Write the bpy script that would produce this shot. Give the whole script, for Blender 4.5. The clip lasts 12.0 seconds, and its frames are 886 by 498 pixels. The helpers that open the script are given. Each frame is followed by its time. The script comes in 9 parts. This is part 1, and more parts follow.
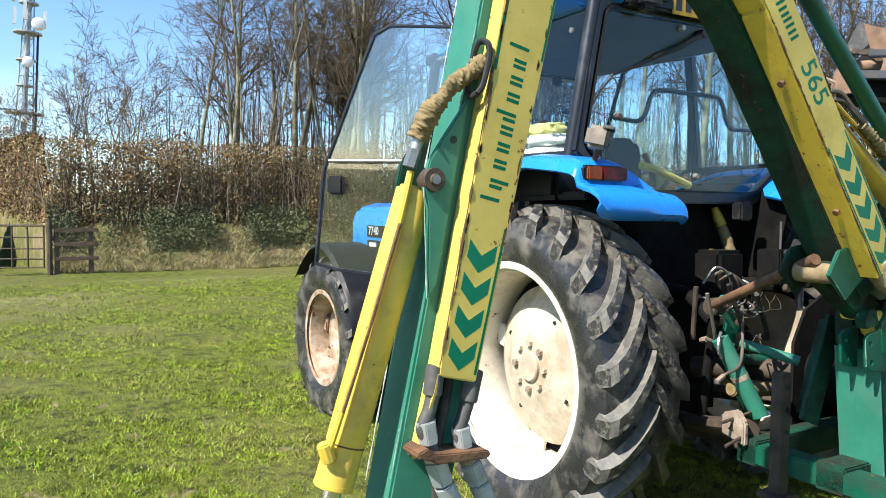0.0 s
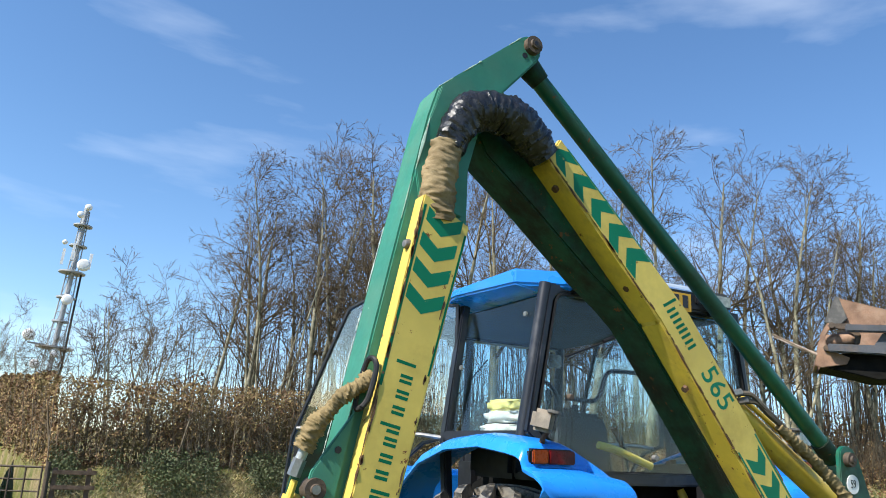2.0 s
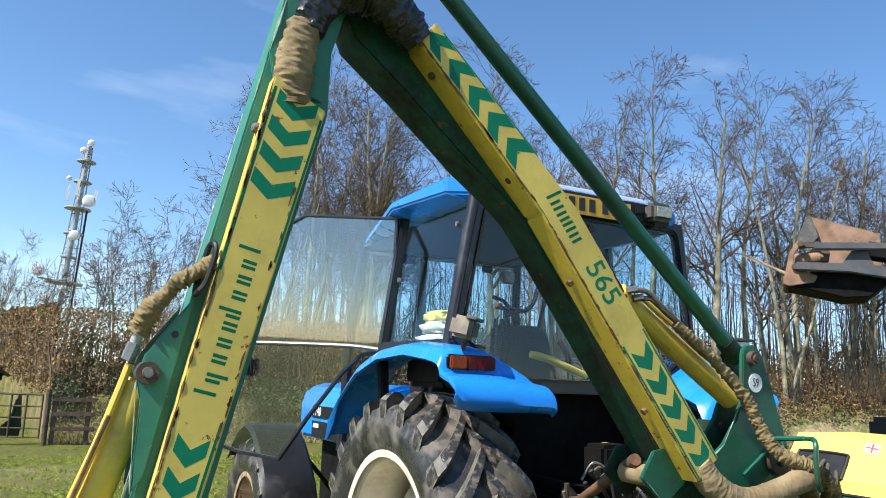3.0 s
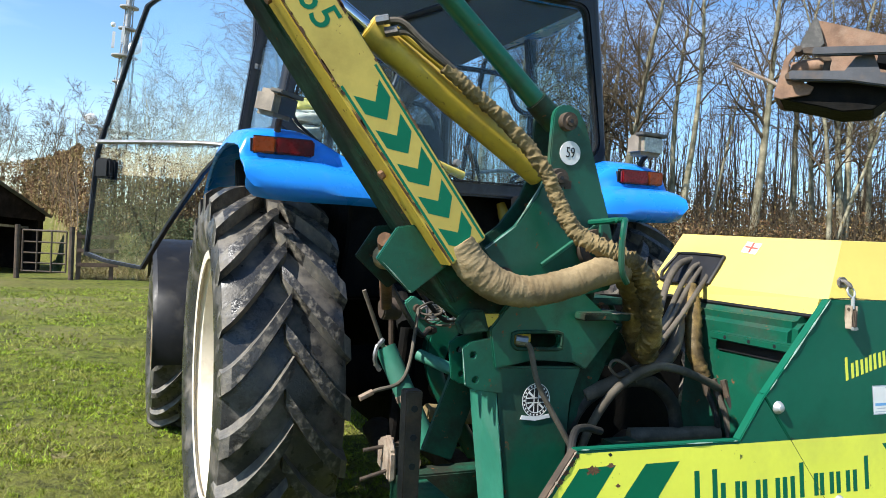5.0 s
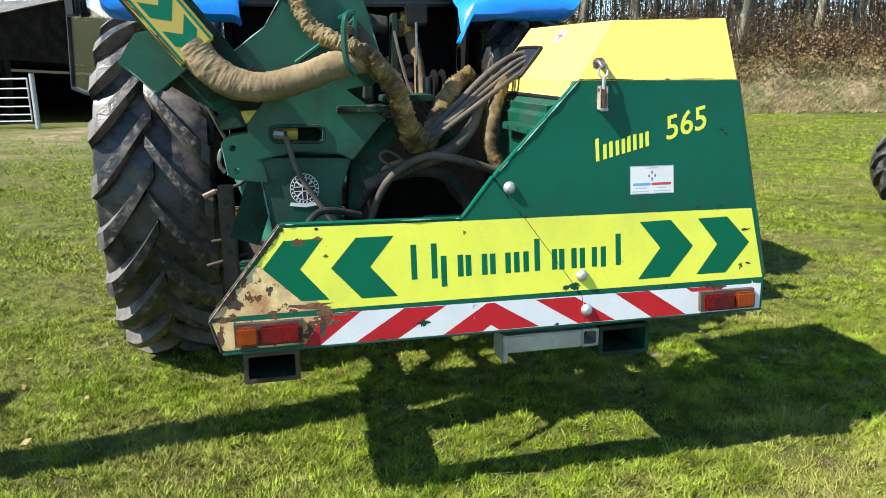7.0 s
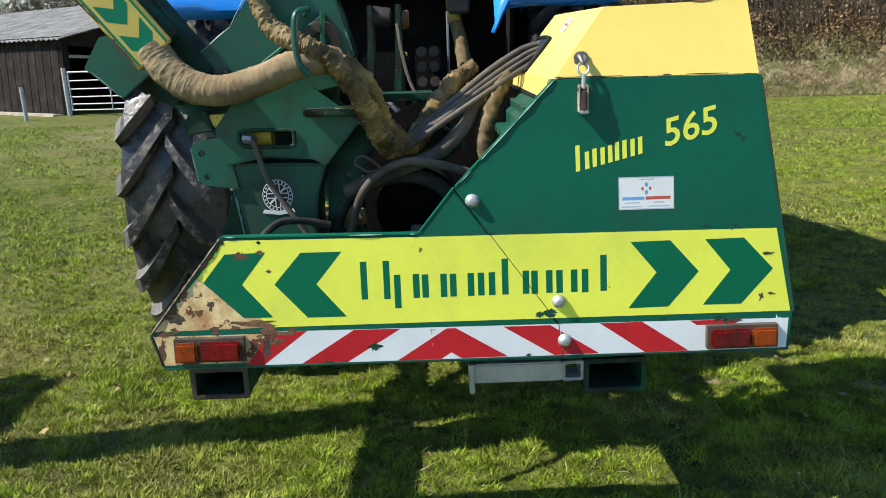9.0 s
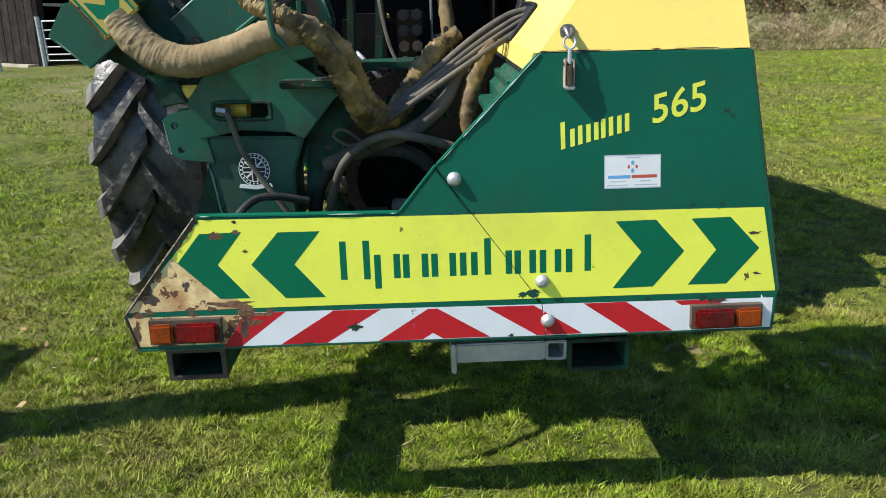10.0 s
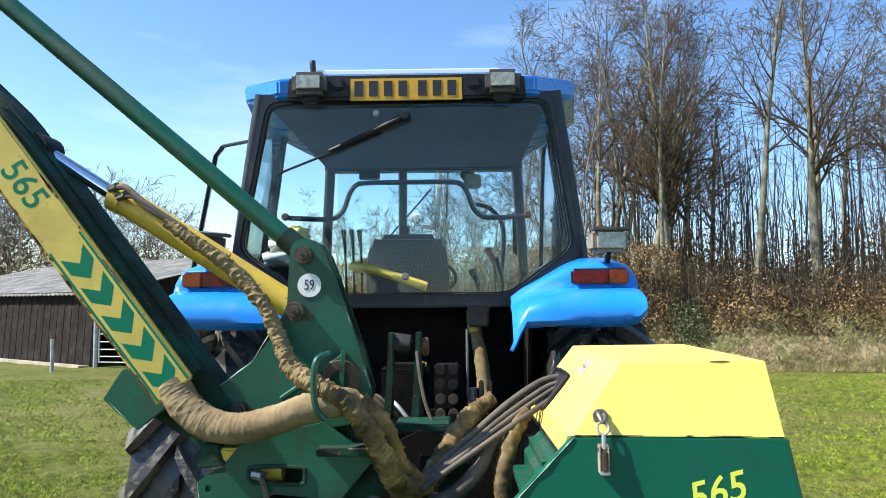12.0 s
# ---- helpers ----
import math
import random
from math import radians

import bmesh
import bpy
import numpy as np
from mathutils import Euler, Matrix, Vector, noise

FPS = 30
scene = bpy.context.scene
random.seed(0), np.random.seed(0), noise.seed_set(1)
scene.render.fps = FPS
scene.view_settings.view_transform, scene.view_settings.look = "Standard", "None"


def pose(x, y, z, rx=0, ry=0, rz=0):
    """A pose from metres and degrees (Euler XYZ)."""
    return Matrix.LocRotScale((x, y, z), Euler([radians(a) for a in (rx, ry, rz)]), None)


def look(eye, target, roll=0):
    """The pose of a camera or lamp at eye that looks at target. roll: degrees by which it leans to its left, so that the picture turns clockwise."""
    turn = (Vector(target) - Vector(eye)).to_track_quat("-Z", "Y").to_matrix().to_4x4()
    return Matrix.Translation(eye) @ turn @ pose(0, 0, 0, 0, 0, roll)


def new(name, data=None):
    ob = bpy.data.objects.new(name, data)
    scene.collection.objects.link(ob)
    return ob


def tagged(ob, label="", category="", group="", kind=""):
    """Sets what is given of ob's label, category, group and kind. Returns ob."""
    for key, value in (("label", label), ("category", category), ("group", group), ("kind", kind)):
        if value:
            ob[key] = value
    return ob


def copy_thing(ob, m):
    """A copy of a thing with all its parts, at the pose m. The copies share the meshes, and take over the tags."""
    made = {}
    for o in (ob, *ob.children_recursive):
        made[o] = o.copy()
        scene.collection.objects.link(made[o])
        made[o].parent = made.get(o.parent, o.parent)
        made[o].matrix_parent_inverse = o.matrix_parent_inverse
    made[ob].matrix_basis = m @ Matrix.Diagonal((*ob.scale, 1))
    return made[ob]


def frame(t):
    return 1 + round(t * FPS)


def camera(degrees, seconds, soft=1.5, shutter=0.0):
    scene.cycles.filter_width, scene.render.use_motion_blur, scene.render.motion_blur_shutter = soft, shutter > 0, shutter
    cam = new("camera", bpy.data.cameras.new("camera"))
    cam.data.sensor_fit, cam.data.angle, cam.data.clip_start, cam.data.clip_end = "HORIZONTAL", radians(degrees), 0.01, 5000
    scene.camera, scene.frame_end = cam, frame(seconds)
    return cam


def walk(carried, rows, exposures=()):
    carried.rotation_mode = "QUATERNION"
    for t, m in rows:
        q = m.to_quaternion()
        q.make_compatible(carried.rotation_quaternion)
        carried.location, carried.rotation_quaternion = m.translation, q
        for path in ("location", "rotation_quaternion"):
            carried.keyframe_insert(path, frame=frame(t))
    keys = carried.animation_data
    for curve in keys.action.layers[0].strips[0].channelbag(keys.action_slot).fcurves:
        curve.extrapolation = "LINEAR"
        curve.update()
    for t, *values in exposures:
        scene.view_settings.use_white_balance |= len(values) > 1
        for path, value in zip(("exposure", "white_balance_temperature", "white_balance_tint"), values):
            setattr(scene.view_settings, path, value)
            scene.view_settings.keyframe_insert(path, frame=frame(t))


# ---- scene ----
cam = camera(60.5, 12.0, soft=0.9)
# the field falls away to the left by a few degrees: the machine and the turf lie in this tilted frame
SLOPE = pose(0, 0, 0, 0, -3.3, 0)
PATH = [
    (0, (-3.204, -1.227, 1.549), (-2.206, 0.504, 1.444), 0.5),
    (0.5, (-3.234, -1.304, 1.645), (-2.165, 0.38, 1.795), -1.0),
    (1, (-3.245, -1.371, 1.703), (-2.167, 0.276, 2.062), 0.1),
    (1.5, (-3.168, -1.435, 1.734), (-2.152, 0.222, 2.206), 0.3),
    (2, (-2.991, -1.526, 1.709), (-2.091, 0.182, 2.231), 2.3),
    (2.5, (-2.815, -1.575, 1.665), (-1.944, 0.158, 2.152), 1.9),
    (3, (-2.577, -1.641, 1.61), (-1.675, 0.109, 1.964), 2.0),
    (3.2, (-2.478, -1.643, 1.604), (-1.538, 0.096, 1.913), 1.3),
    (4.8, (-1.56, -1.576, 1.426), (-0.718, 0.237, 1.41), 2.4),
    (5, (-1.419, -1.532, 1.402), (-0.628, 0.304, 1.367), 2.6),
    (5.5, (-1.147, -1.511, 1.307), (-0.444, 0.341, 1.038), 1.6),
    (6, (-0.869, -1.658, 1.31), (-0.283, 0.22, 0.949), 0.8),
    (6.5, (-0.581, -1.85, 1.312), (-0.093, 0.038, 0.866), 0.2),
    (7, (-0.373, -2.08, 1.315), (0.045, -0.181, 0.846), -0.8),
    (7.2, (-0.323, -2.185, 1.32), (-0.043, -0.26, 0.858), -1.2),
    (8.8, (0.213, -1.992, 1.339), (0.181, -0.048, 0.869), -2.6),
    (9, (0.214, -1.918, 1.348), (0.213, 0.017, 0.842), -2.2),
    (9.5, (0.218, -1.864, 1.382), (0.274, 0.049, 0.799), -1.6),
    (10, (0.228, -1.853, 1.403), (0.26, 0.046, 0.775), -1.9),
    (10.5, (0.243, -1.855, 1.473), (0.247, 0.103, 1.065), -2.4),
    (11, (0.25, -1.861, 1.528), (0.24, 0.13, 1.338), -2.6),
    (11.5, (0.239, -1.867, 1.575), (0.207, 0.132, 1.613), -0.9),
    (12, (0.228, -1.866, 1.594), (0.191, 0.127, 1.745), -0.5),
]
walk(cam, [(t, SLOPE @ look(eye, target, roll)) for t, eye, target, roll in PATH], exposures=[(0.0, 0.85), (1.5, 0.70), (3.2, 0.63), (5.0, 0.74), (6.0, 0.77), (7.2, 0.88), (9.0, 0.60), (10.5, 0.60), (11.0, 0.78), (12.0, 0.88)])

# ---- light ----
SUN_WAY = Vector((1.0, 0.19, -1.01)).normalized()
sun_data = bpy.data.lights.new("sun", "SUN")
sun_data.energy, sun_data.angle, sun_data.color = 5.6, radians(0.53), (1.0, 0.96, 0.89)
sun = new("sun", sun_data)
sun.matrix_world = Matrix.Translation((-20, -15, 30)) @ SUN_WAY.to_track_quat("-Z", "Y").to_matrix().to_4x4()
world = bpy.data.worlds.new("world")
scene.world = world
world.use_nodes = True
wn, wl = world.node_tree.nodes, world.node_tree.links
wn.clear()
w_out, w_bg, w_sky = wn.new("ShaderNodeOutputWorld"), wn.new("ShaderNodeBackground"), wn.new("ShaderNodeTexSky")
w_sky.sky_type, w_sky.sun_disc = "NISHITA", False
w_sky.sun_elevation = math.asin(-SUN_WAY.z)
w_sky.sun_rotation = math.atan2(-SUN_WAY.x, -SUN_WAY.y)
w_sky.air_density, w_sky.dust_density, w_sky.ozone_density, w_sky.altitude = 1.0, 0.1, 3.2, 200.0
w_bg.inputs["Strength"].default_value = 0.135
w_tc, w_map, w_noise, w_ramp, w_mix = (wn.new(k) for k in ("ShaderNodeTexCoord", "ShaderNodeMapping", "ShaderNodeTexNoise", "ShaderNodeValToRGB", "ShaderNodeMix"))
w_map.inputs["Scale"].default_value = (1.0, 1.6, 5.0)
w_noise.inputs["Scale"].default_value, w_noise.inputs["Detail"].default_value = 2.2, 7.0
w_ramp.color_ramp.elements[0].position, w_ramp.color_ramp.elements[1].position = 0.56, 0.90
w_ramp.color_ramp.elements[1].color = (0.35, 0.35, 0.35, 1)
w_mix.data_type = "RGBA"
w_mix.inputs["B"].default_value = (7.5, 8.0, 8.6, 1)
wl.new(w_tc.outputs["Generated"], w_map.inputs["Vector"])
wl.new(w_map.outputs["Vector"], w_noise.inputs["Vector"])
wl.new(w_noise.outputs["Fac"], w_ramp.inputs["Fac"])
wl.new(w_ramp.outputs["Color"], w_mix.inputs["Factor"])
w_sat = wn.new("ShaderNodeHueSaturation")
w_sat.inputs["Saturation"].default_value = 1.12
wl.new(w_sky.outputs["Color"], w_sat.inputs["Color"])
wl.new(w_sat.outputs["Color"], w_mix.inputs["A"])
wl.new(w_mix.outputs["Result"], w_bg.inputs["Color"])
wl.new(w_bg.outputs["Background"], w_out.inputs["Surface"])


# ---- materials ----
def mat(name, col, rough=0.5, metal=0.0, var=0.12, scale=6.0, bump=0.0, bscale=90.0, dirt=None, chips=None, coat=0.0, island=0.0, spec=0.5):
    """A worn surface: slow and fine colour drift, dirt (colour, amount, scale), chips (colour, amount, scale), fine relief."""
    m = bpy.data.materials.new(name)
    m.use_nodes = True
    n, l = m.node_tree.nodes, m.node_tree.links
    b = n["Principled BSDF"]
    tc = n.new("ShaderNodeTexCoord")

    def noise_tex(s, detail=5.0, r=0.55):
        t = n.new("ShaderNodeTexNoise")
        t.inputs["Scale"].default_value, t.inputs["Detail"].default_value, t.inputs["Roughness"].default_value = s, detail, r
        l.new(tc.outputs["Object"], t.inputs["Vector"])
        return t.outputs["Fac"]

    def ramp(fac, lo, hi, a=0.0, z=1.0):
        r = n.new("ShaderNodeMapRange")
        r.inputs["From Min"].default_value, r.inputs["From Max"].default_value = lo, hi
        r.inputs["To Min"].default_value, r.inputs["To Max"].default_value = a, z
        l.new(fac, r.inputs["Value"])
        return r.outputs["Result"]

    def mix(fac, a, c):
        x = n.new("ShaderNodeMix")
        x.data_type = "RGBA"
        for key, v in (("Factor", fac), ("A", a), ("B", c)):
            sock = [s for s in x.inputs if s.name == key and s.type == ("VALUE" if key == "Factor" else "RGBA")][0]
            if isinstance(v, (tuple, list)):
                sock.default_value = (*v, 1)
            elif isinstance(v, (int, float)):
                sock.default_value = v
            else:
                l.new(v, sock)
        return [s for s in x.outputs if s.type == "RGBA"][0]

    lo = tuple(max(0, c * (1 - var)) for c in col)
    hi = tuple(min(1, c * (1 + var)) for c in col)
    out = mix(ramp(noise_tex(scale), 0.35, 0.65), lo, hi)
    out = mix(ramp(noise_tex(scale * 14, 3.0), 0.3, 0.7, 0.0, 0.35), out, tuple(c * (1 - 1.6 * var) if var < 0.6 else c * 0.3 for c in col))
    rough_now = ramp(noise_tex(scale * 3), 0.3, 0.7, max(0.02, rough - 0.09), min(1, rough + 0.1))
    if island:
        g = n.new("ShaderNodeNewGeometry")
        hsv = n.new("ShaderNodeHueSaturation")
        l.new(ramp(g.outputs["Random Per Island"], 0, 1, 0.5 - 0.035 * island, 0.5 + 0.03 * island), hsv.inputs["Hue"])
        l.new(ramp(g.outputs["Random Per Island"], 0, 1, 1 - 0.5 * island, 1 + 0.6 * island), hsv.inputs["Value"])
        l.new(out, hsv.inputs["Color"])
        out = hsv.outputs["Color"]
    if dirt:
        f = ramp(noise_tex(dirt[2], 8.0, 0.65), 0.62 - 0.3 * dirt[1], 0.78 - 0.2 * dirt[1], 0.0, min(1.0, 0.55 + 0.4 * dirt[1]))
        out = mix(f, out, dirt[0])
        rough_now = mix_value(n, l, f, rough_now, 0.9)
    if chips:
        f = ramp(noise_tex(chips[2], 9.0, 0.7), 0.70 - 0.14 * chips[1], 0.72 - 0.14 * chips[1])
        out = mix(f, out, chips[0])
        rough_now = mix_value(n, l, f, rough_now, 0.85)
    l.new(out, b.inputs["Base Color"])
    l.new(rough_now, b.inputs["Roughness"])
    b.inputs["Metallic"].default_value = metal
    b.inputs["Coat Weight"].default_value = coat
    b.inputs["Specular IOR Level"].default_value = spec
    if bump:
        bn = n.new("ShaderNodeBump")
        bn.inputs["Strength"].default_value, bn.inputs["Distance"].default_value = min(1, bump), 0.012
        l.new(noise_tex(bscale, 6.0), bn.inputs["Height"])
        l.new(bn.outputs["Normal"], b.inputs["Normal"])
    return m


def mix_value(n, l, f, a, v):
    x = n.new("ShaderNodeMix")
    x.data_type = "FLOAT"
    l.new(f, x.inputs[0])
    l.new(a, x.inputs[2])
    x.inputs[3].default_value = v
    return x.outputs[0]


def glass_mat(name, tint, gloss=0.0, base=0.026):
    """Clear pane: see-through, with a sky reflection that grows towards grazing."""
    m = bpy.data.materials.new(name)
    m.use_nodes = True
    n, l = m.node_tree.nodes, m.node_tree.links
    n.clear()
    out, tr, gl, lw, mx = (n.new(k) for k in ("ShaderNodeOutputMaterial", "ShaderNodeBsdfTransparent", "ShaderNodeBsdfGlossy", "ShaderNodeLayerWeight", "ShaderNodeMixShader"))
    tr.inputs["Color"].default_value = (*tint, 1)
    gl.inputs["Roughness"].default_value = gloss
    lw.inputs["Blend"].default_value = 0.5
    pw, ma = n.new("ShaderNodeMath"), n.new("ShaderNodeMath")
    pw.operation, ma.operation = "POWER", "MULTIPLY_ADD"
    pw.inputs[1].default_value = 4.0
    ma.inputs[1].default_value, ma.inputs[2].default_value = 0.85, base
    l.new(lw.outputs["Facing"], pw.inputs[0])
    l.new(pw.outputs[0], ma.inputs[0])
    l.new(ma.outputs[0], mx.inputs["Fac"])
    l.new(tr.outputs["BSDF"], mx.inputs[1])
    l.new(gl.outputs["BSDF"], mx.inputs[2])
    l.new(mx.outputs["Shader"], out.inputs["Surface"])
    return m


RUST, MUD, GRIME = (0.16, 0.06, 0.022), (0.16, 0.12, 0.075), (0.035, 0.03, 0.022)
M_GREEN = mat("machine_green", (0.003, 0.085, 0.048), 0.40, var=0.2, scale=3, dirt=((0.020, 0.032, 0.018), 0.5, 5), chips=(RUST, 0.42, 26), bump=0.06, bscale=60)
# lighter copy of the machine green, sunlight and sheen put into the colour
M_GREEN_LIT = mat("sunlit_green", (0.028, 0.185, 0.120), 0.5, var=0.2, scale=3, dirt=((0.05, 0.17, 0.12), 0.5, 5), chips=((0.45, 0.52, 0.47), 0.12, 26), bump=0.06, bscale=60)
# darker green: real grime, plus the shade of back plates and arm body
M_GREEN_D = mat("green_grimy_shaded", (0.005, 0.06, 0.034), 0.6, var=0.3, scale=4, dirt=((0.018, 0.016, 0.010), 0.8, 7), chips=(RUST, 0.52, 24), bump=0.12, spec=0.3)
M_GREEN_P = mat("green_panel", (0.002, 0.100, 0.056), 0.45, var=0.10, scale=2.5, dirt=((0.012, 0.075, 0.044), 0.3, 3), chips=((0.02, 0.03, 0.02), 0.14, 14), spec=0.22)
M_WORN = mat("worn_edge", (0.27, 0.40, 0.33), 0.6, var=0.3, scale=30, dirt=(RUST, 0.4, 25))
M_WORN_W = mat("bare_edge", (0.55, 0.60, 0.56), 0.6, var=0.3, scale=30, dirt=((0.10, 0.28, 0.19), 0.4, 25))
M_DECAL_G = mat("decal_green", (0.001, 0.125, 0.058), 0.45, var=0.06, scale=3, spec=0.15)
M_DECAL_T = mat("decal_teal", (0.003, 0.165, 0.085), 0.45, var=0.08, scale=4, chips=((0.5, 0.4, 0.12), 0.1, 24), spec=0.2)
M_YEL = mat("arm_yellow", (0.63, 0.475, 0.105), 0.45, var=0.12, scale=3, dirt=((0.40, 0.29, 0.07), 0.35, 5), chips=(RUST, 0.45, 22), spec=0.35)
M_YEL_CYL = mat("cylinder_yellow", (0.70, 0.49, 0.06), 0.4, var=0.10, scale=4, dirt=((0.38, 0.26, 0.07), 0.45, 9), chips=(RUST, 0.45, 24))
M_YEL_LID = mat("lid_yellow", (0.74, 0.575, 0.135), 0.4, var=0.05, scale=2, dirt=((0.58, 0.44, 0.14), 0.28, 3), chips=((0.1, 0.07, 0.03), 0.14, 16), spec=0.3)
M_REFL = mat("reflective_yellow", (0.78, 0.80, 0.085), 0.45, var=0.05, scale=4, dirt=((0.60, 0.62, 0.10), 0.3, 3), chips=((0.10, 0.13, 0.03), 0.16, 30), spec=0.3)
M_FADED = mat("peeled_yellow", (0.76, 0.58, 0.27), 0.65, var=0.12, scale=9, dirt=((0.34, 0.14, 0.045), 0.72, 11), chips=((0.11, 0.04, 0.018), 1.05, 14))
M_RED = mat("stripe_red", (0.46, 0.014, 0.020), 0.45, var=0.14, scale=5, chips=((0.6, 0.55, 0.5), 0.14, 30), spec=0.25)
M_WHITE = mat("stripe_white", (0.68, 0.70, 0.70), 0.4, var=0.06, scale=6, chips=((0.02, 0.06, 0.04), 0.14, 14))
M_BLUE = mat("tractor_blue", (0.013, 0.225, 0.74), 0.28, var=0.06, scale=2, dirt=((0.06, 0.23, 0.52), 0.25, 4), coat=0.35)
M_ROOFWHITE = mat("roof_white", (0.75, 0.77, 0.78), 0.35, var=0.05, dirt=((0.45, 0.45, 0.4), 0.2, 4))
M_BLACK = mat("black_paint", (0.010, 0.010, 0.011), 0.5, var=0.3, scale=4, dirt=((0.05, 0.046, 0.038), 0.2, 5), spec=0.35)
M_FRAME = mat("cab_frame", (0.012, 0.014, 0.020), 0.38, var=0.2, scale=4, dirt=((0.07, 0.075, 0.085), 0.2, 4))
# near-black for oily metal, and for recess sheets with shade in the colour
M_DARK = mat("engine_shade_dark", (0.007, 0.007, 0.0065), 0.85, var=0.4, scale=7, dirt=((0.016, 0.013, 0.010), 0.5, 8), bump=0.2, spec=0.12)
M_RUBBER = mat("tyre_rubber", (0.030, 0.030, 0.031), 0.28, var=0.3, scale=5, dirt=((0.20, 0.175, 0.14), 0.48, 7), bump=0.15, bscale=120)
M_LUG = mat("tyre_lug", (0.033, 0.032, 0.031), 0.36, var=0.4, scale=9, dirt=((0.28, 0.245, 0.19), 0.44, 30), bump=0.35, bscale=60, spec=0.45)
M_LUGEDGE = mat("lug_edge", (0.12, 0.112, 0.098), 0.6, var=0.3, scale=20, dirt=((0.24, 0.21, 0.16), 0.5, 22), bump=0.3, bscale=60)
M_RIM = mat("rim_cream", (0.72, 0.66, 0.54), 0.5, var=0.08, scale=4, dirt=((0.42, 0.33, 0.22), 0.4, 6), chips=(RUST, 0.4, 12))
M_RIM_C = mat("disc_dirty", (0.56, 0.48, 0.36), 0.6, var=0.15, scale=4, dirt=((0.30, 0.22, 0.14), 0.6, 5), chips=(RUST, 0.35, 12))
M_RIM_R = mat("rim_rusty", (0.55, 0.47, 0.36), 0.7, var=0.2, scale=7, dirt=((0.24, 0.12, 0.05), 0.9, 8), chips=(RUST, 0.6, 9))
M_STEEL = mat("bare_steel", (0.30, 0.295, 0.285), 0.4, 0.8, var=0.2, scale=12, dirt=((0.12, 0.08, 0.05), 0.45, 10))
M_GALV = mat("galvanised", (0.46, 0.48, 0.48), 0.5, 0.55, var=0.15, scale=14, dirt=((0.3, 0.27, 0.22), 0.3, 8))
M_CHROME = mat("chrome_rod", (0.75, 0.76, 0.78), 0.12, 1.0, var=0.04)
M_RUSTY = mat("rusty_steel", (0.17, 0.085, 0.04), 0.8, 0.1, var=0.4, scale=11, dirt=((0.05, 0.035, 0.025), 0.5, 9), bump=0.3)
M_GRAB = mat("rusted_bucket", (0.235, 0.135, 0.082), 0.7, 0.1, var=0.3, scale=6, dirt=((0.34, 0.24, 0.17), 0.45, 5), chips=((0.07, 0.045, 0.03), 0.5, 9), bump=0.2)
M_ARMGREY = mat("loader_grey", (0.055, 0.058, 0.066), 0.55, var=0.25, scale=5, dirt=((0.12, 0.09, 0.07), 0.4, 7))
M_RUSTPALE = mat("pale_rusty_steel", (0.36, 0.29, 0.22), 0.7, 0.1, var=0.3, scale=9, dirt=((0.16, 0.08, 0.04), 0.55, 8), bump=0.3)
M_RUSTDARK = mat("brown_steel", (0.07, 0.05, 0.035), 0.7, 0.1, var=0.4, scale=9, dirt=((0.14, 0.09, 0.05), 0.4, 8), bump=0.2)
M_CANVAS = mat("canvas_sleeve", (0.285, 0.215, 0.12), 0.85, var=0.25, scale=8, dirt=((0.12, 0.08, 0.04), 0.5, 9), bump=0.2, bscale=220, spec=0.15)
M_CANVAS_D = mat("canvas_brown", (0.27, 0.20, 0.095), 0.8, var=0.35, scale=14, dirt=((0.07, 0.048, 0.022), 0.5, 14), bump=0.2, bscale=200, spec=0.25)
M_CANVAS_Y = mat("canvas_oily", (0.255, 0.170, 0.055), 0.42, var=0.5, scale=16, dirt=((0.022, 0.015, 0.007), 0.72, 10), bump=0.2, bscale=200, spec=0.35)
CLOTH = (M_CANVAS, M_CANVAS_D, M_CANVAS_Y)
M_TAPE = mat("black_tape", (0.012, 0.012, 0.013), 0.3, var=0.3, scale=10, bump=0.5, bscale=40)
M_HOSE = mat("hose_black", (0.026, 0.025, 0.023), 0.65, var=0.3, scale=12, dirt=((0.10, 0.085, 0.065), 0.42, 12), spec=0.3)
M_HOSE_D = mat("hose_dusty", (0.118, 0.098, 0.072), 0.75, var=0.35, scale=12, dirt=((0.05, 0.042, 0.032), 0.5, 9))
M_LAMP_R = mat("lens_red", (0.145, 0.004, 0.005), 0.28, var=0.45, scale=30, dirt=((0.05, 0.01, 0.008), 0.4, 20), coat=0.1, spec=0.25)
M_LAMP_O = mat("lens_amber", (0.235, 0.040, 0.005), 0.30, var=0.25, scale=30, coat=0.1, spec=0.25)
M_LAMP_C = mat("lens_clear", (0.36, 0.37, 0.30), 0.12, 0.0, var=0.35, scale=40, coat=0.8)
M_LAMPGREY = mat("lamp_grey", (0.075, 0.072, 0.066), 0.65, var=0.2, scale=10, dirt=((0.20, 0.18, 0.15), 0.3, 10))
M_LAMPBEIGE = mat("lamp_dusty", (0.24, 0.205, 0.165), 0.7, var=0.2, scale=10, dirt=((0.38, 0.32, 0.25), 0.4, 10))
M_PLATE = mat("plate_yellow", (0.62, 0.33, 0.012), 0.4, var=0.08, scale=9, dirt=((0.3, 0.2, 0.05), 0.25, 9))
M_INK = mat("black_ink", (0.014, 0.014, 0.016), 0.45)
M_STICKER = mat("sticker_white", (0.74, 0.74, 0.72), 0.45, var=0.05, scale=12, dirt=((0.5, 0.5, 0.45), 0.2, 8))
M_STICK_B = mat("sticker_blue", (0.13, 0.34, 0.62), 0.45)
M_STICK_G = mat("sticker_grey_blue", (0.42, 0.47, 0.52), 0.5)
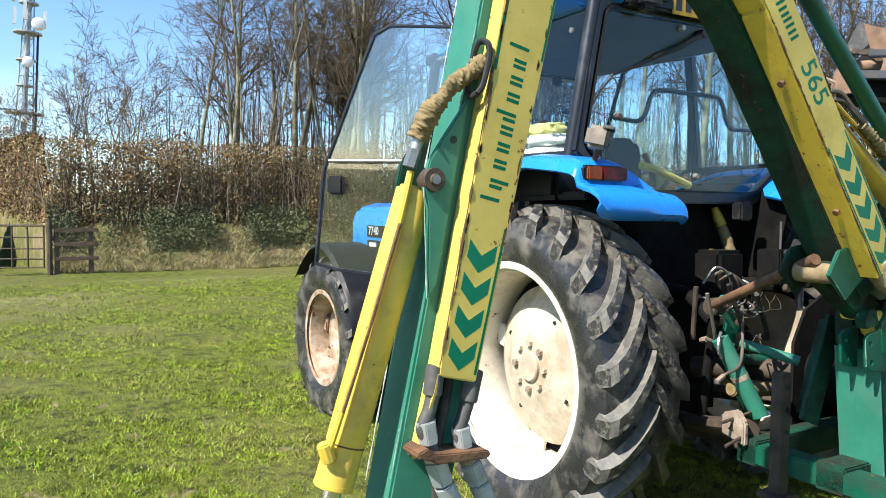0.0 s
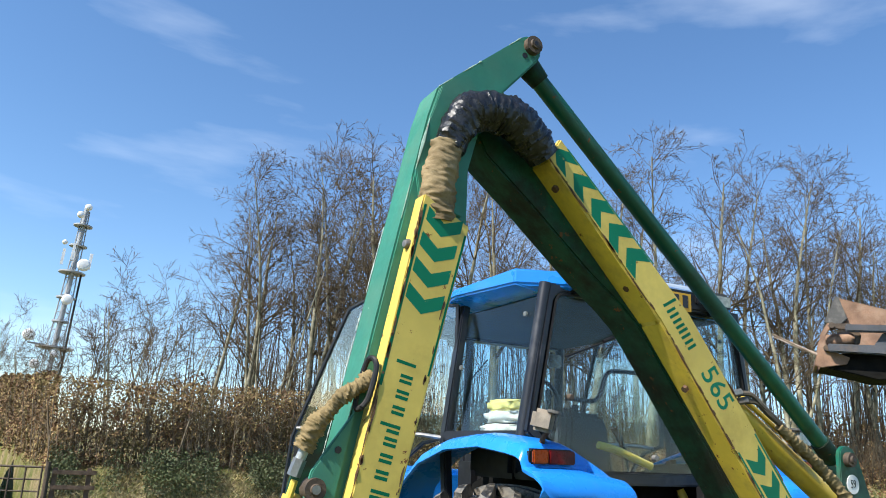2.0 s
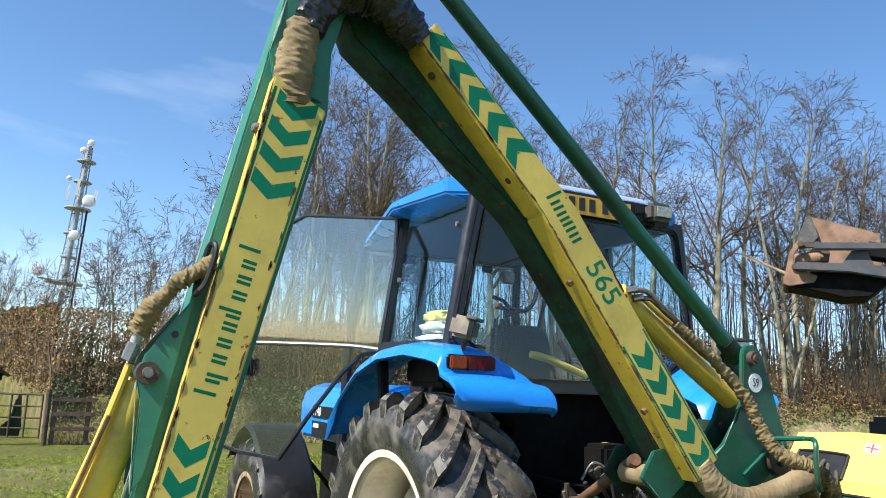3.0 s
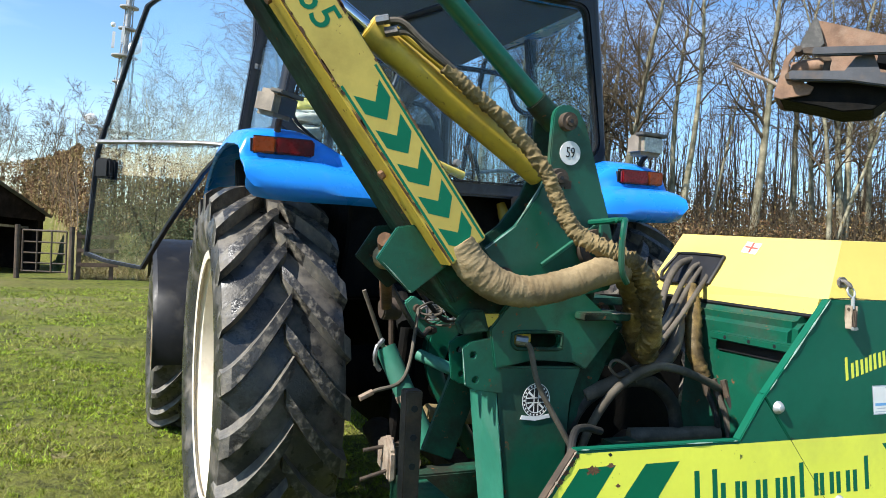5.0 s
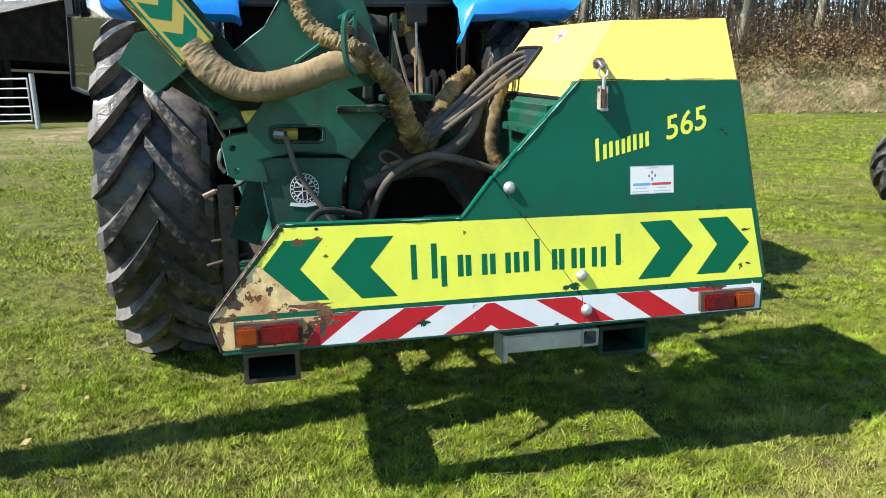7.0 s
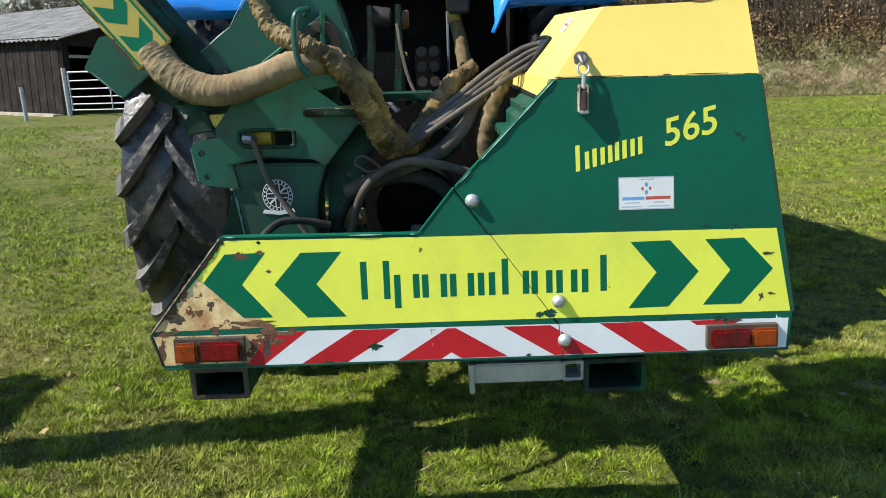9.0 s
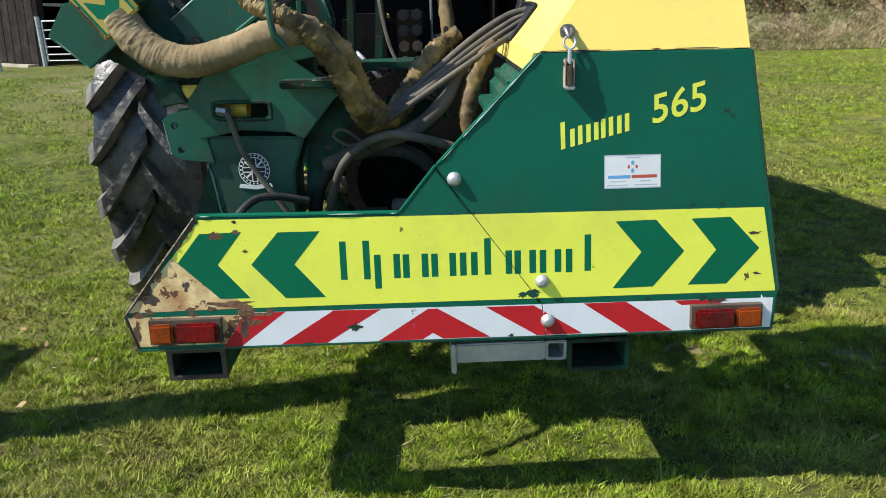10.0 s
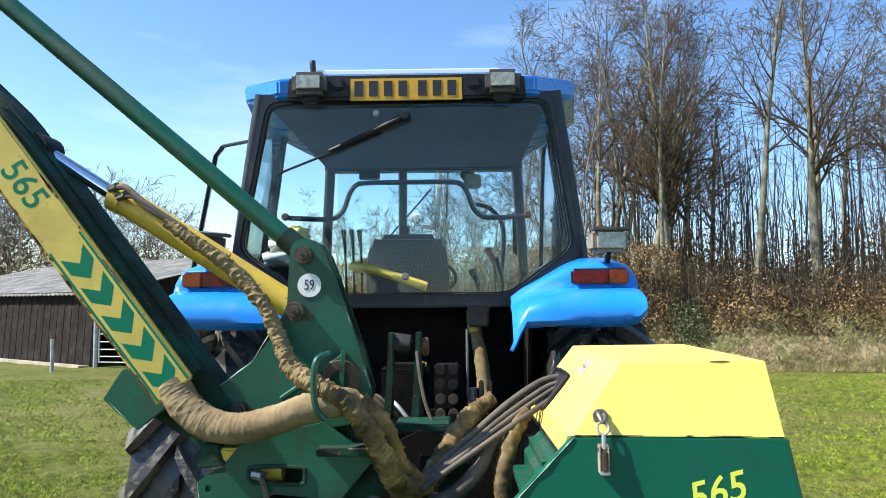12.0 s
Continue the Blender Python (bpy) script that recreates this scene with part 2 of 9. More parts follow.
M_STICK_R = mat("sticker_red", (0.50, 0.08, 0.05), 0.45)
M_SEAT = mat("seat_fabric", (0.025, 0.03, 0.04), 0.9, var=0.2, scale=20, bump=0.2)
M_LINING = mat("grey_headlining", (0.085, 0.09, 0.098), 0.85, var=0.15, scale=3)
M_BAG = mat("feed_sack", (0.58, 0.56, 0.5), 0.8, var=0.25, scale=16, dirt=((0.2, 0.28, 0.2), 0.3, 14), bump=0.4, bscale=25)
M_BAG_Y = mat("yellow_cloth", (0.62, 0.55, 0.16), 0.8, var=0.2, scale=14, bump=0.4, bscale=25)
M_BARN = mat("barn_boards", (0.022, 0.017, 0.014), 0.9, var=0.35, scale=3, dirt=((0.05, 0.037, 0.03), 0.3, 3), bump=0.2, spec=0.15)
M_ROOF = mat("barn_sheet", (0.25, 0.243, 0.225), 0.85, var=0.3, scale=2, dirt=((0.08, 0.09, 0.075), 0.5, 1.6), spec=0.2)
M_CONCRETE = mat("pale_concrete", (0.40, 0.35, 0.26), 0.9, var=0.25, scale=2, dirt=((0.22, 0.19, 0.12), 0.5, 3), bump=0.2)
M_WOOD = mat("weathered_wood", (0.12, 0.075, 0.05), 0.85, var=0.35, scale=6, bump=0.3)
M_BARK = mat("bark", (0.30, 0.275, 0.195), 0.9, var=0.5, scale=3, dirt=((0.075, 0.078, 0.038), 0.52, 2.2), bump=0.7, bscale=20, spec=0.08)
M_TWIG = mat("twigs", (0.120, 0.092, 0.060), 0.95, var=0.4, scale=2, spec=0.08)
M_LEAF_DRY = mat("dry_beech_leaves", (0.25, 0.165, 0.085), 0.85, var=0.5, scale=1.6, dirt=((0.085, 0.085, 0.032), 0.5, 1.0), island=1.0, spec=0.15)
M_STEM = mat("hedge_stems", (0.17, 0.135, 0.095), 0.9, var=0.4, scale=6, spec=0.1)
M_BRAMBLE = mat("bramble_leaves", (0.075, 0.088, 0.032), 0.7, var=0.4, scale=1.5, island=0.8)
M_DEADGRASS = mat("dead_grass", (0.38, 0.31, 0.165), 0.9, var=0.35, scale=2, dirt=((0.16, 0.17, 0.06), 0.5, 1.3), island=0.7, spec=0.1)
M_BLADE = mat("grass_blades", (0.215, 0.290, 0.021), 0.5, var=0.55, scale=7, dirt=((0.33, 0.285, 0.09), 0.5, 1.1), island=0.7, spec=0.15)
M_SCRUB = mat("scrub_leaves", (0.20, 0.125, 0.064), 0.9, var=0.5, scale=1.6, dirt=((0.09, 0.085, 0.03), 0.5, 0.7), island=1.0, spec=0.1)
M_TOWER = mat("tower_steel", (0.34, 0.35, 0.36), 0.6, 0.3, var=0.1)
M_DISH = mat("dish_white", (0.78, 0.78, 0.78), 0.5, var=0.05)
M_GLASS = glass_mat("cab_glass", (0.89, 0.955, 0.96))
M_DOORGLASS = glass_mat("door_glass", (0.93, 0.965, 0.97), 0.02, 0.13)


def ground_material():
    m = bpy.data.materials.new("turf")
    m.use_nodes = True
    n, l = m.node_tree.nodes, m.node_tree.links
    b = n["Principled BSDF"]
    b.inputs["Roughness"].default_value = 0.92
    b.inputs["Specular IOR Level"].default_value = 0.2
    g = n.new("ShaderNodeTexCoord")

    def tex(s, d=6.0, r=0.6):
        t = n.new("ShaderNodeTexNoise")
        t.inputs["Scale"].default_value, t.inputs["Detail"].default_value, t.inputs["Roughness"].default_value = s, d, r
        l.new(g.outputs["Object"], t.inputs["Vector"])
        return t.outputs["Fac"]

    def blend(fac, a, c, lo, hi):
        r = n.new("ShaderNodeMapRange")
        r.inputs["From Min"].default_value, r.inputs["From Max"].default_value = lo, hi
        l.new(fac, r.inputs["Value"])
        x = n.new("ShaderNodeMix")
        x.data_type = "RGBA"
        l.new(r.outputs["Result"], x.inputs[0])
        for k, v in ((6, a), (7, c)):
            if isinstance(v, tuple):
                x.inputs[k].default_value = (*v, 1)
            else:
                l.new(v, x.inputs[k])
        return x.outputs[2]

    grass = blend(tex(0.9), (0.096, 0.116, 0.014), (0.138, 0.150, 0.024), 0.35, 0.65)
    grass = blend(tex(9), grass, (0.020, 0.027, 0.007), 0.46, 0.66)
    grass = blend(tex(0.33, 7), grass, (0.140, 0.122, 0.042), 0.44, 0.70)
    grass = blend(tex(55, 3), grass, (0.17, 0.19, 0.07), 0.60, 0.74)
    soil = blend(tex(2.2), (0.30, 0.225, 0.13), (0.20, 0.14, 0.08), 0.4, 0.6)
    soil = blend(tex(1.1, 8), soil, (0.12, 0.13, 0.045), 0.42, 0.56)
    soil = blend(tex(9, 8), soil, (0.40, 0.32, 0.20), 0.50, 0.72)
    at = n.new("ShaderNodeAttribute")
    at.attribute_name = "bare"
    out = blend(at.outputs["Fac"], grass, soil, 0.2, 0.8)
    l.new(out, b.inputs["Base Color"])
    bn = n.new("ShaderNodeBump")
    bn.inputs["Strength"].default_value, bn.inputs["Distance"].default_value = 0.8, 0.05
    l.new(tex(26, 8), bn.inputs["Height"])
    l.new(bn.outputs["Normal"], b.inputs["Normal"])
    return m


M_TURF = ground_material()


# ---- shaping helpers ----
BASE = {}


def thing(name, label, category, base=(0, 0, 0), group="", frame_=None):
    ob = new(name)
    ob.empty_display_size = 0.1
    ob.matrix_world = (SLOPE if frame_ is None else frame_) @ Matrix.Translation(base)
    BASE[ob.name] = Vector(base)
    return tagged(ob, label, category, group)


def finish(bm, name, material, angle=35, solid=0.0):
    bmesh.ops.remove_doubles(bm, verts=bm.verts, dist=1e-5)
    bmesh.ops.recalc_face_normals(bm, faces=bm.faces)
    me = bpy.data.meshes.new(name)
    bm.to_mesh(me)
    bm.free()
    me.materials.append(material)
    me.shade_smooth()
    me.set_sharp_from_angle(angle=radians(angle))
    return me


def part(name, bm, material, parent=None, label="", m=None, angle=35):
    if material in CLOTH:
        angle = 80
    me = bm if isinstance(bm, bpy.types.Mesh) else finish(bm, name, material, angle)
    ob = new(name, me)
    if parent is not None:
        ob.parent = parent
        if parent.name in BASE:
            ob.matrix_parent_inverse = Matrix.Translation(-BASE[parent.name])
    elif m is None:
        m = SLOPE
    if m is not None:
        ob.matrix_basis = m
    if label:
        ob["label"] = label
    return ob


def bevel(bm, w, seg=2, lim=30):
    if w > 0:
        edges = [e for e in bm.edges if len(e.link_faces) == 2 and e.calc_face_angle(0) > radians(lim)]
        bmesh.ops.bevel(bm, geom=edges, offset=w, segments=seg, affect="EDGES", clamp_overlap=True)


def box(lo, hi, w=0.0, bm=None):
    own = bmesh.new()
    c, s = (Vector(lo) + Vector(hi)) / 2, Vector(hi) - Vector(lo)
    bmesh.ops.create_cube(own, size=1, matrix=Matrix.Translation(c) @ Matrix.Diagonal((abs(s.x), abs(s.y), abs(s.z), 1)))
    bevel(own, w)
    return join(bm, own)


def join(bm, own):
    if bm is None:
        return own
    me = bpy.data.meshes.new("tmp")
    own.to_mesh(me)
    own.free()
    bm.from_mesh(me)
    bpy.data.meshes.remove(me)
    return bm


def prism(pts, a, b, axis="y", w=0.0, holes=(), bm=None, put=None):
    """A plate: the outline (and holes) in the two other axes, from a to b along the axis."""
    own = bmesh.new()

    def at(p, q, d):
        v = {"y": (p, d, q), "x": (d, p, q), "z": (p, q, d)}[axis]
        return put(*v) if put else v

    edges = []
    for ring in (pts, *holes):
        vs = [own.verts.new(at(p, q, a)) for p, q in ring]
        edges += [own.edges.new((vs[i], vs[(i + 1) % len(vs)])) for i in range(len(vs))]
    if holes:
        bmesh.ops.triangle_fill(own, edges=edges, use_beauty=True)
    else:
        own.faces.new(own.verts)
    side = {"y": Vector((0, 1, 0)), "x": Vector((1, 0, 0)), "z": Vector((0, 0, 1))}[axis]
    ext = bmesh.ops.extrude_face_region(own, geom=own.faces[:])
    bmesh.ops.translate(own, vec=side * (b - a), verts=[v for v in ext["geom"] if isinstance(v, bmesh.types.BMVert)])
    bmesh.ops.recalc_face_normals(own, faces=own.faces)
    bevel(own, w)
    return join(bm, own)


def rod(p, q, r, seg=14, r2=None, w=0.0, bm=None):
    own = bmesh.new()
    p, q = Vector(p), Vector(q)
    d = q - p
    m = Matrix.Translation((p + q) / 2) @ d.to_track_quat("Z", "Y").to_matrix().to_4x4()
    bmesh.ops.create_cone(own, cap_ends=True, segments=seg, radius1=r, radius2=r if r2 is None else r2, depth=d.length, matrix=m)
    bevel(own, w, 2, 50)
    return join(bm, own)


def spline(pts, per=5):
    pts = [Vector(p) for p in pts]
    if len(pts) < 3:
        return pts
    out = []
    ext = [2 * pts[0] - pts[1], *pts, 2 * pts[-1] - pts[-2]]
    for i in range(len(pts) - 1):
        a, b, c, d = ext[i : i + 4]
        for k in range(per):
            t = k / per
            out.append(0.5 * (2 * b + (c - a) * t + (2 * a - 5 * b + 4 * c - d) * t * t + (3 * b - a - 3 * c + d) * t**3))
    return out + [pts[-1]]


def tube(pts, r, seg=10, per=5, wrinkle=0.0, bm=None, cap=True, flat=1.0, rng=None):
    """A tube along a smooth line; r may be a list along it; wrinkle gives cloth folds."""
    own = bmesh.new()
    line = spline(pts, per)
    n = len(line)
    rs = [r] * n if not isinstance(r, (list, tuple)) else [float(np.interp(i / (n - 1), np.linspace(0, 1, len(r)), r)) for i in range(n)]
    up = Vector((0, -1, 0.13)).normalized()
    rings, run = [], 0.0
    for i, p in enumerate(line):
        run += (p - line[i - 1]).length / max(rs[i], 1e-4) if i else 0.0
        d = (line[min(i + 1, n - 1)] - line[max(i - 1, 0)]).normalized()
        side = d.cross(up)
        if side.length < 0.05:
            side = d.cross(Vector((1, 0, 0)))
        side.normalize()
        other = side.cross(d).normalized()
        ring = []
        for k in range(seg):
            a = 2 * math.pi * k / seg
            f = 1.0
            if wrinkle:
                ca, sa = math.cos(a), math.sin(a)
                turn = 0.9 * math.sin(a + 3.0 * noise.noise(Vector((run * 0.3, 3.1, p.x * 2))))
                n1 = abs(noise.noise(Vector((run * 0.95 + turn, ca * 0.55, sa * 0.55 + p.z * 3))))
                n2 = abs(noise.noise(Vector((run * 2.3 - turn, ca * 1.0 + 7, sa * 1.0))))
                n3 = abs(noise.noise(Vector((run * 4.6 + 1.6 * turn, ca * 1.5 + 2, sa * 1.5))))
                f += wrinkle * (0.9 * max(0.0, 1 - 4.5 * n1) ** 1.2 + 0.7 * max(0.0, 1 - 4.2 * n2) + 0.30 * max(0.0, 1 - 4.0 * n3) - 0.5 + 0.6 * noise.noise(Vector((run * 0.3, ca * 0.8 + 4, sa * 0.8))))
            ring.append(own.verts.new(p + (side * math.cos(a) + other * math.sin(a) * flat) * rs[i] * f))
        rings.append(ring)
    for i in range(n - 1):
        for k in range(seg):
            own.faces.new((rings[i][k], rings[i][(k + 1) % seg], rings[i + 1][(k + 1) % seg], rings[i + 1][k]))
    if cap:
        own.faces.new(rings[0][::-1])
        own.faces.new(rings[-1])
    return join(bm, own)


def lathe(prof, seg=48, bm=None, closed=False):
    """Turned about the x axis: profile of (radius, x)."""
    own = bmesh.new()
    rings = []
    for r, x in prof:
        if r < 1e-6:
            rings.append([own.verts.new((x, 0, 0))])
        else:
            rings.append([own.verts.new((x, r * math.cos(2 * math.pi * k / seg), r * math.sin(2 * math.pi * k / seg))) for k in range(seg)])
    pairs = list(zip(rings, rings[1:])) + ([(rings[-1], rings[0])] if closed else [])
    for a, b in pairs:
        for k in range(seg):
            j = (k + 1) % seg
            q = [a[k % len(a)], a[j % len(a)], b[j % len(b)], b[k % len(b)]]
            own.faces.new(list(dict.fromkeys(q)))
    return join(bm, own)


def moved(bm, m):
    bmesh.ops.transform(bm, matrix=m, verts=bm.verts)
    return bm


def text_bm(words, size, thick=0.0015, shear=0.0, weight=0.0):
    """Flat letters in the x-z plane, facing -y, centred on the origin."""
    cu = bpy.data.curves.new("letters", "FONT")
    cu.body, cu.size, cu.align_x, cu.align_y, cu.extrude, cu.resolution_u = words, size, "CENTER", "CENTER", thick / 2, 3
    cu.shear, cu.offset = shear, weight
    ob = new("letters", cu)
    me = bpy.data.meshes.new_from_object(ob.evaluated_get(bpy.context.evaluated_depsgraph_get()))
    bpy.data.objects.remove(ob)
    bm = bmesh.new()
    bm.from_mesh(me)
    bpy.data.meshes.remove(me)
    return moved(bm, pose(0, 0, 0, 90))


def word_shapes(cells, height, gap, stroke, slant=0.0, thick=0.0002):
    """A word mark as plain upright bars: cells of (width, top, bottom) in units of the height; in the x-z plane, from x = 0."""
    bm, x = bmesh.new(), 0.0

    def bar(x0, x1, z0, z1):
        prism([(p + slant * q, q) for p, q in ((x0, z0), (x1, z0), (x1, z1), (x0, z1))], 0, thick, "y", bm=bm)

    for k, (wdt, top, bot) in enumerate(cells):
        w = wdt * height
        mid = min(top, 0.66) * height
        first, last = (top * height, mid) if k % 2 or k == 0 else (mid, top * height)
        bar(x, x + stroke, bot * height, first)
        if wdt > 0.3:
            bar(x + w - stroke, x + w, 0.0, last)
        x += w + gap * height
    return bm


def bolt(p, d, r, h, bm=None, seg=6):
    p, d = Vector(p), Vector(d).normalized()
    return rod(p, p + d * h, r, seg, bm=bm)


# ---- ground ----
def W(x, y, z=0.0):
    return SLOPE @ Vector((x, y, z))


EDGE_X = [-60, -20, -6, -4.2, -3.1, -2.3, 0.2, 3.8, 5, 7.8, 10.8, 15, 30, 80]
EDGE_Y = [64, 54, 42, 36, 27, 18.4, 18.1, 18.3, 17.2, 16.4, 15.9, 14.8, 10, -8]


def bank_edge(x):
    return np.interp(x, EDGE_X, EDGE_Y)


def land(x, y):
    """Height above the field's plane, and how bare the soil lies."""
    d = y - bank_edge(x)
    rise = np.interp(x, [-12, -4, -2.3, 5, 7, 60], [1.9, 1.9, 1.0, 1.1, 1.3, 1.3])
    s = np.clip(d / 1.8, 0, 1)
    h = rise * s * s * (3 - 2 * s) + np.clip(d - 1.8, 0, 60) * 0.03 - 0.45 * np.exp(-(((x + 4.5) / 3.5) ** 2) - ((y - 27) / 5.0) ** 2) * (d < 0)
    bare = np.clip(1 - np.abs(d - 0.9) / 1.2, 0, 1) * np.interp(x, [-12, -6, 4, 6.5], [0.0, 0.78, 0.85, 1.0])
    bare = np.maximum(bare, np.clip((d - 1.5) * 0.6, 0, 0.75) * (x > -8))
    for cx, cy, rx, ry, k in ((-3.4, 12.8, 2.4, 1.5, 0.62), (-5.6, 14.5, 1.8, 3.2, 0.75), (-2.2, 9.0, 1.5, 0.7, 0.35), (-8.0, 10.0, 3.0, 0.8, 0.4), (-4.2, 11.0, 3.2, 1.1, 0.45), (0.5, 15.5, 3.5, 1.2, 0.4), (-4.6, 15.2, 1.0, 3.6, 0.9)):
        bare = np.maximum(bare, k * np.exp(-(((x - cx) / rx) ** 2) - ((y - cy) / ry) ** 2))
    return h, bare


def lump(x, y):
    """Uneven tussocks of the near turf, -1 to 1."""
    a = np.sin(x * 23 + 2.1 * np.sin(y * 17 + x * 4)) * np.sin(y * 26 + 1.9 * np.sin(x * 15 - y * 3))
    b = np.sin(x * 9.1 + 1.7 * np.sin(y * 7.3)) * np.sin(y * 8.3 + 1.4 * np.sin(x * 6.7))
    return 0.6 * a + 0.5 * b


def scuff(x, y):
    """Small bare scrapes in the near turf, 0 to 1."""
    a = np.sin(x * 5.3 + 2.2 * np.sin(y * 4.1 + 1)) * np.sin(y * 6.9 + 2.0 * np.sin(x * 3.9))
    b = np.sin(x * 41 + 2 * np.sin(y * 29)) * np.sin(y * 47 + 2 * np.sin(x * 33))
    return np.clip((a + 0.45 * b - 0.78) * 3.0, 0, 1) * (np.abs(x) < 7) * (y < 8)


def lines(lo, hi, step, out, fine=(0, 0, 0)):
    mid = np.arange(lo, hi + 1e-6, step)
    if fine[2]:
        mid = np.r_[mid[mid < fine[0]], np.arange(*fine), mid[mid > fine[1]]]
    far = np.cumsum(step * 1.22 ** np.arange(1, 40))
    far = far[far < out]
    return np.r_[lo - far[::-1], mid, hi + far]


def build_ground():
    xs, ys = lines(-14, 20, 0.22, 900, (-4.0, 4.8, 0.05)), lines(-5, 23, 0.22, 900, (-1.4, 3.6, 0.05))
    X, Y = np.meshgrid(xs, ys)
    h, bare = land(X, Y)
    wob = 0.012 * np.sin(X * 2.3 + 1.1 * np.sin(Y * 1.7)) * np.sin(Y * 2.9) + 0.008 * np.sin(X * 6.1 + Y * 4.3) + 0.15 * np.clip(h, 0, 1) * np.sin(X * 3.1 + 2 * np.sin(Y * 2)) * np.sin(Y * 4.4 + X)
    near = np.exp(-((X / 2.2) ** 2) - ((Y - 2.2) / 2.6) ** 2)
    Z = h + wob * (1 - near) + 0.012 * lump(X, Y) * (np.hypot(X, Y) < 6) - 0.010 * scuff(X, Y)
    bare = np.maximum(bare, 0.8 * scuff(X, Y))
    far = np.clip((np.hypot(X, Y) - 45) / 60, 0, 1)
    a = radians(-3.3)
    wx, wz = X * math.cos(a) + Z * math.sin(a), -X * math.sin(a) * (1 - far) + Z * math.cos(a)
    n, mm = X.shape
    co = np.stack([wx, Y, wz], -1).reshape(-1, 3)
    idx = np.arange(n * mm).reshape(n, mm)
    faces = np.stack([idx[:-1, :-1], idx[:-1, 1:], idx[1:, 1:], idx[1:, :-1]], -1).reshape(-1, 4)
    me = bpy.data.meshes.new("ground")
    me.from_pydata(co.tolist(), [], faces.tolist())
    me.materials.append(M_TURF)
    at = me.attributes.new("bare", "FLOAT", "POINT")
    at.data.foreach_set("value", bare.reshape(-1).astype(np.float32))
    me.shade_smooth()
    return tagged(new("ground", me), "short green field turf with worn patches and a rough soil bank", "ground", kind="structure")


build_ground()


def loose(name, verts, faces, material, label, category):
    me = bpy.data.meshes.new(name)
    me.from_pydata(verts.reshape(-1, 3).tolist(), [], faces.tolist())
    me.materials.append(material)
    ob = new(name, me)
    ob.matrix_world = SLOPE
    return tagged(ob, label, category, kind="stuff")


def blades(rng, n, x0, x1, y0, y1, length, width, lean=0.5, floor=-0.8, even=1.0):
    x, y = rng.uniform(x0, x1, n), rng.uniform(y0, y1, n)
    h, bare = land(x, y)
    h = h + 0.012 * lump(x, y) * (np.hypot(x, y) < 6)
    bare = np.maximum(bare, scuff(x, y))
    wide = np.sin(x * 5.1 + 2 * np.sin(y * 3.7)) * np.sin(y * 6.3 + 1.7 * np.sin(x * 4.4))
    tuft = np.sin(x * 31 + 2.6 * np.sin(y * 23 + x * 3)) * np.sin(y * 37 + 2.3 * np.sin(x * 19 - y * 5))
    clump = even * (0.3 * wide + 0.7 * tuft + 0.45 * lump(x, y)) + rng.normal(0, 0.35, n)
    keep = (rng.uniform(0, 1, n) > bare * 0.9) & (clump > floor)
    x, y, h, clump = x[keep], y[keep], h[keep], clump[keep]
    n = len(x)
    a = rng.uniform(0, 2 * np.pi, n)
    le = length * rng.uniform(0.5, 1.25, n) * np.clip(0.85 + 0.55 * clump, 0.45, 1.9)
    wd = width * rng.uniform(0.7, 1.3, n)
    t = rng.normal(0, lean, (n, 2)) * le[:, None]
    base = np.stack([x, y, h - 0.004], -1)
    side = np.stack([np.cos(a), np.sin(a), np.zeros(n)], -1) * wd[:, None] / 2
    tip = base + np.stack([t[:, 0], t[:, 1], le], -1)
    return np.stack([base - side, base + side, tip], 1)


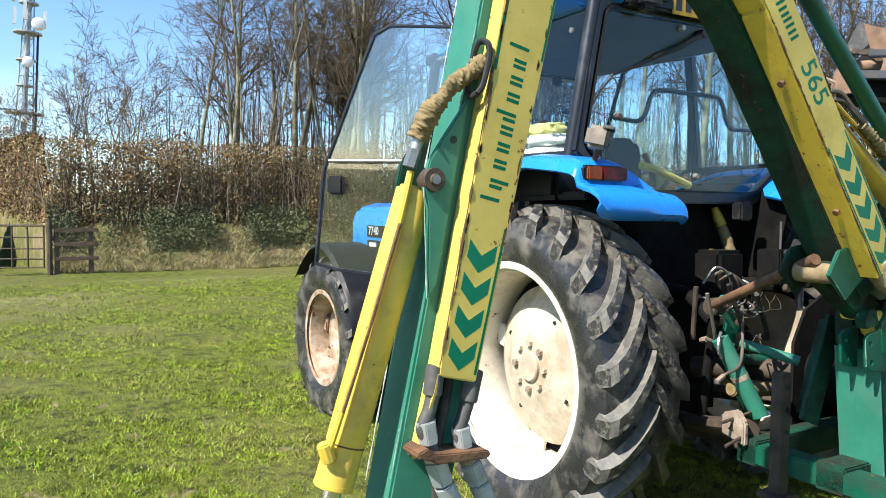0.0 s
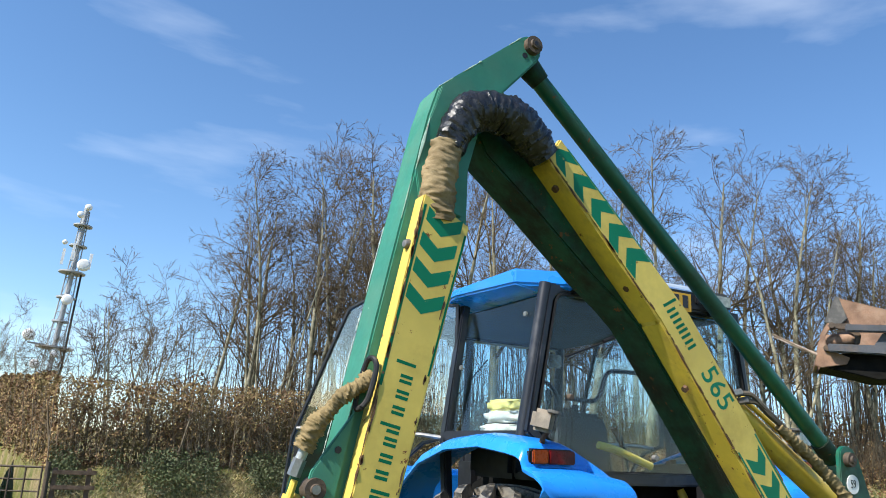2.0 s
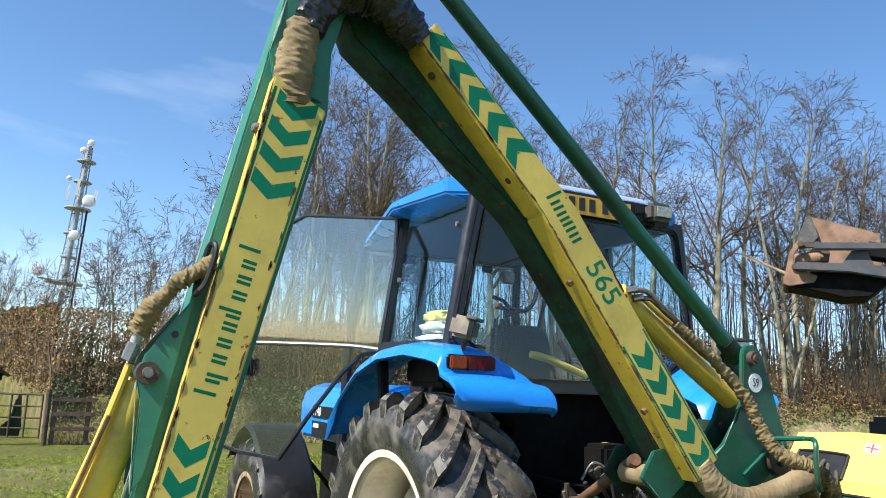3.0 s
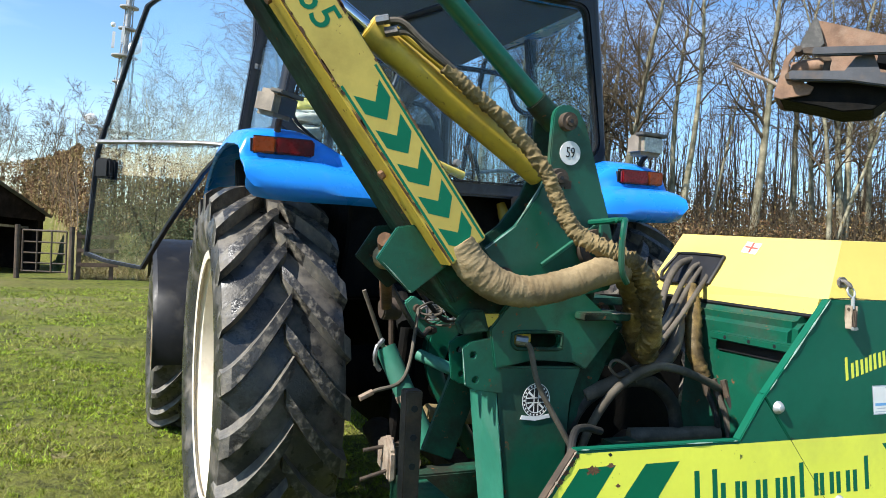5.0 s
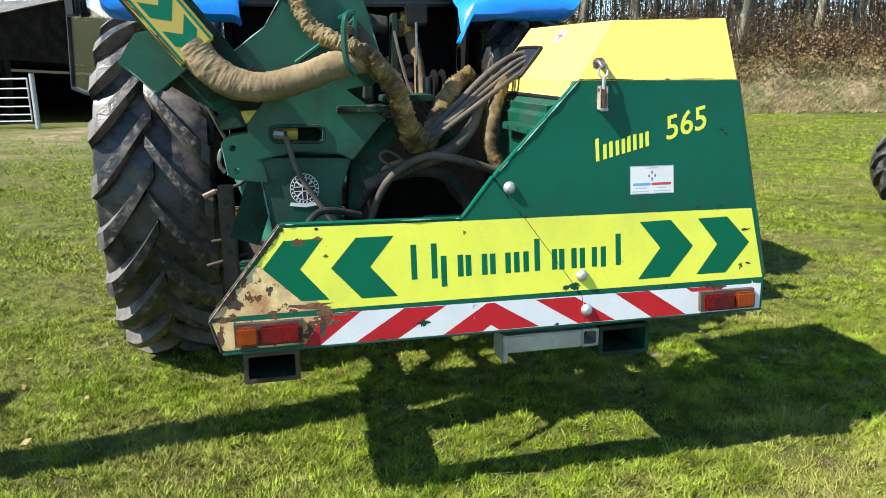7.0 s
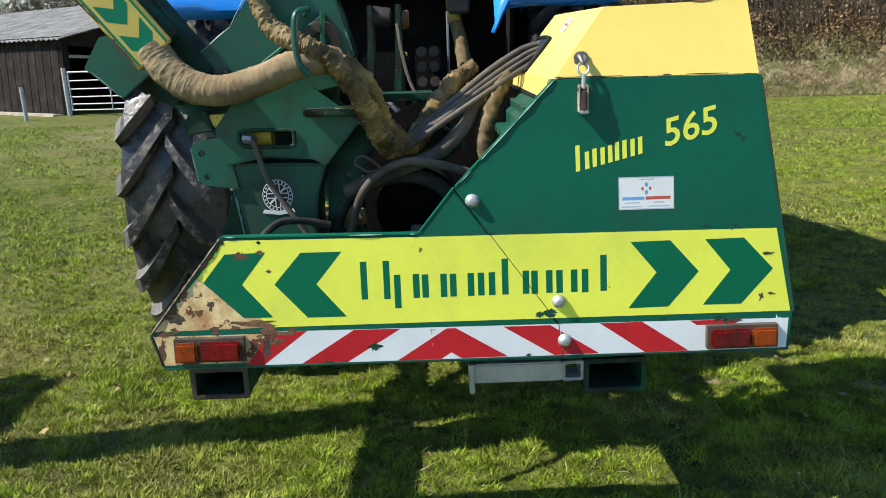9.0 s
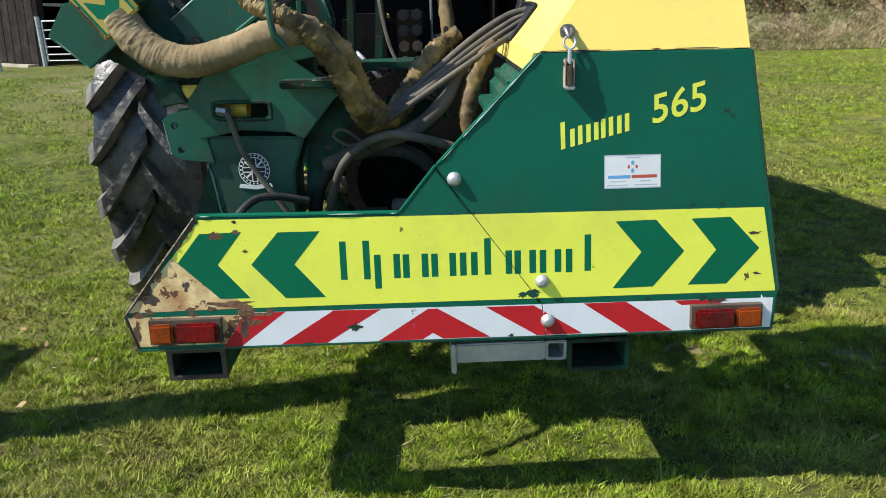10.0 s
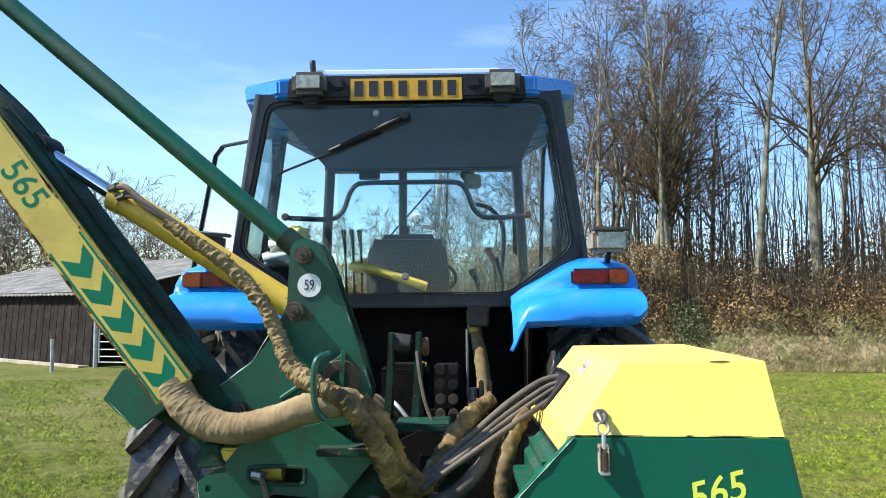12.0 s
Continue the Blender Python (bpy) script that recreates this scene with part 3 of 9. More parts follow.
def build_grass():
    rng = np.random.default_rng(5)
    sets = [
        blades(rng, 330000, -3.6, 4.6, -1.2, 3.4, 0.023, 0.0056, 0.75, -0.45),
        blades(rng, 330000, -2.2, 2.8, -0.9, 1.3, 0.021, 0.0044, 0.65, -0.45),
        blades(rng, 210000, -6.5, 8.0, 3.2, 7.5, 0.028, 0.0085, 0.7, -0.8, 0.6),
        blades(rng, 120000, -10.0, 13.0, 7.3, 15.5, 0.038, 0.015, 1.0, -0.9, 0.4),
        blades(rng, 90000, -10.0, -3.5, -1.2, 3.4, 0.027, 0.0085, 0.7, -0.8, 0.6),
    ]
    # longer tussocks standing out of the mown turf
    n, per = 1900, 30
    cx, cy = rng.uniform(-3.4, 4.4, n), rng.uniform(-1.0, 3.2, n)
    high = np.repeat(rng.uniform(0.028, 0.050, n), per)
    a, q = rng.uniform(0, 2 * np.pi, n * per), rng.uniform(0, 1, n * per) ** 0.7
    x, y = np.repeat(cx, per) + 0.022 * q * np.cos(a), np.repeat(cy, per) + 0.022 * q * np.sin(a)
    base = np.stack([x, y, 0.012 * lump(x, y) - 0.004], -1)
    le = high * rng.uniform(0.6, 1.1, n * per)
    side = np.stack([-np.sin(a), np.cos(a), 0 * a], -1) * 0.0021
    tip = base + np.stack([np.cos(a) * q * le * 0.9, np.sin(a) * q * le * 0.9, le * (1 - 0.45 * q)], -1) + rng.normal(0, 0.006, (n * per, 3))
    sets.append(np.stack([base - side, base + side, tip], 1))
    v = np.concatenate(sets)
    f = np.arange(len(v) * 3).reshape(-1, 3)
    loose("grass", v, f, M_BLADE, "short uneven green grass blades covering the field", "grass")
    # pale dead blades lying among the green
    v = np.concatenate([blades(rng, 30000, -3.4, 4.4, -1.1, 3.0, 0.022, 0.0042, 1.9, -0.1), blades(rng, 16000, -6.5, 8.0, 3.0, 8.0, 0.028, 0.006, 1.8, 0.2)])
    loose("dead_blades", v, np.arange(len(v) * 3).reshape(-1, 3), M_DEADGRASS, "dry pale blades lying in the turf", "dry grass")
    # tufts and dead stalks on the bank
    n = 60000
    x = rng.uniform(-2.3, 18, n)
    y = bank_edge(x) + rng.uniform(-0.2, 2.6, n)
    h, _ = land(x, y)
    le = rng.uniform(0.05, 0.20, n)
    a = rng.uniform(0, 2 * np.pi, n)
    base = np.stack([x, y, h], -1)
    side = np.stack([np.cos(a), np.sin(a), 0 * a], -1) * 0.011
    tip = base + np.stack([rng.normal(0, 0.07, n), rng.normal(-0.06, 0.07, n), le * 0.7], -1)
    v = np.stack([base - side, base + side, tip], 1)
    loose("bank_grass", v, np.arange(n * 3).reshape(-1, 3), M_DEADGRASS, "dry straw-coloured grass on the soil bank", "dry grass")
    # fallen leaves and white daisies in the turf
    for name, n, size, material, label in (("fallen_leaves", 240, 0.019, M_LEAF_DRY, "dry brown leaves scattered on the turf"), ("daisies", 90, 0.008, M_STICKER, "small white daisies scattered in the turf")):
        x, y = rng.uniform(-5, 6, n), rng.uniform(-0.2, 1, n) + rng.uniform(0, 1, n) ** 2 * 12
        c = np.stack([x, y, np.full(n, 0.022)], -1)
        a = rng.uniform(0, 6.3, n)
        u = np.stack([np.cos(a), np.sin(a), rng.normal(0, 0.3, n)], -1) * size * rng.uniform(0.6, 1.4, (n, 1))
        w = np.stack([-np.sin(a), np.cos(a), rng.normal(0, 0.3, n)], -1) * size * 0.6
        v = np.stack([c - u, c - w * 0.8, c + u, c + w], 1)
        loose(name, v, np.arange(n * 4).reshape(-1, 4), material, label, "leaf litter" if name != "daisies" else "daisies")


build_grass()


# ---- hedge and undergrowth ----
def leaf_cloud(rng, c, size, flat=0.0):
    n = len(c)
    u = rng.normal(0, 1, (n, 3))
    u /= np.linalg.norm(u, axis=1, keepdims=True)
    w = np.cross(u, rng.normal(0, 1, (n, 3)))
    w /= np.linalg.norm(w, axis=1, keepdims=True)
    s = size * rng.uniform(0.55, 1.35, (n, 1))
    return np.stack([c - u * s, c - w * s * 0.55, c + u * s, c + w * s * 0.55], 1)


def sticks(segs, sides=4):
    """Tapered sticks from rows of (p, q, r, r2)."""
    P, Q = np.array([s[0] for s in segs], float), np.array([s[1] for s in segs], float)
    R0, R1 = np.array([s[2] for s in segs], float), np.array([s[3] for s in segs], float)
    d = Q - P
    d /= np.maximum(np.linalg.norm(d, axis=1, keepdims=True), 1e-9)
    ref = np.where(np.abs(d[:, 2:3]) > 0.9, np.array([[1.0, 0, 0]]), np.array([[0, 0, 1.0]]))
    u = np.cross(d, ref)
    u /= np.linalg.norm(u, axis=1, keepdims=True)
    w = np.cross(d, u)
    a = 2 * np.pi * np.arange(sides) / sides
    ring = np.cos(a)[None, :, None] * u[:, None] + np.sin(a)[None, :, None] * w[:, None]
    v = np.concatenate([P[:, None] + ring * R0[:, None, None], Q[:, None] + ring * R1[:, None, None]], 1)
    k = np.arange(sides)
    f = np.stack([k, (k + 1) % sides, sides + (k + 1) % sides, sides + k], -1)
    return v, (f[None] + (np.arange(len(P)) * 2 * sides)[:, None, None]).reshape(-1, 4)


def build_hedge():
    rng = np.random.default_rng(11)
    n = 185000
    far_ = rng.uniform(0, 1, n) < 0.55
    gy = np.linspace(18.4, 49.5, 200)
    gx = np.interp(gy, EDGE_Y[5:0:-1], EDGE_X[5:0:-1])
    way = np.r_[0, np.cumsum(np.hypot(np.diff(gx), np.diff(gy)))]
    ly = np.interp(rng.uniform(0, way[-1], n), way, gy)
    x = np.where(far_, np.interp(ly, gy, gx), rng.uniform(-2.3, 6.2, n))
    run = np.where(far_, ly * 0.9, x)
    lumps = np.sin(run * 1.7) * 0.12 + np.sin(run * 4.3) * 0.07
    dep = rng.uniform(0, 1, n)
    y = bank_edge(x) + 1.5 + 0.25 * lumps + 1.3 * dep
    g, _ = land(x, y)
    tall = np.clip(y / 19.5, 1.0, 1.9)
    top = 2.15 * np.clip(tall, 1.0, 1.12) + 0.03 * np.sin(run * 2.9) + rng.normal(0, 0.03, n)
    u = rng.uniform(0, 1, n)
    z = g - 0.35 + (top + 0.35) * u
    thick = 0.62 + 0.40 * np.sin(run * 3.3 + z * 4.1) * np.sin(z * 5.7 - run * 1.3)
    keep = rng.uniform(0, 1, n) < thick * np.where(u > 0.7, 0.8, 1.0)
    c = np.stack([x, y, z], -1)[keep]
    v = leaf_cloud(rng, c, 0.036)
    v = c[:, None] + (v - c[:, None]) * tall[keep][:, None, None] ** 0.7
    loose("hedge_leaves", v, np.arange(len(v) * 4).reshape(-1, 4), M_LEAF_DRY, "clipped beech hedge full of dry russet leaves on the bank", "hedge")
    segs = []
    for _ in range(620):
        sx = rng.uniform(-2.3, 6.2) if rng.uniform() < 0.82 else float(np.interp(rng.uniform(18.4, 46), EDGE_Y[5:0:-1], EDGE_X[5:0:-1]))
        sy = bank_edge(sx) + 1.5 + rng.uniform(0, 1.2)
        g = float(land(np.array(sx), np.array(sy))[0])
        hh = rng.uniform(1.5, 2.24) * min(max(sy / 19.5, 1.0), 1.08)
        lean = rng.normal(0, 0.16, 2)
        r = rng.choice([0.007, 0.010, 0.016, 0.035], p=[0.42, 0.36, 0.15, 0.07])
        p = np.array([sx, sy, g - 0.2])
        q = p + np.array([lean[0], lean[1] * 0.5, hh])
        segs.append((p, q, r, r * 0.5))
        for _ in range(4):
            t = rng.uniform(0.3, 0.95)
            b = p + (q - p) * t
            segs.append((b, b + np.array([rng.normal(0, 0.22), rng.normal(-0.05, 0.15), rng.uniform(0.1, 0.4)]), r * 0.5, 0.002))
    v, f = sticks(segs)
    loose("hedge_stems", v, f, M_STEM, "bare grey-brown upright stems of the clipped hedge", "hedge")
    # brambles and ivy at the hedge foot, brown scrub along the wood
    n = 30000
    x = rng.uniform(-2.3, 6.5, n)
    y = bank_edge(x) + 0.7 + rng.uniform(0, 1.0, n)
    patch = np.sin(x * 2.1 + 0.5) + np.sin(x * 5.3) * 0.6 + rng.normal(0, 0.4, n)
    keep = patch > -0.2
    x, y = x[keep], y[keep]
    c = np.stack([x, y, land(x, y)[0] + rng.uniform(0, 0.6, len(x))], -1)
    v = leaf_cloud(rng, c, 0.033)
    loose("bramble", v, np.arange(len(v) * 4).reshape(-1, 4), M_BRAMBLE, "low green bramble and ivy on the bank", "bramble")
    n = 78000
    x = 4.2 + rng.uniform(0, 1, n) ** 1.3 * 34
    dep = rng.uniform(0, 1, n) ** 1.4
    y = bank_edge(x) + 1.0 + dep * 7
    hump = np.clip(0.75 + 0.45 * np.sin(x * 1.9 + 1.3 * np.sin(x * 0.7)) + 0.35 * np.sin(x * 4.7 + y * 1.4), 0.15, 1.6) * (0.8 + 1.1 * dep)
    c = np.stack([x, y, land(x, y)[0] + rng.uniform(0, 1, n) * hump], -1)
    v = leaf_cloud(rng, c, 0.044)
    loose("undergrowth_leaves", v, np.arange(n * 4).reshape(-1, 4), M_SCRUB, "low brown scrub with dry leaves along the wood edge", "undergrowth")
    # thicket standing deeper in the wood
    n = 66000
    x = rng.uniform(2.0, 60, n)
    y = bank_edge(x) + 8 + rng.uniform(0, 1, n) * 9
    hump = 1.7 + 0.8 * np.sin(x * 0.9 + np.sin(y)) + 0.6 * np.sin(x * 2.3 + y * 0.7)
    c = np.stack([x, y, land(x, y)[0] + rng.uniform(0, 1, n) ** 1.2 * np.clip(hump, 0.5, 4)], -1)
    v = leaf_cloud(rng, c, 0.085)
    loose("thicket", v, np.arange(n * 4).reshape(-1, 4), M_SCRUB, "dense brown thicket deep in the bare wood", "undergrowth")
    segs = []
    for _ in range(700):
        sx = 4.2 + rng.uniform(0, 1) ** 1.3 * 32
        sy = bank_edge(sx) + 1.2 + rng.uniform(0, 4.5)
        p = np.array([sx, sy, float(land(np.array(sx), np.array(sy))[0])])
        for _ in range(4):
            q = p + np.array([rng.normal(0, 0.35), rng.normal(0, 0.3), rng.uniform(0.5, 2.0)])
            segs.append((p, q, 0.012, 0.005))
            m = (p + q) / 2
            segs.append((m, m + np.array([rng.normal(0, 0.25), rng.normal(0, 0.25), rng.uniform(0.2, 0.6)]), 0.005, 0.002))
    for _ in range(1700):
        sx = rng.uniform(3.0, 55)
        sy = bank_edge(sx) + 4.5 + rng.uniform(0, 1) * 14
        p = np.array([sx, sy, float(land(np.array(sx), np.array(sy))[0]) - 0.1])
        hh = rng.uniform(2.0, 7.5)
        r = 0.004 * hh + 0.006
        mid = p + np.array([rng.normal(0, 0.15), rng.normal(0, 0.15), hh * 0.5])
        q = mid + np.array([rng.normal(0, 0.3), rng.normal(0, 0.3), hh * 0.5])
        segs += [(p, mid, r, r * 0.7), (mid, q, r * 0.7, 0.004)]
        for _ in range(9):
            k = rng.uniform(0.25, 0.95)
            e = p + (mid - p) * 2 * k if k < 0.5 else mid + (q - mid) * (2 * k - 1)
            segs.append((e, e + np.array([rng.normal(0, 0.45), rng.normal(0, 0.45), rng.uniform(0.2, 1.0)]), 0.009, 0.004))
    v, f = sticks(segs, 3)
    loose("undergrowth_stems", v, f, M_TWIG, "thin bare saplings and brambles along the wood edge", "undergrowth")


build_hedge()


# ---- trees ----
def grow(seed, height, spread=0.5, stems=1, fine=1.0, twig=0.0045, reach=0.30, ends=3):
    """Trunk and limbs, boughs and the tapering end twigs as three lists of sticks."""
    rng = np.random.default_rng(seed)
    big, small, tips = [], [], []

    def branch(p, d, length, r, level):
        n = (9, 6, 3, 2, 1)[level]
        pts, rad = [p], [r]
        for i in range(n):
            d = d + rng.normal(0, (0.045, 0.10, 0.13, 0.12, 0.1)[level], 3) + np.array([0, 0, (0.03, 0.035, 0.02, 0.0, 0.0)[level]])
            d = d / np.linalg.norm(d)
            pts.append(pts[-1] + d * length / n)
            rad.append(r * (1 - (0.86 if level == 0 else 0.7) * (i + 1) / n))
        for i in range(n):
            row = (pts[i], pts[i + 1], max(rad[i], twig), max(rad[i + 1], twig * 0.7))
            (big if level < 1 else small if level < 4 else tips).append(row)
        if level >= 4:
            return
        count = (int(18 * fine), 7, 4, ends)[level]
        for _ in range(count):
            t = rng.uniform(0.36 if stems == 1 else 0.25, 1.0) if level == 0 else rng.uniform(0.2, 1.0)
            k = min(int(t * n), n - 1)
            b = pts[k] + (pts[k + 1] - pts[k]) * (t * n - k)
            ax = pts[k + 1] - pts[k]
            ax = ax / np.linalg.norm(ax)
            side = np.cross(ax, rng.normal(0, 1, 3))
            side = side / np.linalg.norm(side)
            open_ = rng.uniform(0.6, 1.15) * (spread * 2.0)
            nd = ax * math.cos(open_) + side * math.sin(open_)
            if level == 0:
                size = height * reach * (1.05 - 0.52 * t) * rng.uniform(0.6, 1.25)
            else:
                size = length * (0.66 - 0.25 * t) * rng.uniform(0.6, 1.2)
            branch(b, nd / np.linalg.norm(nd), size, max(rad[k] * (0.45 if level == 0 else 0.55), 0.006), level + 1)

    for s in range(stems):
        lean = rng.normal(0, 0.05 if stems == 1 else 0.25, 2)
        branch(np.array([0.15 * s, 0.1 * s, -0.3]), np.array([lean[0], lean[1], 1.0]), height * rng.uniform(0.85, 1.0), 0.0135 * height * (0.7 if stems > 1 else 1.0) * rng.uniform(0.75, 1.1), 0)
    return big, small, tips


def tree_kind(seed, height, spread, stems, fine, twig=0.0045, reach=0.30, ends=2):
    big, small, tips = grow(seed, height, spread, stems, fine, twig, reach, ends)
    ob = new("tree")
    tagged(ob, "tall bare grey-brown tree without leaves in the wood", "tree", "bare trees of the wood")
    for name, segs, sides, material in (("trunk", big, 5, M_BARK), ("crown", small, 3, M_TWIG)):
        v, f = sticks(segs, sides)
        v, f = v.reshape(-1, 3), f.tolist()
        if name == "crown":
            w = sticks(tips, 3)[0]
            cone = np.concatenate([w[:, :3], w[:, 3:].mean(1, keepdims=True)], 1)
            k = len(v) + 4 * np.arange(len(cone))[:, None, None] + np.array([[0, 1, 3], [1, 2, 3], [2, 0, 3]])
            v, f = np.concatenate([v, cone.reshape(-1, 3)]), f + k.reshape(-1, 3).tolist()
        me = bpy.data.meshes.new(name)
        me.from_pydata(v.tolist(), [], f)
        me.materials.append(material)
        me.shade_smooth()
        o = new(name, me)
        o.parent = ob
    return ob


def build_trees():
    rng = np.random.default_rng(3)
    kinds = [
        tree_kind(1, 10.6, 0.46, 1, 1.15, 0.0066, 0.27, 3),
        tree_kind(2, 9.6, 0.46, 1, 0.9, 0.0068, 0.33, 2),
        tree_kind(7, 11.2, 0.46, 1, 1.1, 0.0066, 0.25, 3),
        tree_kind(9, 8.6, 0.44, 2, 0.5, 0.0066, 0.36, 2),
        tree_kind(12, 6.0, 0.40, 3, 0.36, 0.0078, 0.42, 1),
        tree_kind(15, 10.0, 0.44, 2, 0.65, 0.0064, 0.30, 3),
        tree_kind(19, 9.5, 0.46, 2, 0.45, 0.012, 0.42, 1),
    ]
    spots = []
    # wood along the right-hand bank
    for _ in range(36):
        x = rng.uniform(4.8, 22) if _ < 20 else rng.uniform(20, 42)
        spots.append((x, bank_edge(x) + 1.8 + rng.uniform(0, 1) ** 1.2 * 11, rng.choice([0, 1, 2, 2, 0, 5]), rng.uniform(0.8, 1.08)))
    # trees behind the hedge
    for x, y, k, s in ((2.1, 24.8, 1, 0.95), (2.7, 22.0, 2, 0.85), (3.6, 23.4, 5, 0.9), (4.6, 21.6, 2, 0.92), (4.0, 26.5, 0, 1.0), (5.4, 24.0, 1, 0.95), (3.2, 20.9, 3, 0.85), (5.8, 20.6, 0, 0.9), (4.9, 23.2, 1, 1.12), (5.9, 25.5, 1, 1.2), (6.3, 22.4, 3, 1.3)):
        spots.append((x, y, k, s))
    # broad trees at the near corner of the wood
    for x, y, k, s in ((6.5, 20.5, 0, 1.05), (8.5, 19.5, 2, 1.0), (10.5, 20.0, 0, 1.1), (13.2, 18.8, 0, 1.1), (15.6, 18.4, 2, 1.05), (18.0, 17.6, 0, 1.15), (20.3, 18.2, 2, 1.1), (22.4, 16.8, 1, 1.15), (24.8, 17.4, 0, 1.2), (27.0, 16.4, 1, 1.1), (19.2, 15.6, 3, 1.2)):
        spots.append((x, y, k, s))
    # small scrubby trees further off to the left
    for x, y, k, s in ((0.2, 34, 4, 1.25), (1.6, 36, 4, 1.3), (-0.8, 35, 4, 1.1), (-2.4, 44, 4, 1.0), (-6.2, 47, 4, 0.9), (-8.0, 50, 4, 1.1), (2.9, 33, 3, 0.75), (-5.4, 52, 4, 1.2), (-10, 52, 4, 1.2), (-3.6, 56, 4, 1.2), (0.9, 30, 4, 0.9)):
        spots.append((x, y, k, s))
    # trees far behind the barn
    for _ in range(24):
        spots.append((rng.uniform(-44, -15), rng.uniform(40, 58), rng.choice([6, 6, 4, 6]), rng.uniform(0.75, 1.1)))
    for x, y, k, s in ((-20.5, 39, 6, 1.05), (-22.4, 42, 6, 1.2), (-24.0, 39.5, 6, 1.3), (-25.6, 43, 6, 1.2), (-18.6, 42, 6, 1.1), (-27.5, 41, 6, 1.2), (-16.4, 43, 6, 0.9), (-23.0, 36.5, 6, 1.1), (-20.0, 44, 6, 1.1)):
        spots.append((x, y, k, s))
    # around the rest of the field, behind the camera
    for _ in range(10):
        a = rng.uniform(2.9, 5.9)
        spots.append((38 * math.cos(a), 5 + 34 * math.sin(a), rng.choice([6, 6, 4]), rng.uniform(0.8, 1.0)))
    used = set()
    for x, y, k, s in spots:
        g = float(land(np.array(x), np.array(y))[0])
        p = W(x, y, g)
        if math.hypot(x, y) > 44:
            p.z = min(p.z, 1.5 + 0.02 * y)
        m = Matrix.Translation(p) @ pose(0, 0, 0, 0, 0, rng.uniform(0, 360)) @ Matrix.Scale(s, 4)
        ob = kinds[k]
        if k in used:
            ob = copy_thing(ob, m)
        ob.matrix_basis = m
        used.add(k)


build_trees()


# ---- mast on the skyline ----
def build_tower():
    base = W(-2.2, 71.4, 0.0)
    t = thing("radio_mast", "slim grey lattice radio mast with white dishes and platforms", "radio mast", tuple(base), frame_=Matrix.Identity(4))
    H = 21.6
    segs = []

    def leg(k, z):
        r = 1.05 - 0.75 * z / H
        a = 2 * math.pi * k / 3 + 0.4
        return base + Vector((r * math.cos(a), r * math.sin(a), z))

    zs = [i * H / 14 for i in range(15)]
    for a, b in zip(zs, zs[1:]):
        for k in range(3):
            segs.append((leg(k, a), leg(k, b), 0.055, 0.055))
            segs.append((leg(k, a), leg(k + 1, b), 0.025, 0.025))
            segs.append((leg(k, b), leg(k + 1, b), 0.03, 0.03))
    v, f = sticks(segs, 5)
    me = bpy.data.meshes.new("lattice")
    me.from_pydata(v.reshape(-1, 3).tolist(), [], f.tolist())
    part("lattice", me, M_TOWER, t)
    me.materials.append(M_TOWER)
    part("column", rod(base, base + Vector((0, 0, H + 0.6)), 0.22, 8), M_TOWER, t)
    part("cable_duct", rod(base + Vector((1.0, 0, 0)), base + Vector((0.75, 0, 16)), 0.09, 6), M_BLACK, t)
    for z, r in ((9.2, 1.5), (11.5, 0.7), (13.6, 0.8), (15.85, 1.1), (18.3, 0.75), (20.2, 0.8)):
        part("platform", lathe([(0.3, -0.06), (r, -0.06), (r, 0.06), (0.3, 0.06)], 16), M_TOWER, t, m=Matrix.Translation(base + Vector((0, 0, z))) @ pose(0, 0, 0, 0, 90, 0))
    for x, z, r in ((-2.1, 9.9, 0.5), (0.1, 8.7, 0.38), (-1.2, 7.6, 0.4), (0.1, 13.3, 0.45), (0.75, 16.5, 0.55), (-1.1, 18.2, 0.22), (0.1, 21.7, 0.3), (-0.4, 20.9, 0.3)):
        part("dish", lathe([(0, -0.25), (r * 0.7, -0.18), (r, 0.0), (r, 0.1), (0, 0.12)], 16), M_DISH, t, "white microwave dish", m=Matrix.Translation(base + Vector((x, -1.2, z))) @ pose(0, 0, 0, 0, 0, 90))
    for x, z in ((-1.0, 17.0), (1.2, 17.0), (-0.3, 17.6)):
        part("panel_antenna", box((base.x + x - 0.12, base.y - 0.9, base.z + z - 0.7), (base.x + x + 0.12, base.y - 0.7, base.z + z + 0.7)), M_DISH, t)
    part("dish_arm", rod(base + Vector((-2.1, -1, 9.3)), base + Vector((1.5, -1, 9.2)), 0.08, 6), M_TOWER, t)


build_tower()


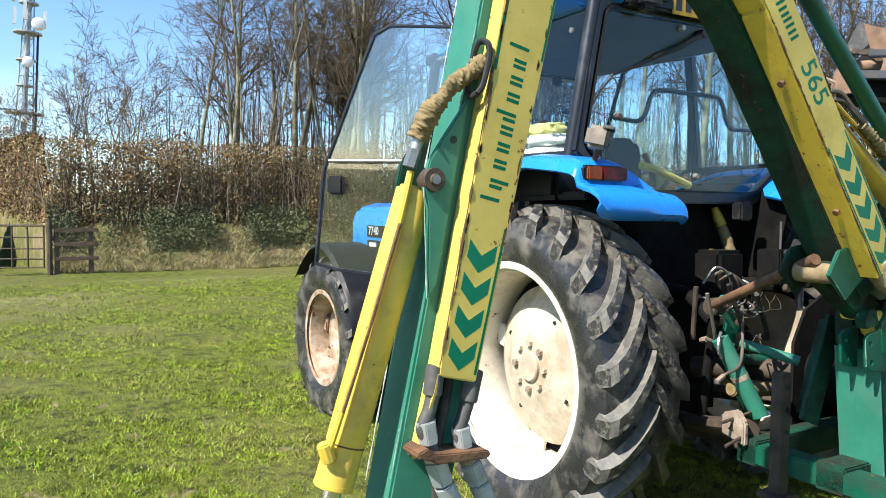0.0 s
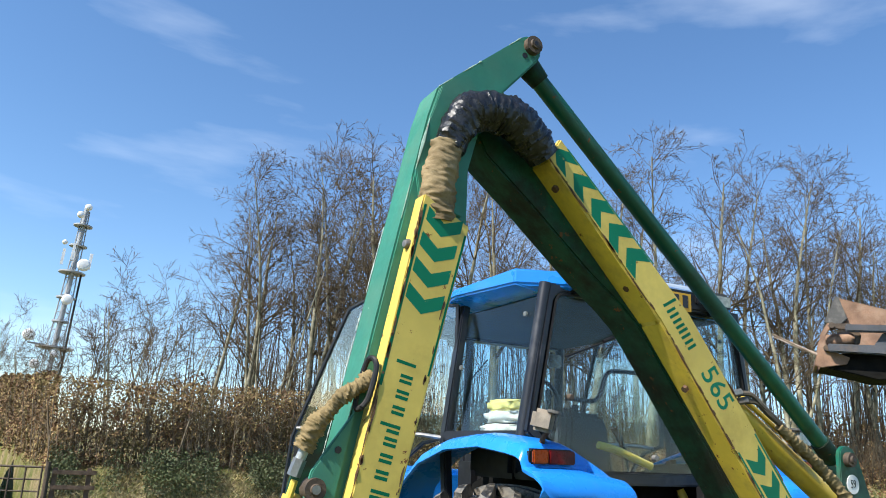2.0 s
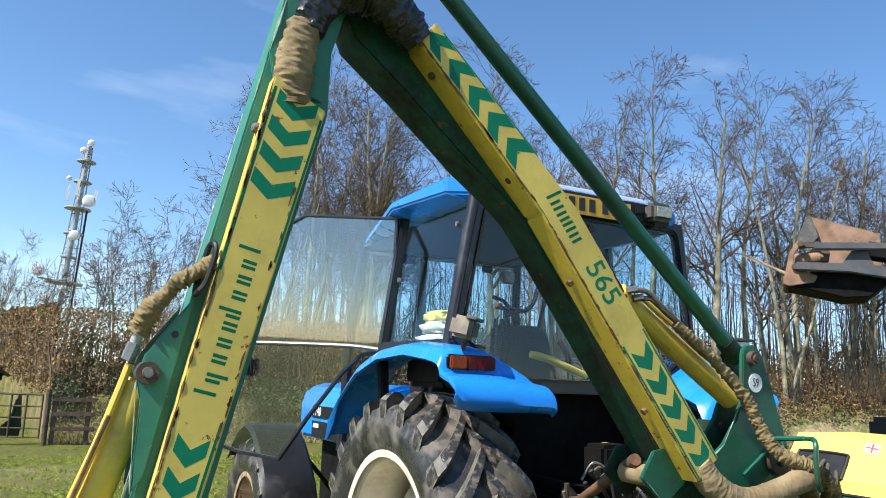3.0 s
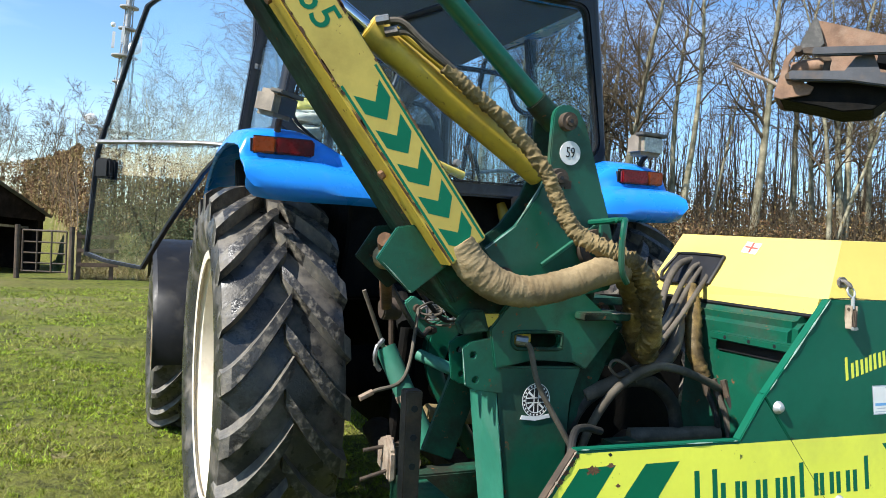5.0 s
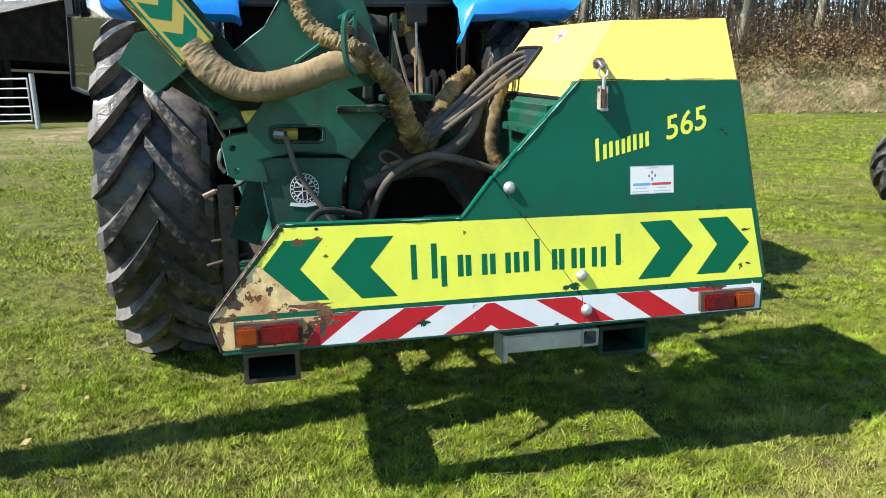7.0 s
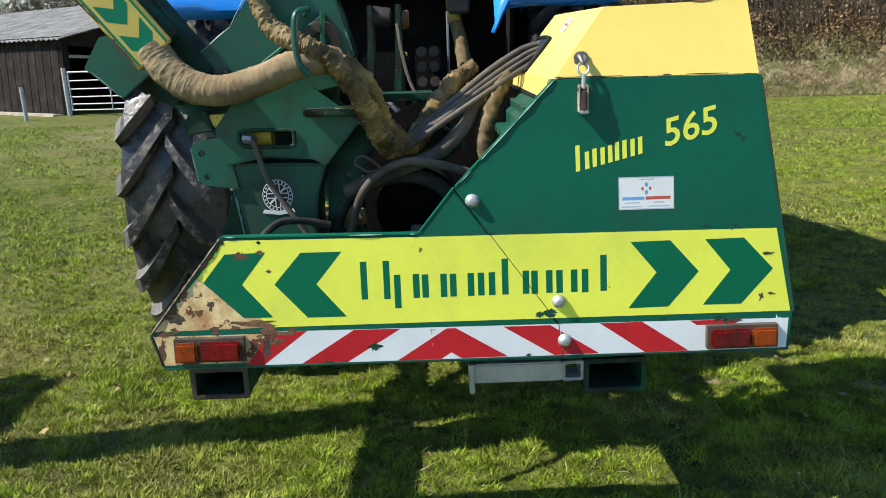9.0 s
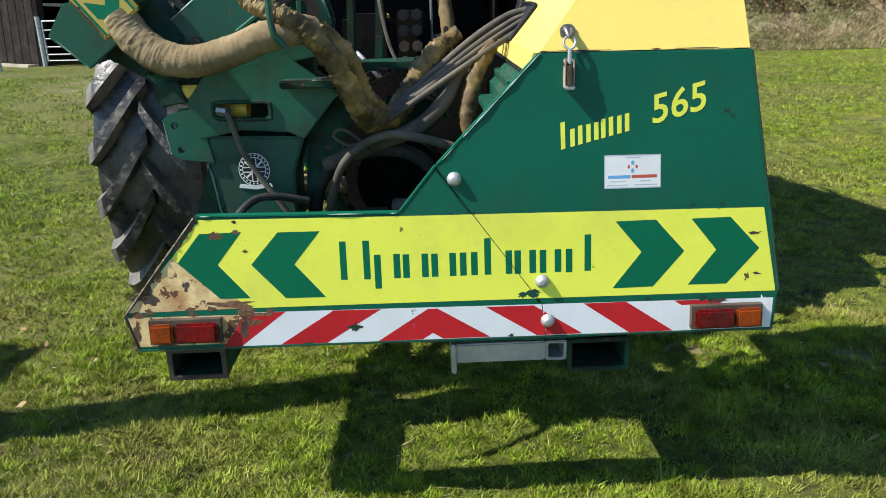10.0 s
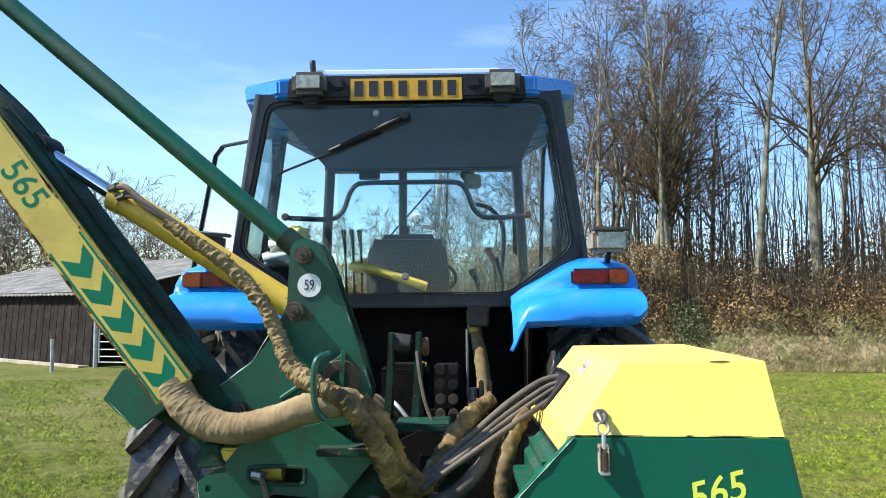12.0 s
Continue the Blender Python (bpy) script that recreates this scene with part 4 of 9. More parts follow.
# ---- barn, gates, fence ----
def build_barn():
    a, far, side = Vector((-9.9, 19.3)), Vector((-3.8, 28.0)), Vector((-15.6, 24.2))
    p = W(a.x, a.y)
    ang = math.degrees(math.atan2(far.y - a.y, far.x - a.x))
    F = Matrix.Translation(p) @ pose(0, 0, 0, 0, 0, ang)  # x along the gable, y along the long wall
    F = F @ Matrix(((1, 0, 0, 0), (0, 1, 0, 0), (0, -0.080, 1, 0), (0, 0, 0, 1)))  # the long wall follows the falling ground
    L, D = (far - a).length, 15.0
    t = thing("barn", "low dark barn with board walls, open gable and grey sheet roof", "barn", frame_=F)
    ze, zr, xr = 2.10, 3.80, L * 0.56  # eaves, ridge height and place
    n = 0
    for k in range(int(D / 0.2)):
        y0 = k * 0.2
        off = 0.012 if k % 2 else 0.0
        part("board", box((-0.04 - off, y0 + 0.004, -1.6), (0.0, y0 + 0.196, ze), bm=None), M_BARN, t)
        n += 1
    part("base_rail", box((-0.075, 0, -1.6), (-0.045, D, -0.02)), M_BARN, t)
    part("side_wall", box((L - 0.05, 0, -1.6), (L, D, ze + 0.2)), M_BARN, t)
    part("back_wall", prism([(0, -1.6), (L, -1.6), (L, ze), (xr, zr), (0, ze)], D - 0.06, D), M_BARN, t)
    part("gable_panel", prism([(0, ze), (0, ze - 0.25), (L, ze - 0.25), (L, ze), (xr, zr)], -0.05, 0.0), M_BARN, t)
    part("plinth", box((-0.42, 0.1, -1.6), (-0.08, D, 0.03), 0.02), M_CONCRETE, t, "pale dusty concrete strip")
    # near-black floor, the shade inside the barn put into its colour
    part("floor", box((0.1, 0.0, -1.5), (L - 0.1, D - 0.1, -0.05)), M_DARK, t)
    for x in (0.06, L * 0.36, L * 0.7, L - 0.12):
        part("post", box((x - 0.1, 0.02, -1.6), (x + 0.1, 0.22, ze - 0.25)), M_BARN, t)
    part("rail", box((0.2, 0.4, 1.55), (L - 0.2, 0.46, 1.63)), M_GALV, t)
    for s, (x0, z0, x1, z1) in enumerate(((-0.25, ze - 0.1, xr, zr), (L + 0.10, ze - 0.1, xr, zr))):
        bm = bmesh.new()
        m = 120
        rows = []
        for i in range(m + 1):
            y = -0.3 + (D + 0.5) * i / m
            w = 0.025 * math.cos(math.pi * i)
            rows.append([bm.verts.new((x0, y, z0 + w)), bm.verts.new((x1, y, z1 + w))])
        for i in range(m):
            bm.faces.new((rows[i][0], rows[i][1], rows[i + 1][1], rows[i + 1][0]))
        bmesh.ops.solidify(bm, geom=bm.faces[:], thickness=0.02)
        part("roof", bm, M_ROOF, t, "weathered grey corrugated sheets")


build_barn()


def field_gate(name, p, q, height, bars, material, label, drop=0.0):
    p, q = Vector((*p, 0)), Vector((*q, 0))
    t = thing(name, label, "gate", tuple((p + q) / 2))
    part("post", rod(p + Vector((0, 0, -0.3)), p + Vector((0, 0, height + 0.12)), 0.06, 10), material, t)
    part("post", rod(q + Vector((0, 0, -0.3)), q + Vector((0, 0, height + 0.12)), 0.06, 10), material, t)
    d = (q - p).normalized()
    a, b = p + d * 0.12, q - d * 0.12
    for k in range(bars):
        z = 0.16 + (height - 0.16) * (k / (bars - 1)) ** 1.15
        part("bar", rod(a + Vector((0, 0, z)), b + Vector((0, 0, z)), 0.024 if k == bars - 1 else 0.018, 8), material, t)
    for f in (0.0, 0.33, 0.66, 1.0):
        c = a + (b - a) * f
        part("upright", rod(c + Vector((0, -0.01, 0.14)), c + Vector((0, -0.01, height)), 0.02, 8), material, t)
    return t


field_gate("yard_gate", (-9.7, 18.9), (-5.85, 18.0), 1.15, 6, M_GALV, "galvanised steel seven-bar gate standing before the barn")
field_gate("field_gate", (-3.5, 18.4), (-2.35, 17.95), 1.1, 5, M_RUSTDARK, "rusty brown metal field gate closed beside the hedge bank")


def build_rails():
    t = thing("rail_fence", "short dark brown wooden rail fence beside the gate", "fence", (-1.9, 18.0, 0))
    for x in (-2.2, -1.5):
        part("post", box((x - 0.05, 17.95, -0.2), (x + 0.05, 18.05, 1.1), 0.01), M_WOOD, t)
    for z in (0.35, 0.68, 1.0):
        part("rail", box((-2.25, 17.91, z - 0.045), (-1.35, 17.95, z + 0.045), 0.008), M_WOOD, t)
    t = thing("marker_post", "short grey wooden post standing in the grass", "post", (-9.9, 17.0, 0))
    part("shaft", rod((-10.2, 17.6, -0.2), (-10.2, 17.6, 0.85), 0.05, 8), M_GALV, t)


build_rails()


# ---- tractor ----
AX_Y, AX_Z, TY_X = 1.85, 0.758, 0.852
tractor = thing("tractor", "blue farm tractor with glazed cab, open door and cream rear wheels", "tractor", (0, 2.6, 0))


def lug_mesh(R, hw, side, arc, wid):
    """One curved tread bar from the shoulder to just past the middle; side is -1 or +1."""
    bm = bmesh.new()
    rings = []
    n = 9
    for i in range(n):
        u = i / (n - 1)
        x = side * (hw * 1.0 - hw * 1.06 * u)
        a = arc * (u**1.25) / R
        edge = max(0.0, (abs(x) / hw - 0.62) / 0.38)
        top = R - 0.016 * (x / hw) ** 2 - 0.03 * edge**2 - (0.0 if u < 0.97 else 0.012)
        low = R - 0.068 - 0.02 * (x / hw) ** 2 - 0.03 * edge**2
        h = wid * (0.55 + 0.25 * (1 - u))
        row = []
        for r, o in ((low, -1.45), (top, -1.0), (top, 1.0), (low, 1.45)):
            aa = a + o * h / R
            row.append(bm.verts.new((x, -r * math.cos(aa), r * math.sin(aa))))
        rings.append(row)
    # run down the sidewall
    x = side * hw * 1.03
    row = []
    for r, o in ((R - 0.17, -0.9), (R - 0.165, -0.6), (R - 0.165, 0.6), (R - 0.17, 0.9)):
        aa = -0.012 + o * wid * 0.8 / R
        row.append(bm.verts.new((x * (0.99 if r < R - 0.166 else 1.0), -r * math.cos(aa), r * math.sin(aa))))
    rings.insert(0, row)
    for a, b in zip(rings, rings[1:]):
        for k in range(3):
            bm.faces.new((a[k], a[k + 1], b[k + 1], b[k]))
    bm.faces.new(rings[0][::-1])
    bm.faces.new(rings[-1])
    return bm


def wheel(name, c, s, R, hw, rim_r, lugs, arc, wid, disc_x, rim_mat, label, front=False):
    """s: -1 for a wheel whose outer side faces left."""
    M = Matrix.Translation(c)
    # rim: barrel with rolled lip on both edges
    lip = rim_r
    prof = [(lip - 0.015, s * hw * 0.86), (lip + 0.012, s * hw * 0.88), (lip + 0.012, s * hw * 0.80), (lip - 0.03, s * hw * 0.72), (lip - 0.05, s * hw * 0.2), (lip - 0.05, -s * hw * 0.5), (lip - 0.015, -s * hw * 0.75), (lip + 0.01, -s * hw * 0.86)]
    inner = [(r - 0.012, x) for r, x in prof[::-1]]
    rim = part(name, moved(lathe(prof + inner, 64, closed=True), M), rim_mat, tractor, label)
    k = R / 0.82
    d = 0.058 * k
    prof = [(lip - 0.005, s * hw * 0.84), (lip + 0.045, s * hw * 0.98), (lip + 0.12 * k, s * hw * 1.05), (R - 0.14 * k, s * hw * 1.03), (R - 0.09 * k, s * hw * 0.96), (R - 0.072 * k, s * hw * 0.80), (R - d, s * hw * 0.4), (R - d + 0.002, 0)]
    prof += [(r, -x) for r, x in prof[-2::-1]]
    part("tyre", moved(lathe(prof, 88), M), M_RUBBER, rim, "black ribbed farm tyre dulled by dried mud")
    for side in (s, -s):
        me = finish(lug_mesh(R, hw, side, arc, wid), "lug", M_LUG, 40)
        me.materials.append(M_LUGEDGE)
        for f_ in me.polygons:
            if f_.area < 0.0035 and abs(f_.normal.x) > 0.55 and f_.center.length > R - 0.12:
                f_.material_index = 1
        for i in range(lugs):
            a = 360 * (i + (0.5 if side == s else 0.0)) / lugs
            part("lug", me, M_LUG, rim, m=M @ pose(0, 0, 0, -a, 0, 0))
    # dished disc: a raised middle falling back to a lip inside the barrel
    x0 = disc_x
    rr = lip - 0.085
    if front:
        prof = [(0.0, x0 - s * 0.012), (rr * 0.45, x0 - s * 0.012), (rr * 0.5, x0), (rr * 0.86, x0 + s * 0.02), (rr * 0.90, x0 + s * 0.028), (rr * 0.93, x0 - s * 0.015), (rr * 0.93, x0 - s * 0.03), (0.0, x0 - s * 0.035)]
    else:
        rr = 0.405
        prof = [(0.0, x0), (0.150, x0), (0.172, x0 - s * 0.004), (0.200, x0 - s * 0.018), (0.225, x0 - s * 0.020), (0.33, x0 - s * 0.075), (rr - 0.012, x0 - s * 0.108), (rr, x0 - s * 0.116), (rr, x0 - s * 0.126), (0.33, x0 - s * 0.090), (0.0, x0 - s * 0.035)]
    disc = moved(lathe(prof, 64), M)
    part("disc", disc, rim_mat if front else M_RIM_C, rim, "" if front else "dirty cream wheel disc")
    for i in range(4):
        a = radians(90 * i + 12)
        if front:
            q = Vector(c) + Vector((x0, (rr + 0.012) * math.cos(a), (rr + 0.012) * math.sin(a)))
            b = box((-0.05, -0.055, -0.035), (0.03, 0.055, 0.05), 0.008)
        else:
            q = Vector(c) + Vector((x0 - s * 0.125, (rr + 0.022) * math.cos(a), (rr + 0.022) * math.sin(a)))
            b = box((-0.014, -0.06, -0.045), (0.014, 0.06, 0.062), 0.006)
        part("rim_bracket", moved(b, Matrix.Translation(q) @ pose(0, 0, 0, math.degrees(a) - 90, 0, 0)), rim_mat, rim)
        if not front:
            for o in (-0.05, 0.05):
                q = Vector(c) + Vector((s * 0.05, (lip - 0.052) * math.cos(a + o), (lip - 0.052) * math.sin(a + o)))
                part("rim_bolt", bolt(q, (0, -math.cos(a + o), -math.sin(a + o)), 0.014, 0.014), M_RIM_C, rim)
    hub_f = 0.035 if front else 0.020
    part("hub", moved(lathe([(0, x0 + s * hub_f), (0.070 * k, x0 + s * hub_f), (0.076 * k, x0 + s * (hub_f - 0.006)), (0.08 * k, x0 - s * 0.02)], 28), M), M_RIM_C, rim)
    if s < 0:
        # black disc added on the left wheels as the shade in the rim gap
        xd = x0 - s * (0.10 if front else 0.165)
        part("gap_shade_disc", moved(lathe([(0.0, xd), (lip - 0.07, xd), (lip - 0.07, xd - s * 0.02), (0.0, xd - s * 0.02)], 40), M), M_DARK, rim, "black backing disc for the shade in the rim gap")
    for i in range(8):
        a = radians(45 * i)
        q = Vector(c) + Vector((x0 - s * 0.015, 0.118 * k * math.cos(a), 0.118 * k * math.sin(a)))
        part("wheel_nut", bolt(q, (s, 0, 0), 0.019 * k, 0.034), M_RIM_C if front or i % 3 else M_RUSTPALE, rim)
    if not front:
        for i in range(4):
            a = radians(90 * i + 30)
            q = Vector(c) + Vector((x0 - s * 0.046, 0.27 * math.cos(a), 0.27 * math.sin(a)))
            part("bolt_hole", rod(q, q + Vector((s * 0.006, 0, 0)), 0.012, 10), M_INK, rim)
    return rim


wheel("rear_wheel", (-TY_X, AX_Y, AX_Z), -1, 0.822, 0.226, 0.528, 22, 0.30, 0.049, -0.062, M_RIM, "cream-painted steel rear wheel with mud spots")
wheel("rear_wheel", (TY_X, AX_Y, AX_Z), 1, 0.822, 0.226, 0.528, 22, 0.30, 0.049, 0.062, M_RIM, "cream-painted steel rear wheel with mud spots")
FW = (-1.0, 4.15, 0.575)
wheel("front_wheel", FW, -1, 0.615, 0.175, 0.355, 18, 0.21, 0.028, 0.03, M_RIM_R, "rust-stained front wheel with lugged tyre", True)
wheel("front_wheel", (1.0, 4.15, 0.575), 1, 0.615, 0.175, 0.355, 18, 0.21, 0.028, -0.03, M_RIM_R, "rust-stained front wheel with lugged tyre", True)


def mudguard(s):
    bm = bmesh.new()
    rows = []
    for i in range(13):
        a = radians(-8 + 150 * i / 12)  # from behind the tyre, over its top
        r = 0.665 + 0.02 * math.sin(i)
        y, z = FW[1] - r * math.cos(a), FW[2] + 0.03 + r * math.sin(a)
        rows.append([bm.verts.new((s * (1.0 + o * 0.19), y, z - (0.03 if abs(o) == 1 else 0))) for o in (-1, -0.86, 0, 0.86, 1)])
    for a, b in zip(rows, rows[1:]):
        for k in range(4):
            bm.faces.new((a[k], a[k + 1], b[k + 1], b[k]))
    bmesh.ops.solidify(bm, geom=bm.faces[:], thickness=0.012)
    g = part("front_mudguard", bm, M_BLACK, tractor, "scuffed black plastic mudguard over the front tyre")
    part("bracket", tube([(s * 0.45, FW[1], 0.75), (s * 0.75, FW[1] - 0.1, 1.05), (s * 1.0, FW[1] - 0.1, FW[2] + 0.68)], 0.018, 8), M_BLACK, g)


mudguard(-1)
mudguard(1)

# chassis, axles, bonnet
part("rear_axle", rod((-0.66, AX_Y, AX_Z), (0.66, AX_Y, AX_Z), 0.12, 20, w=0.01), M_DARK, tractor)
part("gearbox", box((-0.22, 1.62, 0.42), (0.22, 3.3, 1.12), 0.05), M_DARK, tractor, "oily black transmission housing")
part("engine_block", box((-0.27, 3.2, 0.5), (0.27, 5.1, 1.2), 0.04), M_DARK, tractor)
part("front_axle", rod((-0.84, FW[1], FW[2]), (0.84, FW[1], FW[2]), 0.08, 14), M_DARK, tractor)
part("step_plate", box((-0.85, 2.9, 0.42), (-0.55, 3.3, 0.45), 0.01), M_RUSTY, tractor)
part("step_hanger", box((-0.72, 3.05, 0.42), (-0.68, 3.15, 1.0), 0.01), M_RUSTY, tractor)
part("cab_floor", box((-0.72, 1.9, 1.08), (0.72, 3.45, 1.16), 0.02), M_BLACK, tractor)
part("fuel_tank", box((-0.62, 2.55, 0.55), (-0.3, 3.35, 1.05), 0.05), M_BLACK, tractor)
bm = prism([(-0.40, 1.12), (0.40, 1.12), (0.40, 1.45), (0.34, 1.55), (0.18, 1.60), (-0.18, 1.60), (-0.34, 1.55), (-0.40, 1.45)], 3.55, 5.35, "y", 0.03)
bonnet = part("bonnet", bm, M_BLUE, tractor, "glossy blue engine bonnet")
part("side_band", box((-0.408, 3.62, 1.30), (-0.401, 4.98, 1.40)), M_BLACK, bonnet, "black side band with pale number")
t4 = moved(text_bm("7740", 0.105, 0.003), Matrix.Translation((-0.411, 4.84, 1.35)) @ pose(0, 0, 0, 0, 0, -90))
part("model_number", t4, M_STICKER, bonnet, "white figures 7740")
part("maker_badge", box((-0.412, 4.79, 1.215), (-0.402, 4.93, 1.25)), M_STICKER, bonnet, "small pale badge")
part("grille", box((-0.405, 3.75, 1.14), (-0.40, 4.98, 1.27)), M_BLACK, bonnet)

# ---- rear fenders ----
SECT = [
    # y, then (x, z) from the cab side to the outer edge
    (1.285, [(0.455, 1.405), (0.480, 1.450), (0.505, 1.500), (0.72, 1.502), (0.88, 1.505), (0.965, 1.515), (0.995, 1.545)]),
    (1.245, [(0.455, 1.42), (0.480, 1.475), (0.51, 1.530), (0.72, 1.535), (0.88, 1.54), (0.97, 1.55), (1.0, 1.58)]),
    (1.262, [(0.455, 1.46), (0.478, 1.53), (0.52, 1.59), (0.72, 1.60), (0.88, 1.602), (0.972, 1.605), (1.002, 1.615)]),
    (1.315, [(0.455, 1.56), (0.50, 1.60), (0.57, 1.63), (0.71, 1.648), (0.88, 1.650), (0.972, 1.648), (1.002, 1.640)]),
    (1.405, [(0.455, 1.595), (0.51, 1.635), (0.59, 1.656), (0.705, 1.668), (0.88, 1.670), (0.974, 1.670), (1.002, 1.662)]),
    (1.430, [(0.46, 1.615), (0.53, 1.665), (0.62, 1.71), (0.705, 1.752), (0.88, 1.760), (0.974, 1.745), (1.002, 1.70)]),
    (1.47, [(0.46, 1.625), (0.54, 1.68), (0.64, 1.735), (0.74, 1.778), (0.88, 1.784), (0.972, 1.765), (1.002, 1.715)]),
    (1.56, [(0.47, 1.64), (0.58, 1.705), (0.68, 1.765), (0.77, 1.80), (0.89, 1.80), (0.974, 1.78), (1.004, 1.73)]),
    (1.80, [(0.74, 1.78), (0.76, 1.80), (0.79, 1.815), (0.83, 1.825), (0.90, 1.825), (0.976, 1.805), (1.006, 1.755)]),
    (2.15, [(0.74, 1.78), (0.76, 1.79), (0.79, 1.80), (0.83, 1.805), (0.90, 1.805), (0.976, 1.785), (1.006, 1.735)]),
    (2.45, [(0.74, 1.70), (0.76, 1.71), (0.79, 1.72), (0.83, 1.725), (0.90, 1.725), (0.976, 1.705), (1.006, 1.655)]),
    (2.72, [(0.74, 1.53), (0.76, 1.54), (0.79, 1.55), (0.83, 1.555), (0.90, 1.555), (0.976, 1.535), (1.006, 1.49)]),
    (2.88, [(0.74, 1.30), (0.76, 1.30), (0.79, 1.305), (0.83, 1.31), (0.90, 1.31), (0.976, 1.30), (1.006, 1.27)]),
]


def fender(s):
    bm = bmesh.new()
    rows = []
    for j, (y, sec) in enumerate(SECT):
        pts = list(sec)
        if s < 0 and j < 4:  # no inner skirt on the left side
            pts[0], pts[1] = (pts[0][0] + 0.02, pts[2][1] - 0.015), (pts[1][0] + 0.01, pts[2][1] - 0.004)
        rows.append([bm.verts.new((s * x, y, z)) for x, z in pts])
    for a, b in zip(rows, rows[1:]):
        for k in range(6):
            bm.faces.new((a[k], a[k + 1], b[k + 1], b[k]))
    bmesh.ops.recalc_face_normals(bm, faces=bm.faces)
    up = sum((f.normal.z for f in bm.faces)) > 0
    bmesh.ops.solidify(bm, geom=bm.faces[:], thickness=0.016 if up else -0.016)
    bmesh.ops.subdivide_edges(bm, edges=bm.edges[:], cuts=1, use_grid_fill=True, smooth=0.25)
    f = part("fender", bm, M_BLUE, tractor, "glossy blue rear fender", angle=50)
    x0, x1, zl, zh = 0.718, 0.964, 1.679, 1.752
    # tail lamp, amber outside
    part("tail_lamp", prism([(s * x0, zl), (s * x1, zl), (s * x1, zh), (s * x0, zh)], 1.397, 1.46, "y", 0.012), M_BLACK, f)
    split = 0.872
    part("red_lens", prism([(s * (x0 + 0.006), zl + 0.006), (s * split, zl + 0.006), (s * split, zh - 0.006), (s * (x0 + 0.006), zh - 0.006)], 1.380, 1.400, "y", 0.006), M_LAMP_R, f, "red lamp lens")
    part("amber_lens", prism([(s * (split + 0.002), zl + 0.006), (s * (x1 - 0.006), zl + 0.006), (s * (x1 - 0.006), zh - 0.006), (s * (split + 0.002), zh - 0.006)], 1.380, 1.400, "y", 0.006), M_LAMP_O, f, "amber lamp lens")
    # work lamp on a bent stalk
    cx = s * 0.885 if s > 0 else -0.855
    part("lamp_stalk", tube([(cx, 1.47, 1.76), (cx, 1.455, 1.80), (cx, 1.42, 1.83)], 0.013, 8), M_RUSTY if s < 0 else M_BLACK, f)
    yaw = 48 if s < 0 else 8
    L = Matrix.Translation((cx, 1.41, 1.872)) @ pose(0, 0, 0, 12 if s < 0 else 0, 0, yaw)
    part("work_lamp", moved(prism([(-0.078, -0.05), (0.078, -0.05), (0.078, 0.05), (-0.078, 0.05)], -0.03, 0.075, "y", 0.018), L), M_LAMPBEIGE, f, "dusty grey square work lamp")
    part("lamp_glass", moved(prism([(-0.060, -0.034), (0.060, -0.034), (0.060, 0.034), (-0.060, 0.034)], -0.0335, -0.029, "y", 0.002), L), M_LAMP_C if s > 0 else M_FRAME, f)
    part("lamp_hood", moved(prism([(-0.084, 0.040), (0.084, 0.040), (0.084, 0.056), (-0.084, 0.056)], -0.045, 0.01, "y", 0.004), L), M_LAMPGREY, f)
    # near-black sheet towards the tyre, recess shade put into its colour
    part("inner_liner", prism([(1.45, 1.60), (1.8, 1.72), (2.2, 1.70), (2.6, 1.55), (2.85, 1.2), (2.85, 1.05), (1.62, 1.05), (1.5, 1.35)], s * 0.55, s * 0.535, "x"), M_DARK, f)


fender(-1)
fender(1)

# ---- cab ----
RW0 = [(-0.645, 2.548), (0.645, 2.548), (0.752, 1.862), (0.470, 1.655), (-0.490, 1.655), (-0.770, 1.862)]


def rounded(pts, r, n=4):
    """The outline with its corners rounded."""
    out = []
    for k, p in enumerate(pts):
        a, p, b = Vector(pts[k - 1]), Vector(p), Vector(pts[(k + 1) % len(pts)])
        u, v = p + (a - p).normalized() * r, p + (b - p).normalized() * r
        out += [tuple(u.lerp(p, t).lerp(p.lerp(v, t), t)) for t in [i / n for i in range(n + 1)]]
    return out


RW = rounded(RW0, 0.055)
RW_Y = 1.635


def scaled(pts, f, g=None):
    cx, cz = sum(p[0] for p in pts) / len(pts), sum(p[1] for p in pts) / len(pts)
    return [(cx + (x - cx) * f, cz + (z - cz) * (g or f)) for x, z in pts]


rear = part("rear_window", prism(scaled(RW, 0.999, 0.997), RW_Y, RW_Y + 0.006), M_GLASS, tractor, "tinted rear window, slightly dusty")
rear.visible_shadow = False
part("seal", prism(scaled(RW, 1.005, 1.005), RW_Y - 0.012, RW_Y + 0.018, "y", 0.004, holes=[scaled(RW, 0.992, 0.987)]), M_BLACK, rear)
OUT = [(-0.69, 2.60), (0.69, 2.60), (0.805, 1.83), (0.49, 1.59), (-0.51, 1.59), (-0.822, 1.83)]
part("rear_frame", prism(OUT, RW_Y - 0.004, RW_Y + 0.06, "y", 0.01, holes=[scaled(RW, 1.012, 1.010)]), M_FRAME, tractor)
